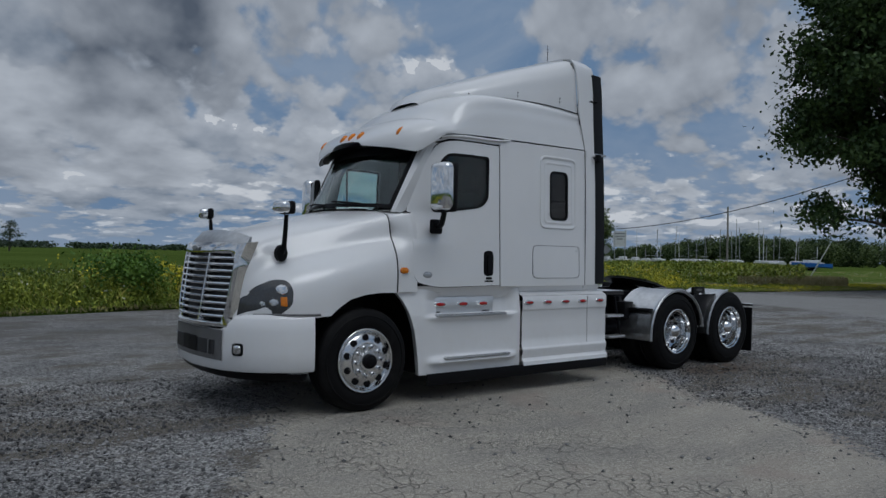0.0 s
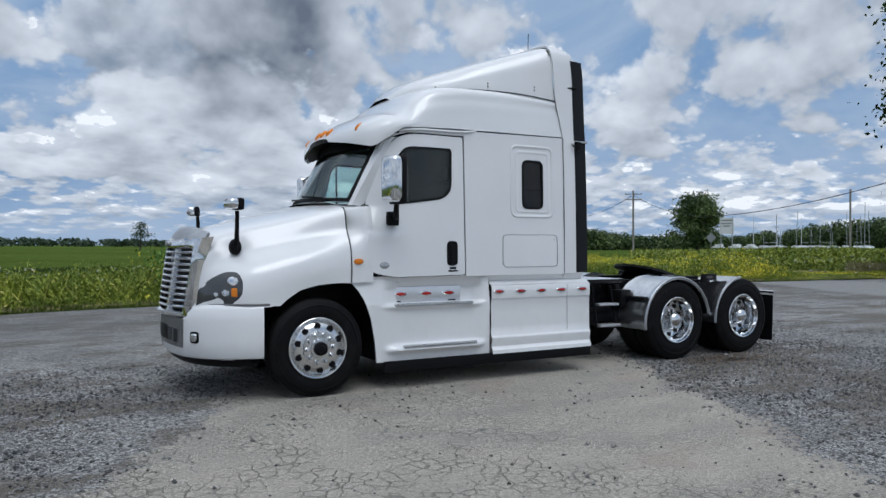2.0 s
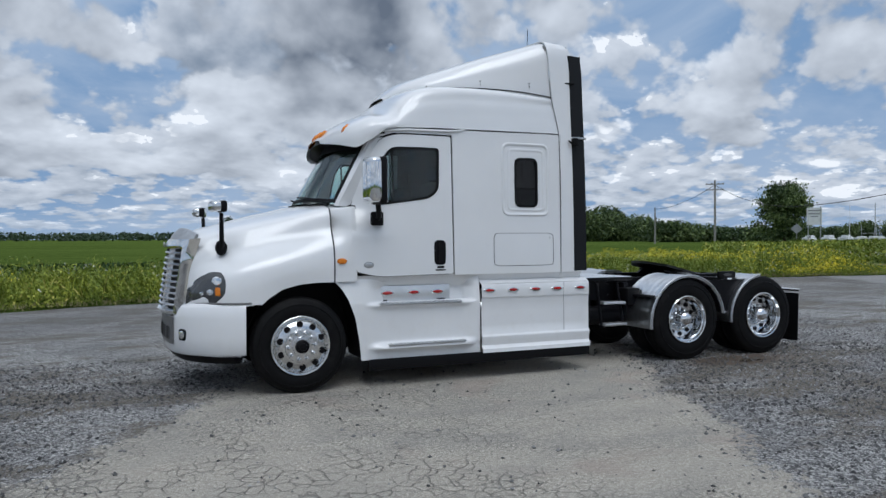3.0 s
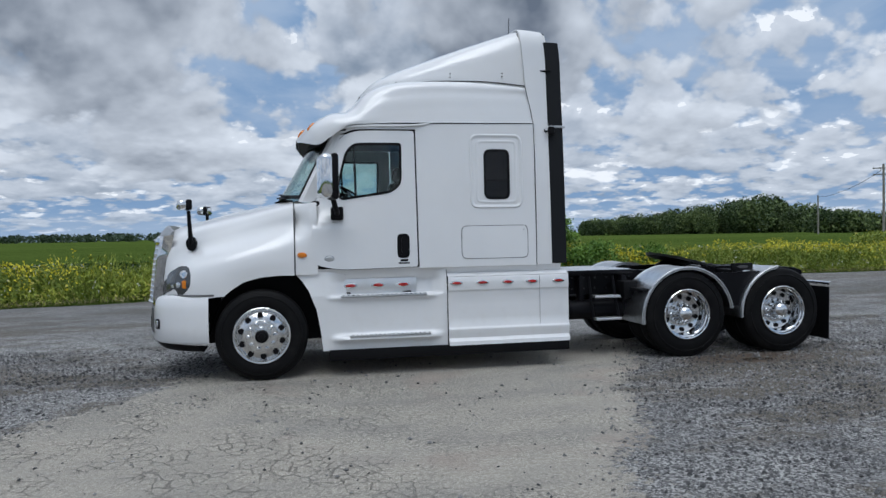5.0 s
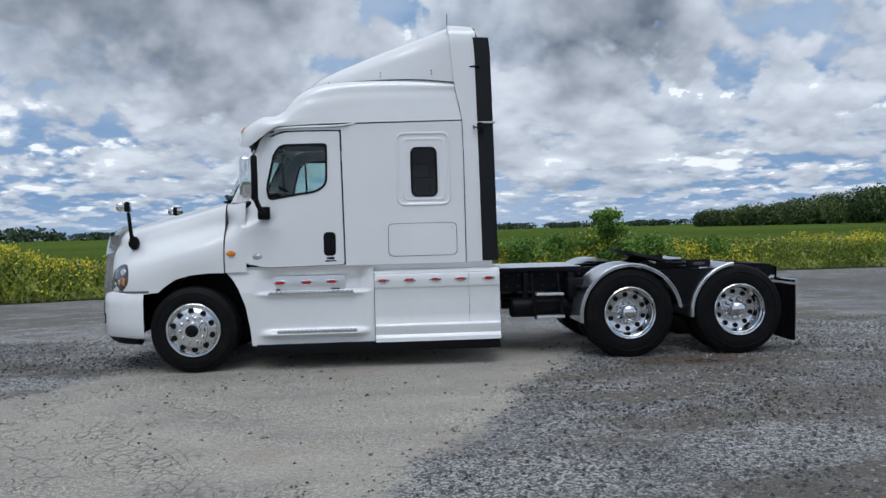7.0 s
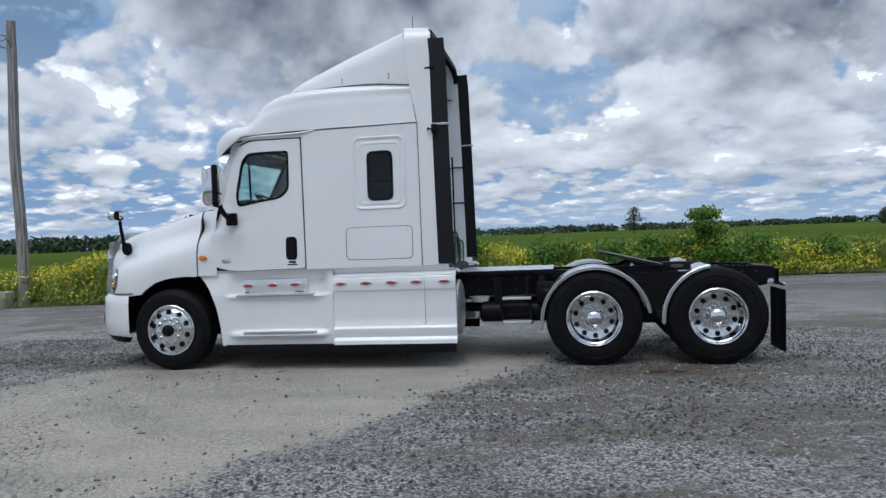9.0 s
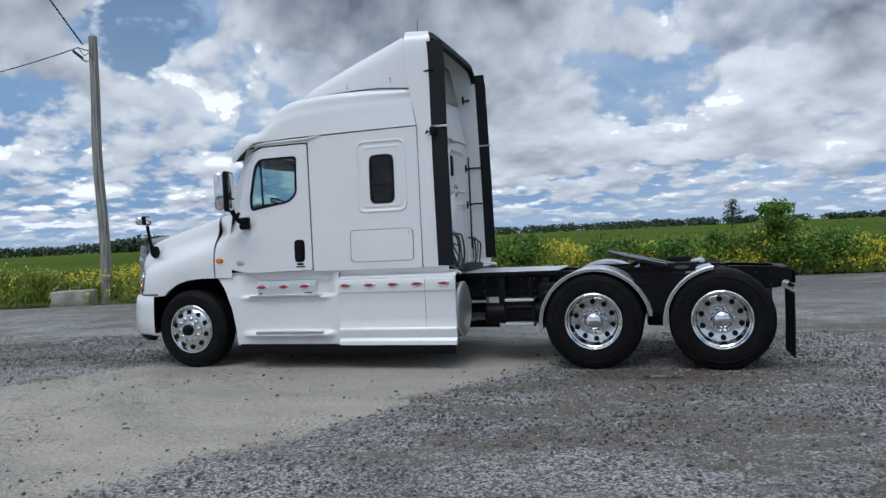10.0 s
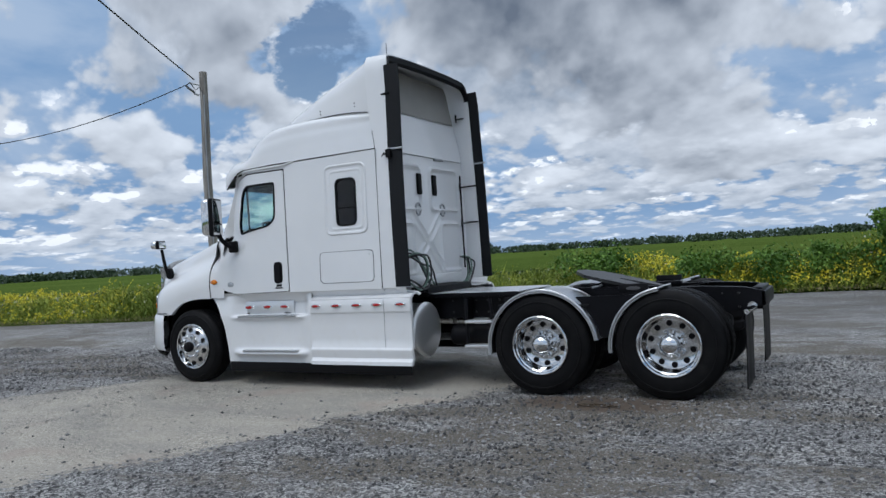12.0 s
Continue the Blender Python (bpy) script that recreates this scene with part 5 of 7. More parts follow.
# wheel wells, front axle and engine parts in the dark
both("wheel_well", lambda: loft([[(x, y, arch_z(x) + 0.015) for y in (0.07, 0.40, 0.62)] for x in np.linspace(-0.58, 0.40, 18)] + [[(x, y, z) for y in (0.10, 0.40, 0.62)] for x, z in ((0.50, 1.08), (0.58, 0.9), (0.66, 0.6), (0.68, 0.30))]), "black", truck)
both("well_side", lambda: box(-0.62, 0.70, 0.60, 0.63, 0.36, 1.10), "black", truck)
part("front_axle", tube([(0, 0.30, 0.49), (0, 0.55, 0.46), (0, YC, 0.40), (0, 2 * YC - 0.55, 0.46), (0, 2 * YC - 0.30, 0.49)], 0.06, 10), "frame", truck)
part("engine_block", box(-0.9, 1.6, 0.78, 1.54, 0.42, 1.35, 0.06), "frame", truck)
part("bumper_core", box(-1.05, -0.70, 0.50, 2 * YC - 0.50, 0.44, 0.90, 0.05), "black", truck)


# ---- wheels ----
def tyre_profile(R, w, rim):
    return [(-w / 2 + 0.02, rim), (-w / 2 + 0.004, rim + 0.012), (-w / 2 - 0.008, rim + 0.05), (-w / 2 - 0.010, rim + (R - rim) * 0.45), (-w / 2 - 0.004, rim + (R - rim) * 0.60), (-w / 2 - 0.010, rim + (R - rim) * 0.62), (-w / 2 - 0.009, rim + (R - rim) * 0.66), (-w / 2 - 0.002, rim + (R - rim) * 0.68),
            (-w / 2 + 0.004, R - 0.055), (-w / 2 + 0.010, R - 0.03), (-w / 2 + 0.026, R - 0.010), (-w / 2 + 0.045, R)]


def build_tyre(R, w, rim, grooves):
    left = tyre_profile(R, w, rim)
    tread = []
    half = w / 2 - 0.045
    edges = np.linspace(-half, half, grooves + 2)
    for e in edges[1:-1]:
        tread += [(e - 0.007, R + 0.003), (e - 0.005, R - 0.014), (e + 0.005, R - 0.014), (e + 0.007, R + 0.003)]
    prof = left + tread + [(-a, r) for a, r in left[::-1]]
    return lathe_open(prof, 96)


def lathe_open(prof, n, axis_y=True):
    rows = []
    for a, r in prof:
        rows.append([(r * math.cos(2 * math.pi * k / n), a, r * math.sin(2 * math.pi * k / n)) for k in range(n)])
    return loft(rows, closed=True)


def disc_with_holes(profile, hole_ring, hole_r, holes, n=120):
    """A wheel disc turned from (along, radius) pairs; faces round the hand holes are left out and the holes rimmed."""
    rows = []
    for a, r in profile:
        rows.append([(r * math.cos(2 * math.pi * k / n), a, r * math.sin(2 * math.pi * k / n)) for k in range(n)])
    return loft(rows, closed=True)


def hand_hole(r0, y, a, rad, depth):
    """A dark round opening in a wheel disc, at angle a."""
    bm = bmesh.new()
    rows = []
    cx, cz = r0 * math.cos(a), r0 * math.sin(a)
    for rr, yy in ((rad * 1.10, y + 0.012), (rad * 1.08, y - 0.006), (rad, y - 0.008), (rad * 0.9, y - 0.004), (0.002, y - 0.003)):
        rows.append([(cx + rr * math.cos(q), yy, cz + rr * math.sin(q)) for q in np.linspace(0, 2 * math.pi, 19)[:-1]])
    return loft(rows, closed=True, bm=bm)


RF, RR = 0.495, 0.530
meshes = {}


def keep(name, bm, material, angle=35.0):
    me = bpy.data.meshes.new(name)
    bmesh.ops.recalc_face_normals(bm, faces=bm.faces[:])
    bm.to_mesh(me)
    bm.free()
    me.polygons.foreach_set("use_smooth", [True] * len(me.polygons))
    me.set_sharp_from_angle(angle=radians(angle))
    me.materials.append(M[material])
    meshes[name] = me


# front wheel: the outer face lies at y = 0 and looks towards -y
RIM = 0.300
keep("front_tyre", build_tyre(RF, 0.275, RIM, 4), "tyre")
keep("front_disc", disc_with_holes([(0.02, RIM), (-0.010, RIM + 0.006), (-0.014, RIM), (-0.010, RIM - 0.012), (0.012, RIM - 0.022), (0.020, RIM - 0.035), (-0.004, 0.245), (-0.022, 0.20), (-0.030, 0.175), (-0.030, 0.172), (-0.044, 0.166), (-0.048, 0.10), (-0.066, 0.094), (-0.068, 0.070), (0.02, 0.064)], 0, 0, 10), "alu")
keep("hand_hole_front", hand_hole(0.222, -0.0185, 0, 0.031, 0.02), "black")
keep("front_hub", lathe([(-0.02, 0.074), (-0.072, 0.073), (-0.085, 0.070), (-0.105, 0.066), (-0.112, 0.058), (-0.114, 0.040), (-0.125, 0.036), (-0.127, 0.01)], (0, 0, 0), "y", 28), "black")
keep("lug_nut", lathe([(0.004, 0.024), (-0.010, 0.024), (-0.014, 0.019), (-0.036, 0.018), (-0.046, 0.013), (-0.054, 0.011), (-0.056, 0.002)], (0, 0, 0), "y", 10), "chrome")
# rear outer wheel: a deep dish
keep("rear_tyre", build_tyre(RR, 0.275, RIM, 4), "tyre")
keep("rear_disc", disc_with_holes([(0.02, RIM), (-0.010, RIM + 0.008), (-0.016, RIM), (-0.010, RIM - 0.012), (0.015, RIM - 0.020), (0.022, RIM - 0.032), (0.07, RIM - 0.036), (0.085, RIM - 0.044), (0.13, RIM - 0.046), (0.148, RIM - 0.055), (0.158, 0.19), (0.160, 0.15), (0.150, 0.148), (0.150, 0.09), (0.16, 0.085)], 0, 0, 10), "chrome")
keep("hand_hole_rear", hand_hole(0.205, 0.149, 0, 0.027, 0.02), "black")
keep("rear_hub", lathe([(0.15, 0.105), (0.06, 0.10), (0.035, 0.098), (0.02, 0.092), (0.0, 0.078), (-0.015, 0.055), (-0.022, 0.03), (-0.024, 0.004)], (0, 0, 0), "y", 30), "chrome")


def wheel(x, y, z, rear, flip, outer=True):
    turn = Matrix.Rotation(math.pi, 4, "Z") if flip else Matrix()
    base = Matrix.Translation((x, y, z)) @ turn
    spin = Matrix.Rotation(0.2 + x, 4, "Y")

    def at(name, key, parent, off=(0, 0, 0), m=Matrix(), label=""):
        return placed(name, meshes[key], parent, label, None, base @ Matrix.Translation(off) @ m)
    disc = at("wheel", "rear_disc" if rear else "front_disc", truck, (0, 0, 0), Matrix(), "polished aluminium wheel" if not rear else "chromed deep-dish wheel")
    at("tyre", "rear_tyre" if rear else "front_tyre", disc, (0, 0.1375, 0), spin, "black truck tyre")
    for k in range(10):
        m = Matrix.Rotation(2 * math.pi * k / 10 + 0.25, 4, "Y")
        if outer:
            at("hand_hole", "hand_hole_rear" if rear else "hand_hole_front", disc, (0, 0, 0), m)
            m2 = Matrix.Rotation(2 * math.pi * (k + 0.5) / 10 + 0.25, 4, "Y")
            at("lug_nut", "lug_nut", disc, (0, 0, 0), m2 @ Matrix.Translation((0.122 if rear else 0.138, 0.150 if rear else -0.046, 0)))
    if outer:
        at("hub", "rear_hub" if rear else "front_hub", disc, label="chrome hub cap" if rear else "black hub")
    return disc


for flip in (False, True):
    fy = (lambda y: 2 * YC - y) if flip else (lambda y: y)
    wheel(0.0, fy(0.012), RF, False, flip)
    for x in (5.067, 6.387):
        wheel(x, fy(0.03), RR, True, flip)
        placed("inner_tyre", meshes["rear_tyre"], truck, "", (x, fy(0.03 + 0.1375 + 0.335), RR))

# ---- chassis ----
for flip in (False, True):
    fl = mirror if flip else (lambda b: b)
    rail = bmesh.new()
    y0, y1 = YC - 0.43, YC - 0.35
    prof = [(2.2, 0.76, 1.05), (6.6, 0.76, 1.05), (7.02, 0.80, 1.03), (7.20, 0.86, 0.985)]
    loft([[(x, y0, a), (x, y0, b), (x, y1, b), (x, y1, b - 0.012), (x, y0 + 0.012, b - 0.012), (x, y0 + 0.012, a + 0.012), (x, y1, a + 0.012), (x, y1, a)] for x, a, b in prof], closed=True, caps=True, bm=rail)
    r = part("frame_rail", fl(rail), "frame", truck, "black steel frame rail")
    bolts = bmesh.new()
    for k in range(22):
        for z in (0.83, 0.97):
            lathe([(0.002, 0.014), (-0.012, 0.014), (-0.014, 0.006)], (3.7 + 0.155 * k, y0, z), "y", 6, bolts)
    tagged(part("rail_bolts", fl(bolts), "grease", r), kind="stuff")
    # battery box, steps and cross bars behind the tank
    part("fuel_tank", fl(lathe([(0, 0.02), (0.005, 0.22), (0.03, 0.31), (0.06, 0.325), (1.40, 0.325), (1.44, 0.32)], (2.08, 0.375, 0.665), "x", 40)), "alu", truck, "polished round fuel tank")
    part("tank_end", fl(lathe([(1.425, 0.327), (1.442, 0.326), (1.45, 0.315), (1.462, 0.29), (1.475, 0.2), (1.482, 0.02)], (2.08, 0.375, 0.665), "x", 40)), "plate", truck, "bright domed tank end")
    for x in (2.5, 3.2):
        part("tank_strap", fl(lathe([(0, 0.327), (0, 0.333), (0.06, 0.333), (0.06, 0.327)], (x, 0.375, 0.665), "x", 32)), "alu_dull", truck)
    ladder = part("chassis_step", fl(tube([(4.02, 0.44, 0.44), (3.98, 0.50, 1.0)], 0.02, 6, tube([(4.36, 0.44, 0.44), (4.30, 0.50, 1.0)], 0.02, 6))), "frame", truck, "black chassis ladder with bright treads")
    for z, yo in ((0.47, 0.44), (0.745, 0.47)):
        part("tread", fl(box(4.02, 4.36, yo - 0.09, yo + 0.05, z - 0.015, z + 0.018, 0.006)), "plate", ladder)
    part("air_tank", fl(lathe([(0, 0.02), (0.01, 0.10), (0.04, 0.125), (0.86, 0.125), (0.89, 0.10), (0.9, 0.02)], (3.72, 0.66, 0.57), "x", 24)), "frame", truck, "black air tank")
    part("tank_bracket", fl(box(3.9, 3.96, 0.60, 0.74, 0.55, 1.0, 0.01)), "frame", truck)
    part("tank_bracket", fl(box(4.45, 4.52, 0.55, 0.74, 0.5, 1.0, 0.01)), "frame", truck)
    part("valve_box", fl(box(4.42, 4.62, 0.42, 0.66, 0.70, 0.93, 0.02)), "black", truck)
    # suspension
    part("spring_hanger", fl(box(5.62, 5.84, 0.62, 0.76, 0.40, 0.98, 0.03)), "frame", truck)
    for x in (5.067, 6.387):
        part("air_bag", fl(lathe([(0, 0.11), (0.03, 0.14), (0.1, 0.145), (0.13, 0.12), (0.16, 0.145), (0.24, 0.14), (0.27, 0.10)], (x + 0.36, 0.74, 0.50), "z", 22)), "black", truck)
        part("shock_absorber", fl(tube([(x - 0.28, 0.66, 0.42), (x - 0.33, 0.66, 0.95)], 0.035, 8)), "frame", truck)
        part("brake_chamber", fl(lathe([(0, 0.03), (0.01, 0.09), (0.06, 0.095), (0.14, 0.095), (0.16, 0.05)], (x - 0.30, 0.72, 0.62), "x", 18)), "frame", truck)

for x in (5.067, 6.387):
    part("drive_axle", tube([(x, 0.30, RR), (x, 0.9, RR), (x, 2 * YC - 0.9, RR), (x, 2 * YC - 0.30, RR)], 0.085, 12, lathe([(-0.24, 0.05), (-0.18, 0.16), (0, 0.22), (0.18, 0.16), (0.24, 0.05)], (x, YC, RR), "x", 22)), "frame", truck)
for x in (2.6, 3.9, 4.7, 5.72, 7.12):
    part("cross_member", box(x - 0.05, x + 0.05, YC - 0.36, YC + 0.36, 0.80, 1.02, 0.012), "frame", truck)
part("drive_shaft", tube([(2.2, YC, 0.62), (5.0, YC, 0.55)], 0.06, 12), "frame", truck)
deck = part("deck_plate", box(3.42, 4.62, YC - 0.56, YC + 0.50, 1.055, 1.075, 0.004), "plate", truck, "ribbed aluminium deck plate behind the sleeper")
ribs = bmesh.new()
for i in range(24):
    for j in range(20):
        cx, cy = 3.45 + i * 0.049, YC - 0.54 + j * 0.053
        d = 0.013 if (i + j) % 2 else -0.013
        vs = [ribs.verts.new(p) for p in ((cx - 0.013, cy - d, 1.0755), (cx, cy - 0.004, 1.0785), (cx + 0.013, cy + d, 1.0755), (cx, cy + 0.004, 1.0785))]
        ribs.faces.new(vs)
tagged(part("deck_ribs", ribs, "alu_dull", deck), kind="stuff")
part("deck_edge", box(3.42, 4.62, YC - 0.565, YC - 0.555, 1.02, 1.07, 0.002), "frame", deck)
part("rear_box", box(3.20, 3.46, 0.55, 1.75, 1.04, 1.16, 0.03), "black", truck)
part("tail_bar", box(7.16, 7.205, YC - 0.43, YC + 0.43, 0.84, 0.985, 0.012), "frame", truck, "black end plate of the chassis")
# mudguards over the tandem
def arc_guard(cx, cz, R, a0, a1, y0, y1, n=30):
    """A curved mudguard: a ribbed sheet with rolled edges."""
    across = [(y0 - 0.004, -0.030), (y0 - 0.006, 0.0), (y0, 0.010), (y0 + 0.012, 0.006), (y0 + 0.03, 0.0)]
    for k in range(4):
        c = y0 + 0.12 + (y1 - y0 - 0.24) * k / 3
        across += [(c - 0.02, 0.0), (c - 0.008, 0.0014), (c + 0.008, 0.0014), (c + 0.02, 0.0)]
    across += [(y1 - 0.03, 0.0), (y1 - 0.012, 0.006), (y1, 0.010), (y1 + 0.004, -0.025)]
    rows = []
    for k in range(n + 1):
        a = radians(a0 + (a1 - a0) * k / n)
        rows.append([(cx + (R + o) * math.cos(a), y, cz + (R + o) * math.sin(a)) for y, o in across])
    return thick(loft(rows), 0.003)


for flip in (False, True):
    fl = mirror if flip else (lambda b: b)
    g = part("mudguard", fl(arc_guard(5.085, 0.50, 0.605, 8, 187, 0.03, 0.62)), "alu_satin", truck, "polished full-round aluminium mudguard")
    part("guard_rim", fl(tube([(5.085 + 0.60 * math.cos(a), 0.022, 0.50 + 0.60 * math.sin(a)) for a in np.linspace(radians(8), radians(187), 36)], 0.014, 7)), "alu_dull", g)
    for a in (40, 150):
        q = radians(a)
        part("guard_bracket", fl(box(5.085 + 0.60 * math.cos(q) - 0.06, 5.085 + 0.60 * math.cos(q) + 0.06, 0.08, 0.74, 0.50 + 0.625 * math.sin(q), 0.54 + 0.625 * math.sin(q), 0.01)), "black", g)
    g2 = part("mudguard", fl(arc_guard(6.40, 0.50, 0.595, 98, 184, 0.03, 0.62)), "alu_satin", truck, "polished half-round aluminium mudguard")
    part("guard_rim", fl(tube([(6.40 + 0.59 * math.cos(a), 0.022, 0.50 + 0.59 * math.sin(a)) for a in np.linspace(radians(98), radians(184), 22)], 0.014, 7)), "alu_dull", g2)
    bp = part("guard_plate", fl(box(5.86, 6.16, 0.30, 0.34, 1.03, 1.125, 0.01)), "black", truck, "black plate between the mudguards")
    part("plate_emblem", fl(oval_on(6.01, 0.299, 1.078, 0.15, 0.04, 0.004, (0, -1))), "seam", bp)
    part("guard_bracket", fl(box(5.90, 6.02, 0.30, 0.74, 0.99, 1.04, 0.012)), "black", bp)
    part("splash_panel", fl(panel([(5.70, 0.60), (5.82, 0.60), (5.88, 0.79), (5.99, 0.93), (6.14, 1.03), (5.46, 1.02), (5.52, 0.95), (5.60, 0.84), (5.67, 0.71)], 0.10, 0.115)), "frame", bp)
    # flap and its hanger
    hang = part("flap_hanger", fl(tube(arc_line([(7.08, 0.74, 0.845), (7.10, 0.62, 0.845), (7.10, 0.40, 0.845), (7.10, 0.045, 0.845)], 16), 0.024, 10)), "chrome", truck, "chromed mud flap hanger")
    part("hanger_socket", fl(lathe([(0, 0.045), (0.09, 0.045), (0.10, 0.03)], (7.09, 0.63, 0.845), "y", 16)), "chrome", hang)
    flap = bmesh.new()
    rows = []
    for z in np.linspace(0.80, 0.13, 9):
        t = (0.825 - z) / 0.7
        rows.append([(7.085 - 0.015 * t * t + 0.004 * math.sin(y * 20), y, z) for y in np.linspace(0.06, 0.62, 8)])
    part("mud_flap", fl(thick(loft(rows), 0.010)), "black", hang, "black rubber mud flap")

# fifth wheel
def build_fifth():
    """The coupling plate: tilted, with its throat open to the rear."""
    out = [(5.20, 0.20), (5.16, 0.0), (5.20, -0.20), (5.35, -0.40), (5.55, -0.44), (5.80, -0.42), (6.12, -0.30), (6.10, -0.16), (5.80, -0.07), (5.66, -0.03), (5.63, 0.0),
           (5.66, 0.03), (5.80, 0.07), (6.10, 0.16), (6.12, 0.30), (5.80, 0.42), (5.55, 0.44), (5.35, 0.40)]
    bm = bmesh.new()
    tris = mathutils_tess([[Vector((x, y, 0)) for x, y in out]])

    def zt(x):
        return 1.265 - 0.235 * (x - 5.16) / 0.96
    rings = []
    for dz in (0.0, -0.035):
        rings.append([bm.verts.new((x, YC + y, zt(x) + dz)) for x, y in out])
    for t in tris:
        bm.faces.new([rings[0][i] for i in t])
        bm.faces.new([rings[1][i] for i in t[::-1]])
    n = len(out)
    for i in range(n):
        j = (i + 1) % n
        bm.faces.new((rings[0][i], rings[0][j], rings[1][j], rings[1][i]))
    bmesh.ops.bevel(bm, geom=[e for e in bm.edges if len(e.link_faces) == 2 and e.calc_face_angle(0) > 1.0], offset=0.006, segments=1, affect="EDGES")
    return bm


fifth = part("fifth_wheel", build_fifth(), "grease", truck, "black greased fifth wheel coupling, tilted back")
for s in (-1, 1):
    part("saddle", loft([[(x, YC + s * 0.36 - w, z) for x, z in ((5.40, 1.06), (5.80, 1.06), (5.70, 1.13), (5.62, 1.155), (5.54, 1.13))] for w in (-0.03, 0.03)], closed=True, caps=True), "frame", fifth)
    part("slide_rail", box(5.05, 6.25, YC + s * 0.39 - 0.045, YC + s * 0.39 + 0.045, 1.05, 1.075, 0.005), "frame", fifth)
    part("ramp", loft([[(6.05, YC + s * 0.23 - w, 1.04), (6.20, YC + s * 0.23 - w, 0.985), (6.55, YC + s * 0.30 - w, 1.05), (6.55, YC + s * 0.30 - w, 1.03), (6.05, YC + s * 0.23 - w, 0.99)] for w in (-0.06, 0.06)], closed=True, caps=True), "frame", fifth)
part("release_handle", tube([(5.55, YC - 0.30, 1.10), (5.55, YC - 0.62, 1.09), (5.52, YC - 0.66, 1.09)], 0.012, 6), "steel", fifth)

# ---- ground ----
EDGE_X = [-400, -60, -25, -18, -12, -8, -1, 3, 7, 12, 20, 30, 45, 70, 400]
EDGE_Y = [-40, 4.0, 7.2, 8.0, 8.9, 10.0, 12.2, 13.0, 14.2, 14.4, 14.2, 13.4, 11.5, 8.0, -40]


def edge_y(x):
    """Where the paving ends and the verge begins."""
    return float(np.interp(x, EDGE_X, EDGE_Y))


def sheet(name, rows, material, label, category="ground"):
    return tagged(part(name, loft(rows), material), label, category, kind="structure")


rad = [0.0, 8, 20, 40, 70, 110, 170, 260, 400, 650, 1000, 1600, 2600, 4200]
sheet("ground", [[(3 + r * math.cos(a), r * math.sin(a), -0.06) for a in np.linspace(0, 2 * math.pi, 73)] for r in rad[1:]] , "field", "green open farmland reaching the horizon")
lot_rows = []
xs = list(np.linspace(-60, -10, 26)) + list(np.linspace(-9, 12, 64)) + list(np.linspace(13, 75, 32))
for t in np.linspace(0, 1, 60):
    row = []
    for x in xs:
        y1 = edge_y(x) + 0.25 * noise.noise(Vector((x * 0.6, 3.1, 0)))
        y = -60 + (y1 + 60) * (1 - (1 - t) ** 2.2)
        z = 0.012 * noise.noise(Vector((x * 0.35, y * 0.35, 1.7)))
        near_truck = max(0.0, 1 - max(abs(x - 3.2) / 5.0, abs(y - 1.1) / 2.4))
        row.append((x, y, z * (1 - min(1.0, near_truck * 4)) - (0.02 if t == 1 else 0)))
    lot_rows.append(row)
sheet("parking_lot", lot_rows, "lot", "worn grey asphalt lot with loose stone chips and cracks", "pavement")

crop_rows = []
for k, r in enumerate([0, 1.2, 3, 6, 10, 16, 25, 40, 65, 105, 170, 280, 450]):
    row = []
    for x in np.linspace(-1, 1, 81):
        xx = 5 + (55 + r * 2.2) * x
        y = min(edge_y(max(-45, min(60, xx))), 40) + 3.6 + r + max(0.0, min(14.0, (xx - 24) * 2.0))
        z = 0.34 + 0.05 * noise.noise(Vector((xx * 0.8, y * 0.8, 0))) if r > 0 else 0.0
        row.append((xx, y, z))
    crop_rows.append(row)
sheet("crop_field", crop_rows, "field", "low green crop field behind the verge", "field")
lawn = []
for x in np.linspace(25, 150, 60):
    lawn.append([(x, edge_y(x) - 0.2 + (18.0 + 0.35 * (x - 25)) * t, 0.03 + 0.04 * noise.noise(Vector((x, t * 9, 0)))) for t in np.linspace(0, 1, 16)])


def make_lawn():
    n = Nodes("rough_grass")
    a, b = n.noise(0.25, 4), n.noise(6.0, 6, 0.7)
    col = n.mix(n.smooth(b, 0.3, 0.7), (0.06, 0.095, 0.02), (0.13, 0.18, 0.045))
    col = n.mix(n.smooth(a, 0.52, 0.66, 0.0, 0.8), col, (0.27, 0.23, 0.12))
    return n.done(col, 0.85, 0.0, n.bump(b, 0.9, 0.12), Specular_IOR_Level=0.0)


M["lawn"] = make_lawn()
sheet("lawn", lawn, "lawn", "rough mown grass with dry patches", "grass")

M["crop"] = make_leaf("crop_leaf", (0.026, 0.056, 0.010), (0.068, 0.115, 0.022))
rng = np.random.default_rng(11)


def fast_mesh(name, verts, faces_n, material, loops_per=4):
    """A mesh of loose faces, each with its own loops_per vertices in order."""
    me = bpy.data.meshes.new(name)
    v = np.asarray(verts, np.float32).reshape(-1, 3)
    me.vertices.add(len(v))
    me.vertices.foreach_set("co", v.ravel())
    me.loops.add(len(v))
    me.loops.foreach_set("vertex_index", np.arange(len(v), dtype=np.int32))
    me.polygons.add(faces_n)
    me.polygons.foreach_set("loop_start", np.arange(0, len(v), loops_per, dtype=np.int32))
    me.update(calc_edges=True)
    me.materials.append(M[material])
    return me


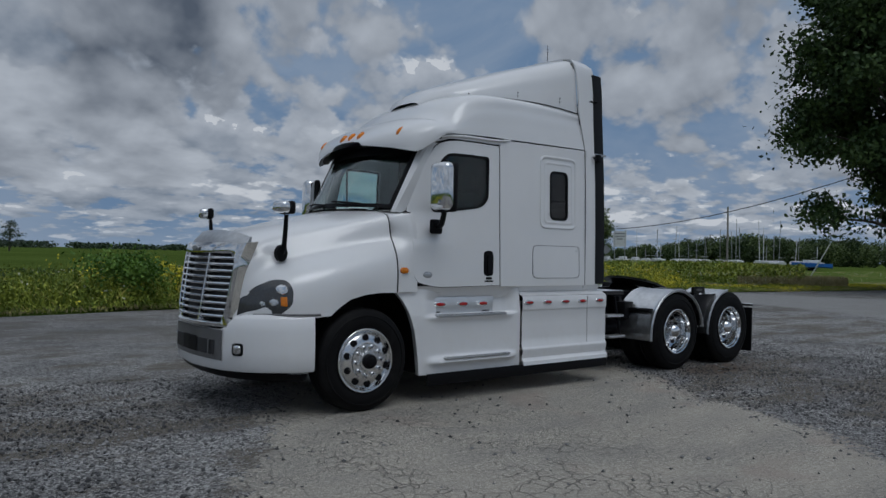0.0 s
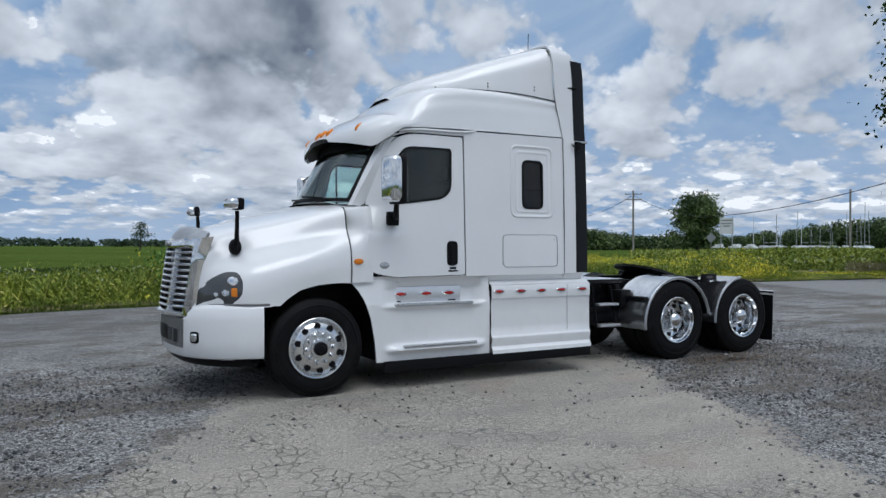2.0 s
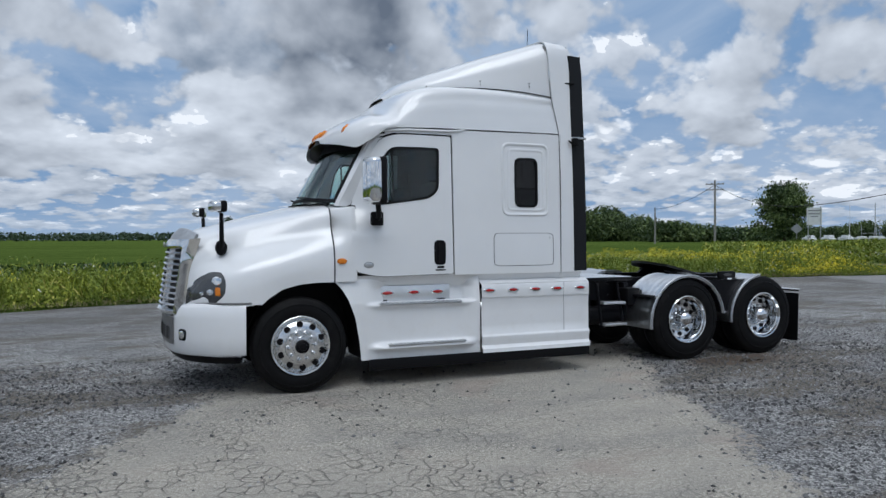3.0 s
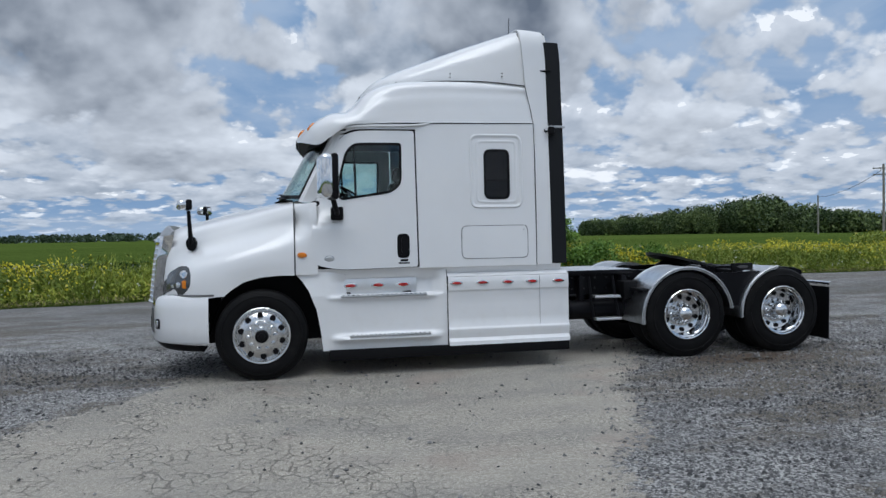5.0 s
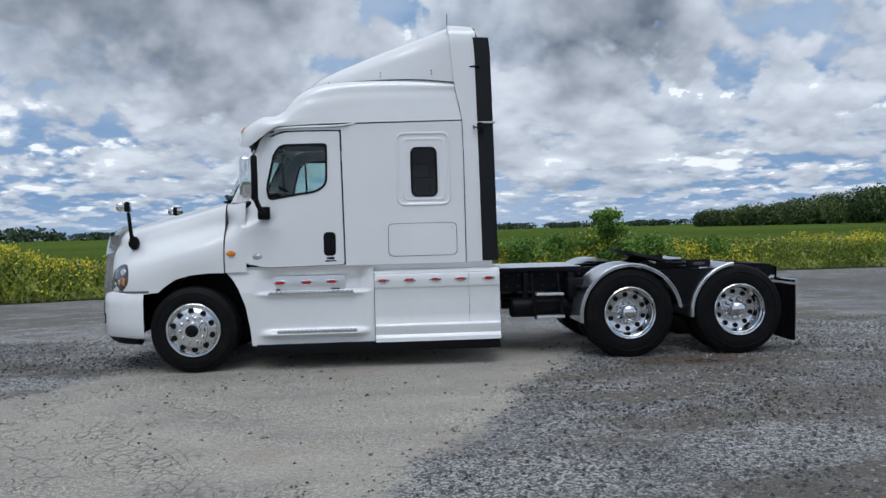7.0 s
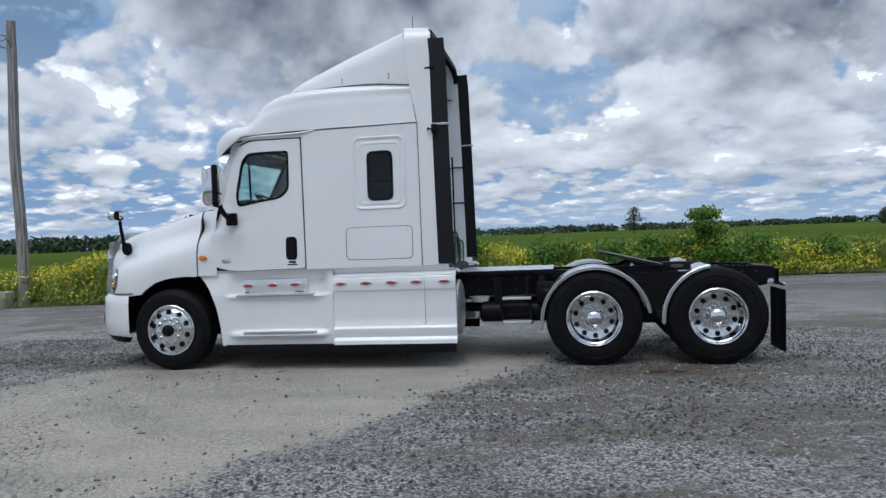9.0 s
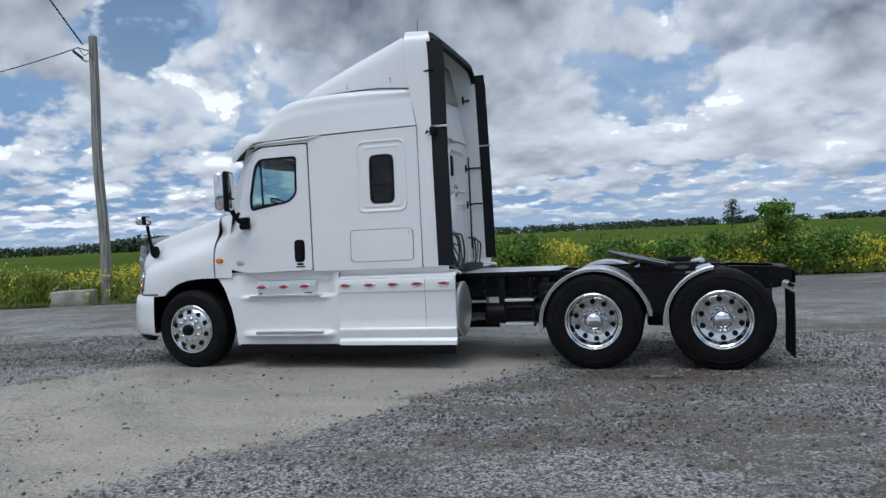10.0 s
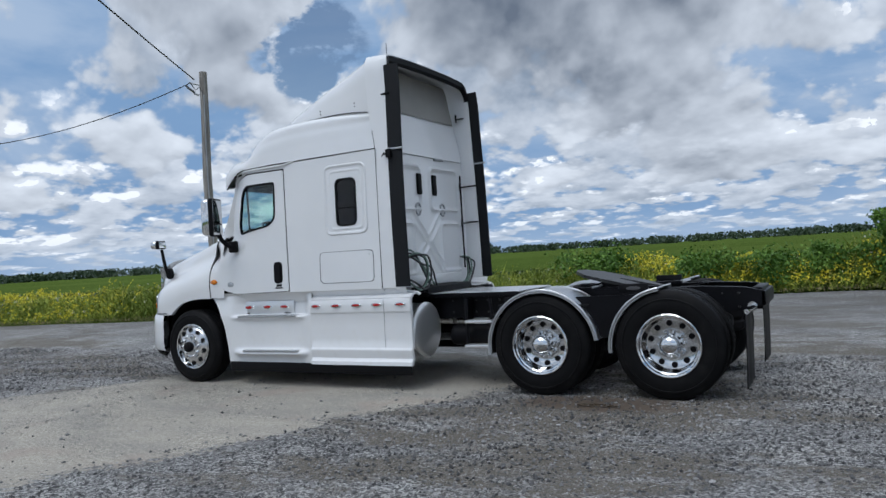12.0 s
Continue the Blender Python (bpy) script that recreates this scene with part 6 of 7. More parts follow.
def leaves(centres, size, aspect=0.5, up=0.0, spread=0.5):
    """Pointed leaves as four-cornered blades about the centres; up > 0 stands them upright."""
    c = np.asarray(centres, float)
    n = len(c)
    a = rng.normal(size=(n, 3))
    a[:, 2] = a[:, 2] * (1 - up) + up * 2.0
    a /= np.linalg.norm(a, axis=1)[:, None]
    b = np.cross(a, rng.normal(size=(n, 3)))
    b /= np.linalg.norm(b, axis=1)[:, None]
    s = (np.asarray(size) * (1 - spread / 2 + spread * rng.random(n)))[:, None]
    w = b * s * aspect * 0.5
    return np.stack([c - a * s * 0.5, c + w - a * s * 0.08, c + a * s * 0.5, c - w - a * s * 0.08], axis=1)


def add_stuff(name, quads, material, label, category):
    q = np.concatenate(quads)
    me = fast_mesh(name, q.reshape(-1, 3), len(q), material)
    return tagged(placed(name, me), label, category, kind="stuff")


# weeds along the verge
def verge_points(n, deep, x0=-45, x1=48):
    x = x0 + (x1 - x0) * rng.random(n)
    d = deep * rng.random(n) ** 1.2
    e = np.interp(x, EDGE_X, EDGE_Y)
    return x, e + 0.05 + d, d


def clump_h(x, y):
    return np.array([0.80 + 0.75 * max(0.0, noise.noise(Vector((a * 0.28, b * 0.4, 2.0)))) + 0.25 * noise.noise(Vector((a * 1.1, b * 1.1, 5.0))) for a, b in zip(x, y)])


def clear_of_block(x, y, *rest):
    """Leaves the ground about the pole's concrete block free."""
    ok = ~((np.abs(x + 10.75) < 1.35) & (y < 10.7))
    return [a[ok] for a in (x, y, *rest)]


greens, golds, pales = [], [], []
x, y, d = clear_of_block(*verge_points(120000, 4.2))
h = clump_h(x, y) * np.clip(0.25 + d * 1.1, 0, 1) * np.clip((29.5 - x) / 3, 0.14, 1.0)
z = h * rng.random(len(x)) ** 0.75
greens.append(leaves(np.stack([x, y, z + 0.03], 1), 0.095, 0.42, 0.3))
x2, y2, d2 = clear_of_block(*verge_points(26000, 4.0))
h2 = clump_h(x2, y2) * np.clip(0.3 + d2, 0, 1.15) * np.clip((29.5 - x2) / 3, 0.14, 1.0)
greens.append(leaves(np.stack([x2, y2, h2 * 0.5], 1), h2 * 0.95, 0.045, 0.85))
# a second stand of weeds behind the mown grass, towards the marina
def meadow_points(n, az0, az1, d0, d1):
    az = np.radians(az0 + (az1 - az0) * rng.random(n))
    d = d0 + (d1 - d0) * rng.random(n)
    return -3.6 + d * np.cos(az), -6.3 + d * np.sin(az), d


def meadow_h(x, y):
    return np.array([1.22 + 0.5 * noise.noise(Vector((a * 0.09, b * 0.09, 4.0))) + 0.25 * noise.noise(Vector((a * 0.4, b * 0.4, 6.0))) for a, b in zip(x, y)])


xm, ym, dm = meadow_points(34000, 26.2, 45.0, 52.0, 78.0)
hm = meadow_h(xm, ym) * np.clip((dm - 50.0) / 6.0, 0.2, 1.0)
greens.append(leaves(np.stack([xm, ym, hm * rng.random(len(xm)) ** 0.7], 1), 0.24, 0.45, 0.4))
add_stuff("verge_weeds", greens, "weed", "tall green weeds along the paving's edge", "weeds")
xf, yf, df = verge_points(34000, 4.2)
pick = np.array([noise.noise(Vector((a * 0.16, b * 0.25, 8.0))) for a, b in zip(xf, yf)]) > 0.16 + np.where((xf > -3) & (xf < 11), 0.20, 0.0) - np.where(xf < -4, 0.14, 0.0) - 0.40 * rng.random(len(xf)) ** 3
xf, yf, df = xf[pick], yf[pick], df[pick]
hf = clump_h(xf, yf) * np.clip(0.3 + df, 0, 1.1) * np.clip((29.5 - xf) / 3, 0.14, 1.0)
zf = hf * (0.72 + 0.36 * rng.random(len(xf)))
for k in range(3):
    off = rng.normal(size=(len(xf), 3)) * 0.045
    golds.append(leaves(np.stack([xf, yf, zf], 1) + off, 0.055, 0.9, 0.0))
add_stuff("yellow_wildflowers", golds, "flower", "yellow wildflowers among the weeds", "flowers")
xw, yw, dw = verge_points(900, 3.5)
hw = clump_h(xw, yw) * np.clip(0.3 + dw, 0, 1.1)
for k in range(2):
    pales.append(leaves(np.stack([xw, yw, hw * 0.95], 1) + rng.normal(size=(len(xw), 3)) * 0.03, 0.05, 0.9, 0.0))
add_stuff("white_wildflowers", pales, "umbel", "small white wildflowers among the weeds", "flowers")
xt, yt, _ = meadow_points(9000, 23.6, 30.5, 48.0, 62.0)
xd, yd, dd = verge_points(9000, 0.7)
add_stuff("dry_verge_grass", [leaves(np.stack([xd, yd - 0.15, 0.05 + 0.08 * rng.random(len(xd))], 1), 0.16, 0.07, 0.8), leaves(np.stack([xt, yt, 0.15 + 0.3 * rng.random(len(xt))], 1), 0.5, 0.06, 0.8)], "dry_grass", "short dry grass at the paving's edge", "grass")
# crop canopy nearest the verge
xc = -45 + 68 * rng.random(42000)
yc_ = np.interp(xc, EDGE_X, EDGE_Y) + 3.8 + 16 * rng.random(42000) ** 1.4
add_stuff("crop_leaves", [leaves(np.stack([xc, yc_, 0.30 + 0.16 * rng.random(len(xc))], 1), 0.26, 0.6, 0.1)], "crop", "low leafy crop plants", "crop")


# ---- trees ----
def build_limbs(base, height, lean_to, spread, count, seed, r0, crown_from=0.3):
    """A tapered trunk with limbs; returns the mesh and the limbs' ends."""
    rs = random.Random(seed)
    bm = bmesh.new()
    b = Vector(base)
    top = b + Vector((lean_to[0], lean_to[1], height))
    trunk = arc_line([b, b.lerp(top, 0.35) + Vector((rs.uniform(-1, 1), rs.uniform(-1, 1), 0)) * spread * 0.05, b.lerp(top, 0.7) + Vector((rs.uniform(-1, 1), rs.uniform(-1, 1), 0)) * spread * 0.07, top], 12)
    tube(trunk, r0, 8, bm, r0 * 0.18)
    ends = [trunk[-1], trunk[-2]]
    for k in range(count):
        f = crown_from + (0.95 - crown_from) * (k + 0.5) / count
        p = trunk[min(len(trunk) - 1, int(f * (len(trunk) - 1)))]
        a = k * 2.4 + rs.uniform(-0.5, 0.5)
        prof = math.sin(math.pi * min(1.0, 0.18 + 0.82 * (f - crown_from) / (1 - crown_from)) ** 0.8)
        ln = spread * (0.45 + 0.6 * prof) * rs.uniform(0.75, 1.1)
        e = p + Vector((math.cos(a) * ln, math.sin(a) * ln, ln * rs.uniform(0.15, 0.75)))
        mid = p.lerp(e, 0.5) + Vector((0, 0, ln * 0.08))
        line = arc_line([p, mid, e], 8)
        tube(line, r0 * 0.34 * (1.15 - f), 6, bm, r0 * 0.06)
        ends.append(e)
        for q in range(3):
            s = line[2 + 2 * q] if 2 + 2 * q < len(line) else line[-1]
            t = s + Vector((rs.uniform(-1, 1), rs.uniform(-1, 1), rs.uniform(-0.1, 0.9))).normalized() * ln * rs.uniform(0.25, 0.5)
            tube([s, t], r0 * 0.10, 5, bm, r0 * 0.03)
            ends.append(t)
    return bm, ends


def tree(name, base, height, lean_to, spread, limbs, seed, r0, per_end, puff, leaf, material, label, category="tree", group="", crown_from=0.3, crown_name="crown"):
    ob = root(name, base, label, category, group)
    bm, ends = build_limbs(base, height, lean_to, spread, limbs, seed, r0, crown_from)
    part("trunk", bm, "bark", ob)
    cs = []
    for e in ends:
        m = int(per_end * (0.6 + 0.8 * rng.random()))
        s = puff * (0.7 + 0.6 * rng.random())
        cs.append(np.array(e) + rng.normal(size=(m, 3)) * np.array([s, s, s * 0.62]))
    c = np.concatenate(cs)
    q = leaves(c, leaf, 0.62)
    placed(crown_name, fast_mesh("crown", q.reshape(-1, 3), len(q), material), ob)
    return ob


tree("cottonwood_tree", (39.3, 8.8, 0.0), 18.0, (-0.4, 0.9), 5.6, 58, 3, 0.42, 520, 0.66, 0.27, "tree_leaf", "tall dark green cottonwood beside the grass", crown_from=0.22)
tree("cottonwood_tree", (47.0, 4.8, 0.0), 15.0, (0, 0), 5.5, 20, 8, 0.36, 240, 0.8, 0.28, "tree_leaf", "dark green tree behind the tall cottonwood", crown_from=0.1)
tree("round_tree", (87.6, 72.6, 0.0), 8.0, (0, 0), 3.1, 16, 21, 0.22, 260, 0.72, 0.36, "mid_leaf", "round green tree by the road sign", crown_from=0.16)
tree("sapling", (8.75, 14.9, 0.0), 2.0, (0.15, 0.05), 0.55, 11, 5, 0.03, 85, 0.13, 0.11, "leaf", "leafy green sapling in the weeds", crown_from=0.12)
tree("shrub", (1.5, 13.9, 0.0), 1.05, (0.0, 0.1), 0.9, 9, 16, 0.03, 120, 0.22, 0.10, "leaf", "low green shrub in the weeds", category="shrub", crown_from=0.1)
for sx, sy, sh, sp, sd in ((4.2, 14.3, 0.9, 0.7, 17), (6.0, 14.9, 0.7, 0.8, 18), (7.3, 15.2, 1.0, 0.6, 19), (10.4, 15.3, 0.9, 0.7, 20), (9.5, 14.8, 0.8, 0.6, 22), (12.6, 15.6, 0.7, 0.7, 23)):
    tree("shrub", (sx, sy, 0.0), sh, (0.05, 0.1), sp, 9, sd, 0.03, 105, 0.19, 0.10, "leaf", "leafy green shrub among the verge weeds", category="shrub", group="shrubs on the verge", crown_from=0.1)
tree("bare_tree", (21.3, 177.0, 0.0), 6.3, (0.2, 0), 1.7, 12, 9, 0.2, 22, 0.5, 0.35, "far_leaf", "thin half-bare tree in the far field", crown_from=0.2)


def far_trees(name, az0, az1, dist, profile, n, seed, material, leaf, per, label, cx=2.0, cy=-8.0):
    """A wood far off: many crowns of leaf clumps side by side."""
    rs = np.random.default_rng(seed)
    az = az0 + (az1 - az0) * rs.random(n)
    d = dist * (1 + 0.10 * rs.random(n))
    top = np.interp(az, [p[0] for p in profile], [p[1] for p in profile]) * (0.66 + 0.44 * rs.random(n))
    cs, ss = [], []
    for a, dd, el_ in zip(np.radians(az), d, top):
        hgt = 1.5 + dd * math.tan(radians(el_))
        w = max(2.2, hgt * (0.42 if dist < 500 else 1.3))
        m = per
        u = rs.normal(size=(m, 3))
        u /= np.linalg.norm(u, axis=1)[:, None]
        r = rs.random((m, 1)) ** 0.35
        p = u * r * np.array([w, w, hgt * 0.5])
        p[:, 2] += hgt * 0.5
        p[:, :2] += np.array([cx + dd * math.cos(a), cy + dd * math.sin(a)])
        p += rs.normal(size=(m, 3)) * 0.3
        p[:, 2] = np.maximum(p[:, 2], 0.1)
        cs.append(p)
        ss.append(np.full(m, leaf * max(1.0, hgt / 8)))
    return add_stuff(name, [leaves(np.concatenate(cs), np.concatenate(ss), 0.75, 0.0)], material, label, "woods")


far_trees("mid_woods", 50.5, 68.0, 240, [(50, 1.1), (52, 1.6), (54, 2.1), (55, 2.35), (56, 2.25), (58, 1.9), (60, 1.65), (62, 1.4), (64, 1.25), (66, 1.05), (68, 0.8)], 150, 4, "mid_leaf", 0.55, 700, "dark green wood behind the field")
far_trees("near_hedge", 42.5, 52, 200, [(42, 0.5), (46, 0.85), (50, 1.2), (52, 1.5)], 60, 14, "mid_leaf", 0.7, 300, "green hedge beyond the field")
far_trees("marina_woods", 19, 42, 310, [(19, 1.6), (26, 1.7), (31, 1.85), (36, 1.4), (39, 0.8), (42, 0.6)], 200, 5, "mid_leaf", 0.62, 620, "green wood behind the marina")
far_trees("far_treeline", 66, 168, 780, [(66, 0.35), (75, 0.32), (87, 0.48), (97, 0.52), (106, 0.48), (114.5, 0.5), (115.5, 0.85), (129, 1.0), (133, 0.6), (140, 0.55), (168, 0.45)], 520, 6, "far_leaf", 2.6, 60, "low tree line on the horizon")
far_trees("far_treeline", 168, 380, 700, [(168, 0.4), (380, 0.5)], 260, 7, "far_leaf", 3.2, 36, "low tree line on the horizon")

# ---- poles, wires and signs ----
def utility_pole(at, h, r, label, arm=None, bars=1):
    ob = root("utility_pole", at, label, "utility pole", "poles by the road")
    x, y, z = at
    part("shaft", tube([(x, y, z - 0.3), (x + 0.02, y, z + h * 0.5), (x, y, z + h)], r, 12, None, r * 0.72), "pole", ob)
    if arm:
        ax, ay = arm
        for k in range(bars):
            zz = z + h - 0.5 - 0.8 * k
            part("crossarm", tube([(x - ax, y - ay, zz), (x + ax, y + ay, zz)], 0.07, 6), "pole", ob)
            for s in (-0.9, -0.35, 0.35, 0.9):
                part("insulator", lathe([(0, 0.03), (0.05, 0.05), (0.10, 0.045), (0.13, 0.02)], (x + ax * s, y + ay * s, zz + 0.06), "z", 8), "badge", ob)
    return ob


utility_pole((74.0, 72.3, 0), 9.5, 0.17, "weathered wooden utility pole with crossarms", (0.9, -0.8), 2)
utility_pole((99.6, 116.3, 0), 7.8, 0.17, "distant wooden utility pole")
utility_pole((99.0, 55.5, 0), 9.6, 0.17, "wooden utility pole near the marina")
utility_pole((44.0, -5.0, 0), 14.0, 0.17, "tall wooden utility pole beside the lot")


def wire(pts, sag, r, label):
    line = []
    for a, b in zip(pts, pts[1:]):
        a, b = Vector(a), Vector(b)
        for k in range(16):
            t = k / 16
            line.append(a.lerp(b, t) - Vector((0, 0, sag * 4 * t * (1 - t))))
    line.append(Vector(pts[-1]))
    return tagged(part("overhead_wire", tube(line, r, 5), "wire"), label, "cable")


wire([(65.4, 51.4, 4.9), (44.0, -5.0, 13.66)], 2.4, 0.035, "black overhead cable between utility poles")
wire([(99.6, 116.3, 7.5), (74.0, 72.3, 8.9), (65.4, 51.4, 4.9)], 0.8, 0.03, "black overhead cable between utility poles")

LP = (-10.84, 10.94)
lamp_pole = root("lamp_pole", (LP[0], LP[1], 0.0), "grey weathered wooden pole with a flood lamp", "pole")
part("shaft", tube(arc_line([(LP[0] + 0.04, LP[1], -0.2), (LP[0] + 0.05, LP[1], 2.0), (LP[0] - 0.05, LP[1], 4.4), (LP[0] + 0.0, LP[1], 6.4), (LP[0] + 0.02, LP[1], 8.2)], 24), 0.165, 16, None, 0.125), "pole", lamp_pole)
part("conduit", tube(arc_line([(LP[0] + 0.12, LP[1] - 0.16, 1.0), (LP[0] + 0.19, LP[1] - 0.13, 1.1), (LP[0] + 0.19, LP[1] - 0.13, 2.5), (LP[0] + 0.10, LP[1] - 0.13, 4.6), (LP[0] + 0.13, LP[1] - 0.12, 7.4)], 30), 0.022, 7), "steel", lamp_pole)
arm = part("lamp_bracket", tube([(LP[0] - 0.10, LP[1] - 0.10, 7.42), (LP[0] - 0.22, LP[1] - 0.22, 7.47)], 0.03, 8), "steel", lamp_pole)
fl_b = box(-0.36, 0.0, -0.11, 0.11, -0.035, 0.035, 0.02)
bmesh.ops.transform(fl_b, matrix=Matrix.Translation((LP[0] - 0.20, LP[1] - 0.20, 7.50)) @ Matrix.Rotation(radians(40), 4, "Z") @ Matrix.Rotation(radians(40), 4, "Y"), verts=fl_b.verts[:])
part("flood_lamp", fl_b, "lens_dark", arm, "dark flood lamp head")
part("wire_bracket", tube([(LP[0] - 0.05, LP[1] - 0.1, 7.75), (LP[0] - 0.35, LP[1] - 0.3, 7.85)], 0.02, 6), "steel", lamp_pole)
part("lamp_cable", tube(arc_line([(LP[0] - 0.3, LP[1] - 0.28, 7.86), (LP[0] - 0.16, LP[1] - 0.2, 7.6), (LP[0], LP[1] - 0.16, 7.66), (LP[0] + 0.12, LP[1] - 0.1, 7.3)], 14), 0.012, 5), "wire", lamp_pole)
wire([(LP[0] - 0.2, LP[1] - 0.2, 7.95), (7.3, -16.1, 6.9)], 0.15, 0.021, "black cable rising from the lamp pole")
wire([(LP[0] - 0.35, LP[1] - 0.3, 7.82), (-22.0, 9.5, 6.9), (-40, 9, 7.5)], 0.35, 0.016, "black cable from the lamp pole across the field")
block = box(-0.72, 0.38, -0.40, 0.40, 0.0, 0.45, 0.05)
bmesh.ops.transform(block, matrix=Matrix.Translation((-10.95, 10.0, -0.03)) @ Matrix.Rotation(radians(24), 4, "Z"), verts=block.verts[:])
for v in block.verts:
    v.co += Vector(noise.noise_vector(v.co * 3.0)) * 0.03
tagged(part("concrete_block", block, "concrete"), "stained old concrete block at the pole's foot", "block")

sign = root("road_sign", (67.2, 50.4, 0), "white roadside sign on two posts", "sign")
sx, sy = 67.2, 50.4
tv = Vector((-math.sin(radians(40)), math.cos(radians(40)), 0))
for s in (-0.6, 0.6):
    part("post", tube([(sx + tv.x * s, sy + tv.y * s, 0), (sx + tv.x * s, sy + tv.y * s, 4.9)], 0.05, 8), "steel", sign)


def board(c, half_w, z0, z1, th=0.04):
    nv = Vector((-math.cos(radians(40)), -math.sin(radians(40)), 0))
    b = bmesh.new()
    rows = []
    for o in (0, th):
        rows.append([c + tv * -half_w + nv * o + Vector((0, 0, z0)), c + tv * half_w + nv * o + Vector((0, 0, z0)), c + tv * half_w + nv * o + Vector((0, 0, z1)), c + tv * -half_w + nv * o + Vector((0, 0, z1))])
    return loft(rows, closed=True, caps=True, bm=b)


face = part("board", board(Vector((sx, sy, 0)), 0.75, 2.9, 4.75), "white_plain", sign)
for k, (w, z) in enumerate(((0.6, 4.4), (0.55, 4.05), (0.35, 3.75))):
    part("bar", board(Vector((sx, sy, 0)) - Vector((math.cos(radians(40)), math.sin(radians(40)), 0)) * 0.045, w, z, z + 0.14, 0.01), "badge", face)
dia = root("diamond_sign", (62.3, 48.4, 0), "pale diamond-shaped road sign on a post", "sign")
part("post", tube([(62.3, 48.4, 0), (62.3, 48.4, 3.0)], 0.04, 8), "steel", dia)
db = bmesh.new()
dn = Vector((-math.cos(radians(41)), -math.sin(radians(41)), 0))
dt = Vector((-dn.y, dn.x, 0))
dc = Vector((62.3, 48.4, 2.45)) + dn * 0.05
loft([[dc + dt * 0.55 + dn * o, dc + Vector((0, 0, 0.55)) + dn * o, dc - dt * 0.55 + dn * o, dc - Vector((0, 0, 0.55)) + dn * o] for o in (0, 0.02)], closed=True, caps=True, bm=db)
part("plate", db, "badge", dia)
guard = tagged(part("guy_guard", tube([(68.7, 28.6, 0.0), (68.2, 26.5, 3.3)], 0.055, 8), "white_plain"), "pale plastic guard on a leaning guy wire", "guy guard")

# ---- marina ----
rs = random.Random(31)
def boat(at, ln, turn, mast, hull_m="white_plain"):
    ob = root("sailboat" if mast else "motorboat", (at[0], at[1], 0), "white sailboat with a bare mast, laid up in the marina" if mast else "white motorboat with a low cabin, laid up ashore", "boat", "boats in the marina")
    m = Matrix.Translation((at[0], at[1], 0)) @ Matrix.Rotation(turn, 4, "Z")
    rows = []
    for k in range(9):
        t = k / 8
        w = ln * 0.15 * (math.sin(math.pi * min(1.0, 0.25 + 0.75 * (1 - t))) ** 0.6 if t < 1 else 0.02)
        x = -ln / 2 + ln * t
        rows.append([(x, -w, 1.25 + 0.25 * t), (x, -w * 0.85, 0.7), (x, 0, 0.45 + 0.3 * t), (x, w * 0.85, 0.7), (x, w, 1.25 + 0.25 * t)])
    hb = loft(rows, closed=True, caps=True)
    bmesh.ops.transform(hb, matrix=m, verts=hb.verts[:])
    part("hull", hb, hull_m, ob)
    cb = box(-ln * 0.18, ln * 0.2, -ln * 0.09, ln * 0.09, 1.3, 1.7 if mast else 1.9, 0.12)
    bmesh.ops.transform(cb, matrix=m, verts=cb.verts[:])
    part("cabin", cb, "white_plain", ob)
    kb = box(-ln * 0.1, ln * 0.1, -0.12, 0.12, 0.0, 0.6, 0.03)
    bmesh.ops.transform(kb, matrix=m, verts=kb.verts[:])
    part("keel", kb, "black", ob)
    if mast:
        c = m @ Vector((ln * 0.08, 0, 1.5))
        part("mast", tube([c, c + Vector((rs.uniform(-0.12, 0.12) * mast * 0.4, rs.uniform(-0.1, 0.1) * mast * 0.4, mast))], 0.07, 6), rs.choice(("white_plain", "steel", "steel", "badge")), ob)
        part("boom", tube([c + Vector((0, 0, 1.0)), m @ Vector((-ln * 0.4, 0, 2.5))], 0.06, 5), "steel", ob)
        sp = c + Vector((0, 0, mast * 0.6))
        part("spreader", tube([sp - (m.to_3x3() @ Vector((0, 0.6, 0))), sp + (m.to_3x3() @ Vector((0, 0.6, 0)))], 0.04, 5), "steel", ob)
    return ob


for k in range(24):
    az = radians(25.6 + 11.6 * (k + rs.uniform(-0.9, 0.9)) / 23)
    d = rs.uniform(185, 235)
    boat((-3.8 + d * math.cos(az), -6 + d * math.sin(az)), rs.uniform(6.5, 9.0), az + rs.choice((0.0, math.pi)) + rs.uniform(-0.45, 0.45), rs.choice((3.5, 5.0, 6.5, 8.0, 9.5)) + rs.uniform(-0.7, 0.7))
for az, d in ((38.2, 150), (39.4, 158), (37.3, 170)):
    boat((-3.8 + d * math.cos(radians(az)), -6 + d * math.sin(radians(az))), 5.6, radians(az) + 0.4, 0)
tarp = boat((-3.8 + 150 * math.cos(radians(25.4)), -6 + 150 * math.sin(radians(25.4))), 7.0, 2.3, 0, "blue")
tagged(tarp, "boat under a bright blue tarpaulin in the marina")

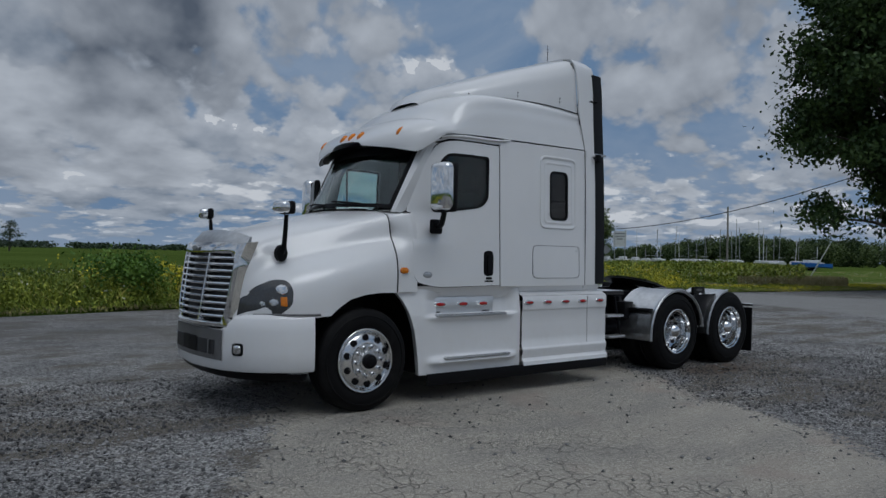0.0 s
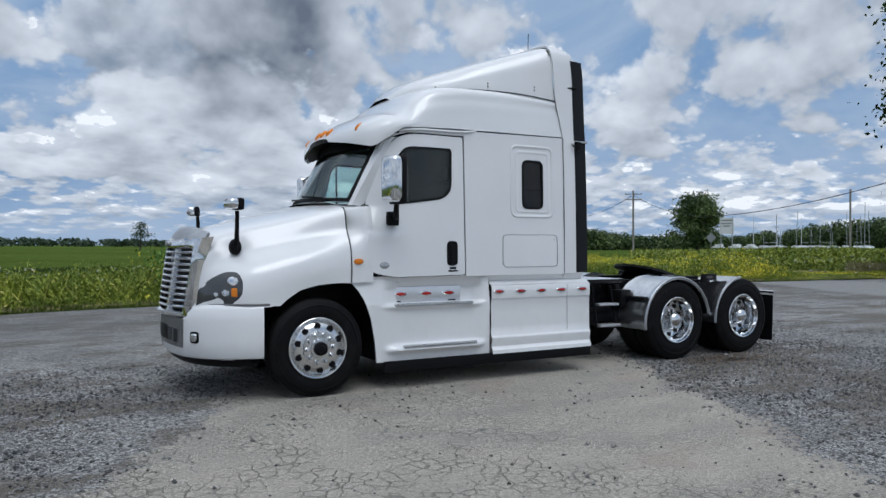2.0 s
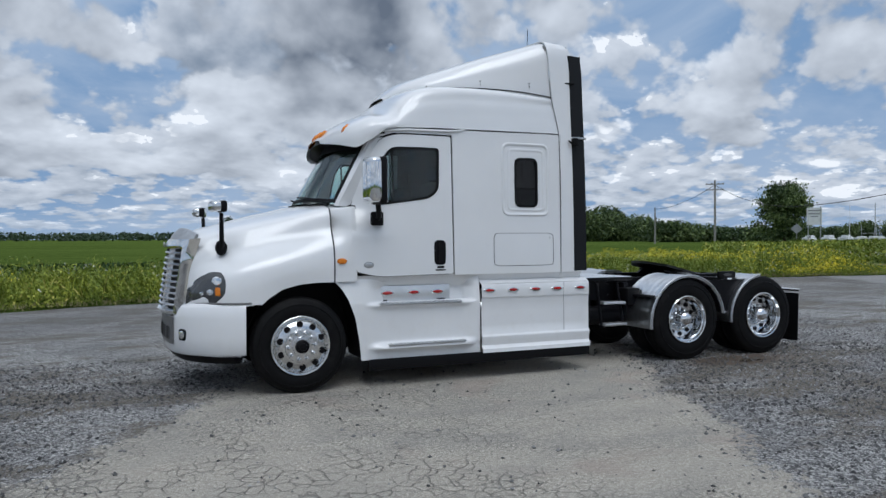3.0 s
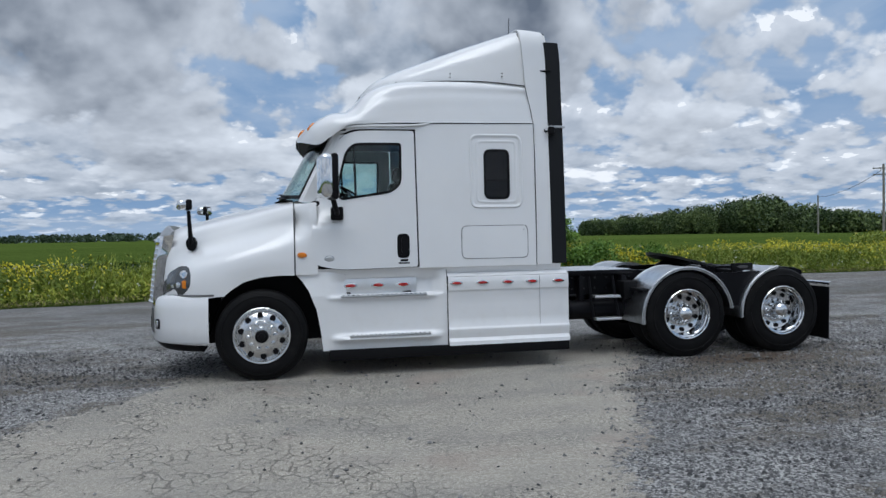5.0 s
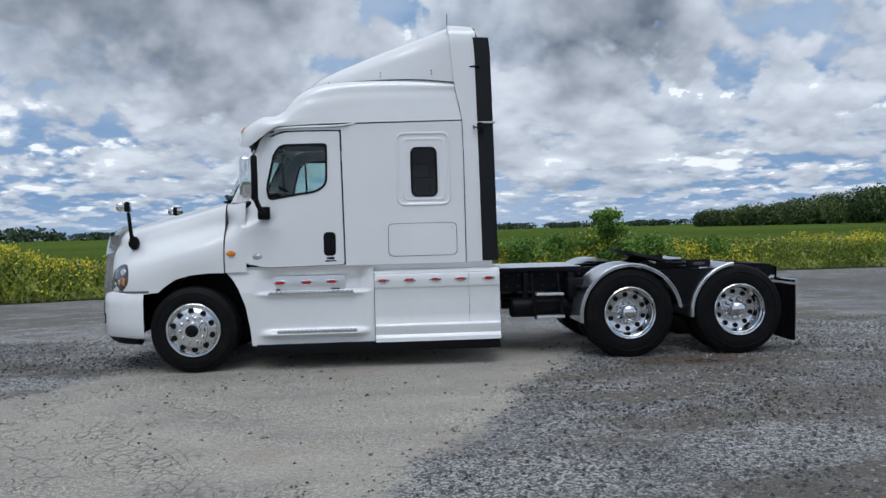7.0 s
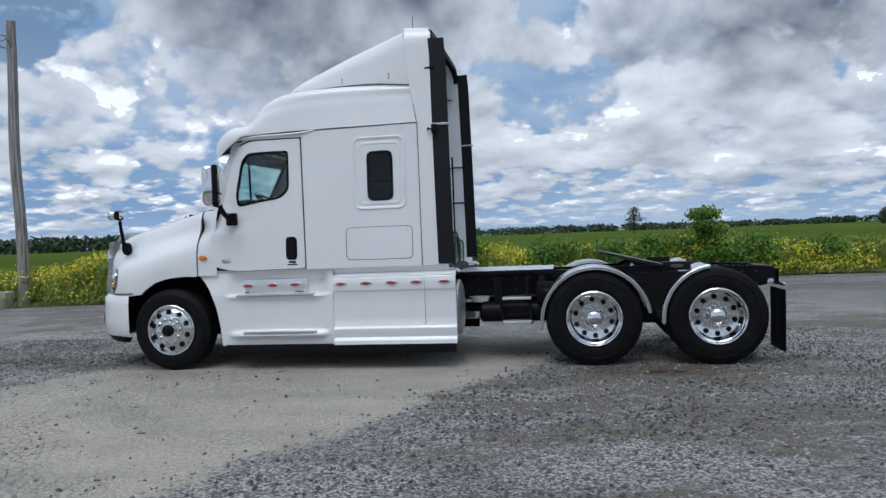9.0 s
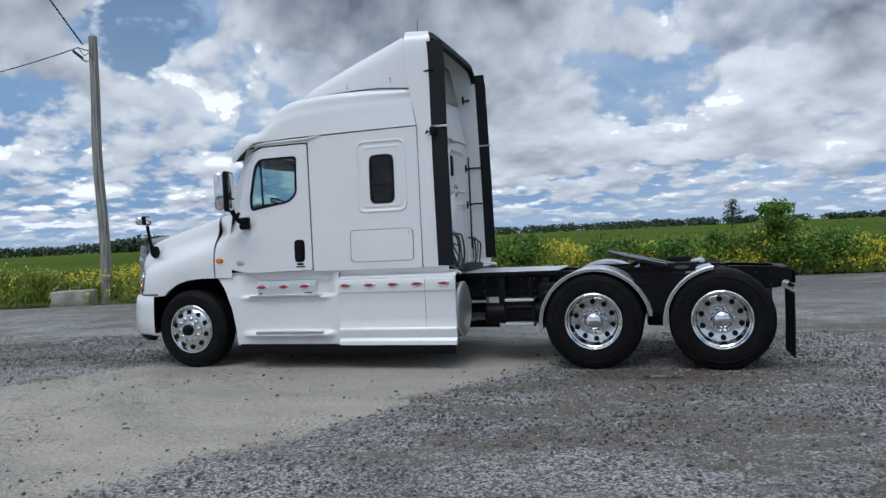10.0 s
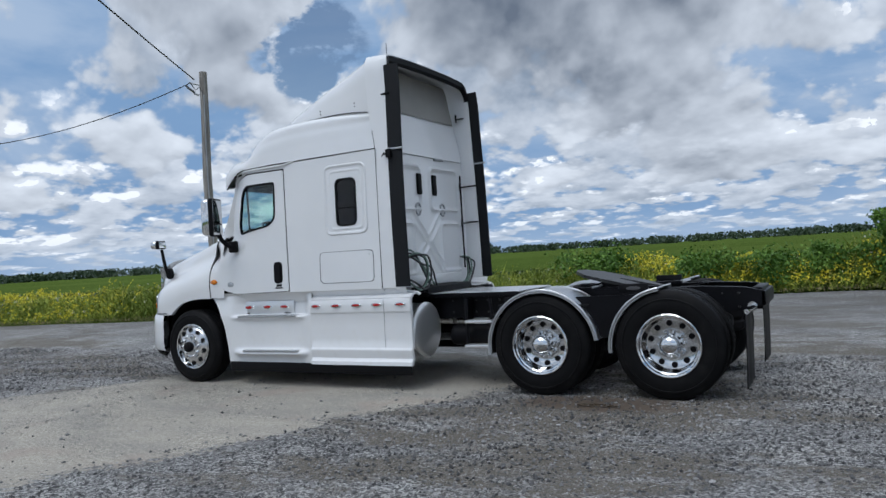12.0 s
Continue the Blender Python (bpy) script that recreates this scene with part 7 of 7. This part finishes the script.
# ---- loose stone chips ----
n = 60000
px = rng.uniform(-9, 11, n * 3)
py = rng.uniform(-7.0, 3.0, n * 3)
loose = (px > 4.4 + 0.5 * py + rng.normal(size=n * 3) * 0.35) | (px < -1.05 + 0.62 * py + rng.normal(size=n * 3) * 0.3) | (rng.random(n * 3) < 0.035)
px, py = px[loose][:n], py[loose][:n]
s = 0.0055 + 0.0165 * rng.random(len(px)) ** 2.4
oct_v = np.array([(1, 0, 0), (0, 1, 0), (-1, 0, 0), (0, -1, 0), (0, 0, 0.7), (0, 0, -0.7)], float)
tri = np.array([(0, 1, 4), (1, 2, 4), (2, 3, 4), (3, 0, 4), (1, 0, 5), (2, 1, 5), (3, 2, 5), (0, 3, 5)])
ang = rng.random(len(px)) * 6.28
v = oct_v[None] * (0.6 + 0.8 * rng.random((len(px), 6, 1))) * s[:, None, None]
vx = v[..., 0] * np.cos(ang)[:, None] - v[..., 1] * np.sin(ang)[:, None]
vy = v[..., 0] * np.sin(ang)[:, None] + v[..., 1] * np.cos(ang)[:, None]
v = np.stack([vx + px[:, None], vy + py[:, None], v[..., 2] + s[:, None] * 0.35], -1)
chips = bpy.data.meshes.new("stone_chips")
chips.from_pydata(v.reshape(-1, 3).tolist(), [], (tri[None] + 6 * np.arange(len(px))[:, None, None]).reshape(-1, 3).tolist())
chips.materials.append(M["stone"])
tagged(placed("stone_chips", chips), "loose grey stone chips scattered over the asphalt", "gravel", kind="stuff")

# ---- puddle by the tandem ----
pb = bmesh.new()
prs = random.Random(2)
ring_pts = []
for k in range(28):
    a = 2 * math.pi * k / 28
    r = 1 + 0.35 * noise.noise(Vector((math.cos(a) * 1.6, math.sin(a) * 1.6, 4.0)))
    ring_pts.append((5.74 + 0.20 * r * math.cos(a), -0.33 + 0.075 * r * math.sin(a), 0.006))
pb.faces.new([pb.verts.new(p) for p in ring_pts])


def make_water():
    n = Nodes("muddy_water")
    return n.done(n.mix(n.noise(6.0, 3), (0.07, 0.055, 0.04), (0.10, 0.08, 0.06)), 0.03, 0.0, n.bump(n.noise(14.0, 2), 0.02, 0.004), Specular_IOR_Level=0.6)


M["water"] = make_water()
tagged(part("puddle", pb, "water"), "shallow muddy rain puddle on the asphalt", "puddle", kind="structure")
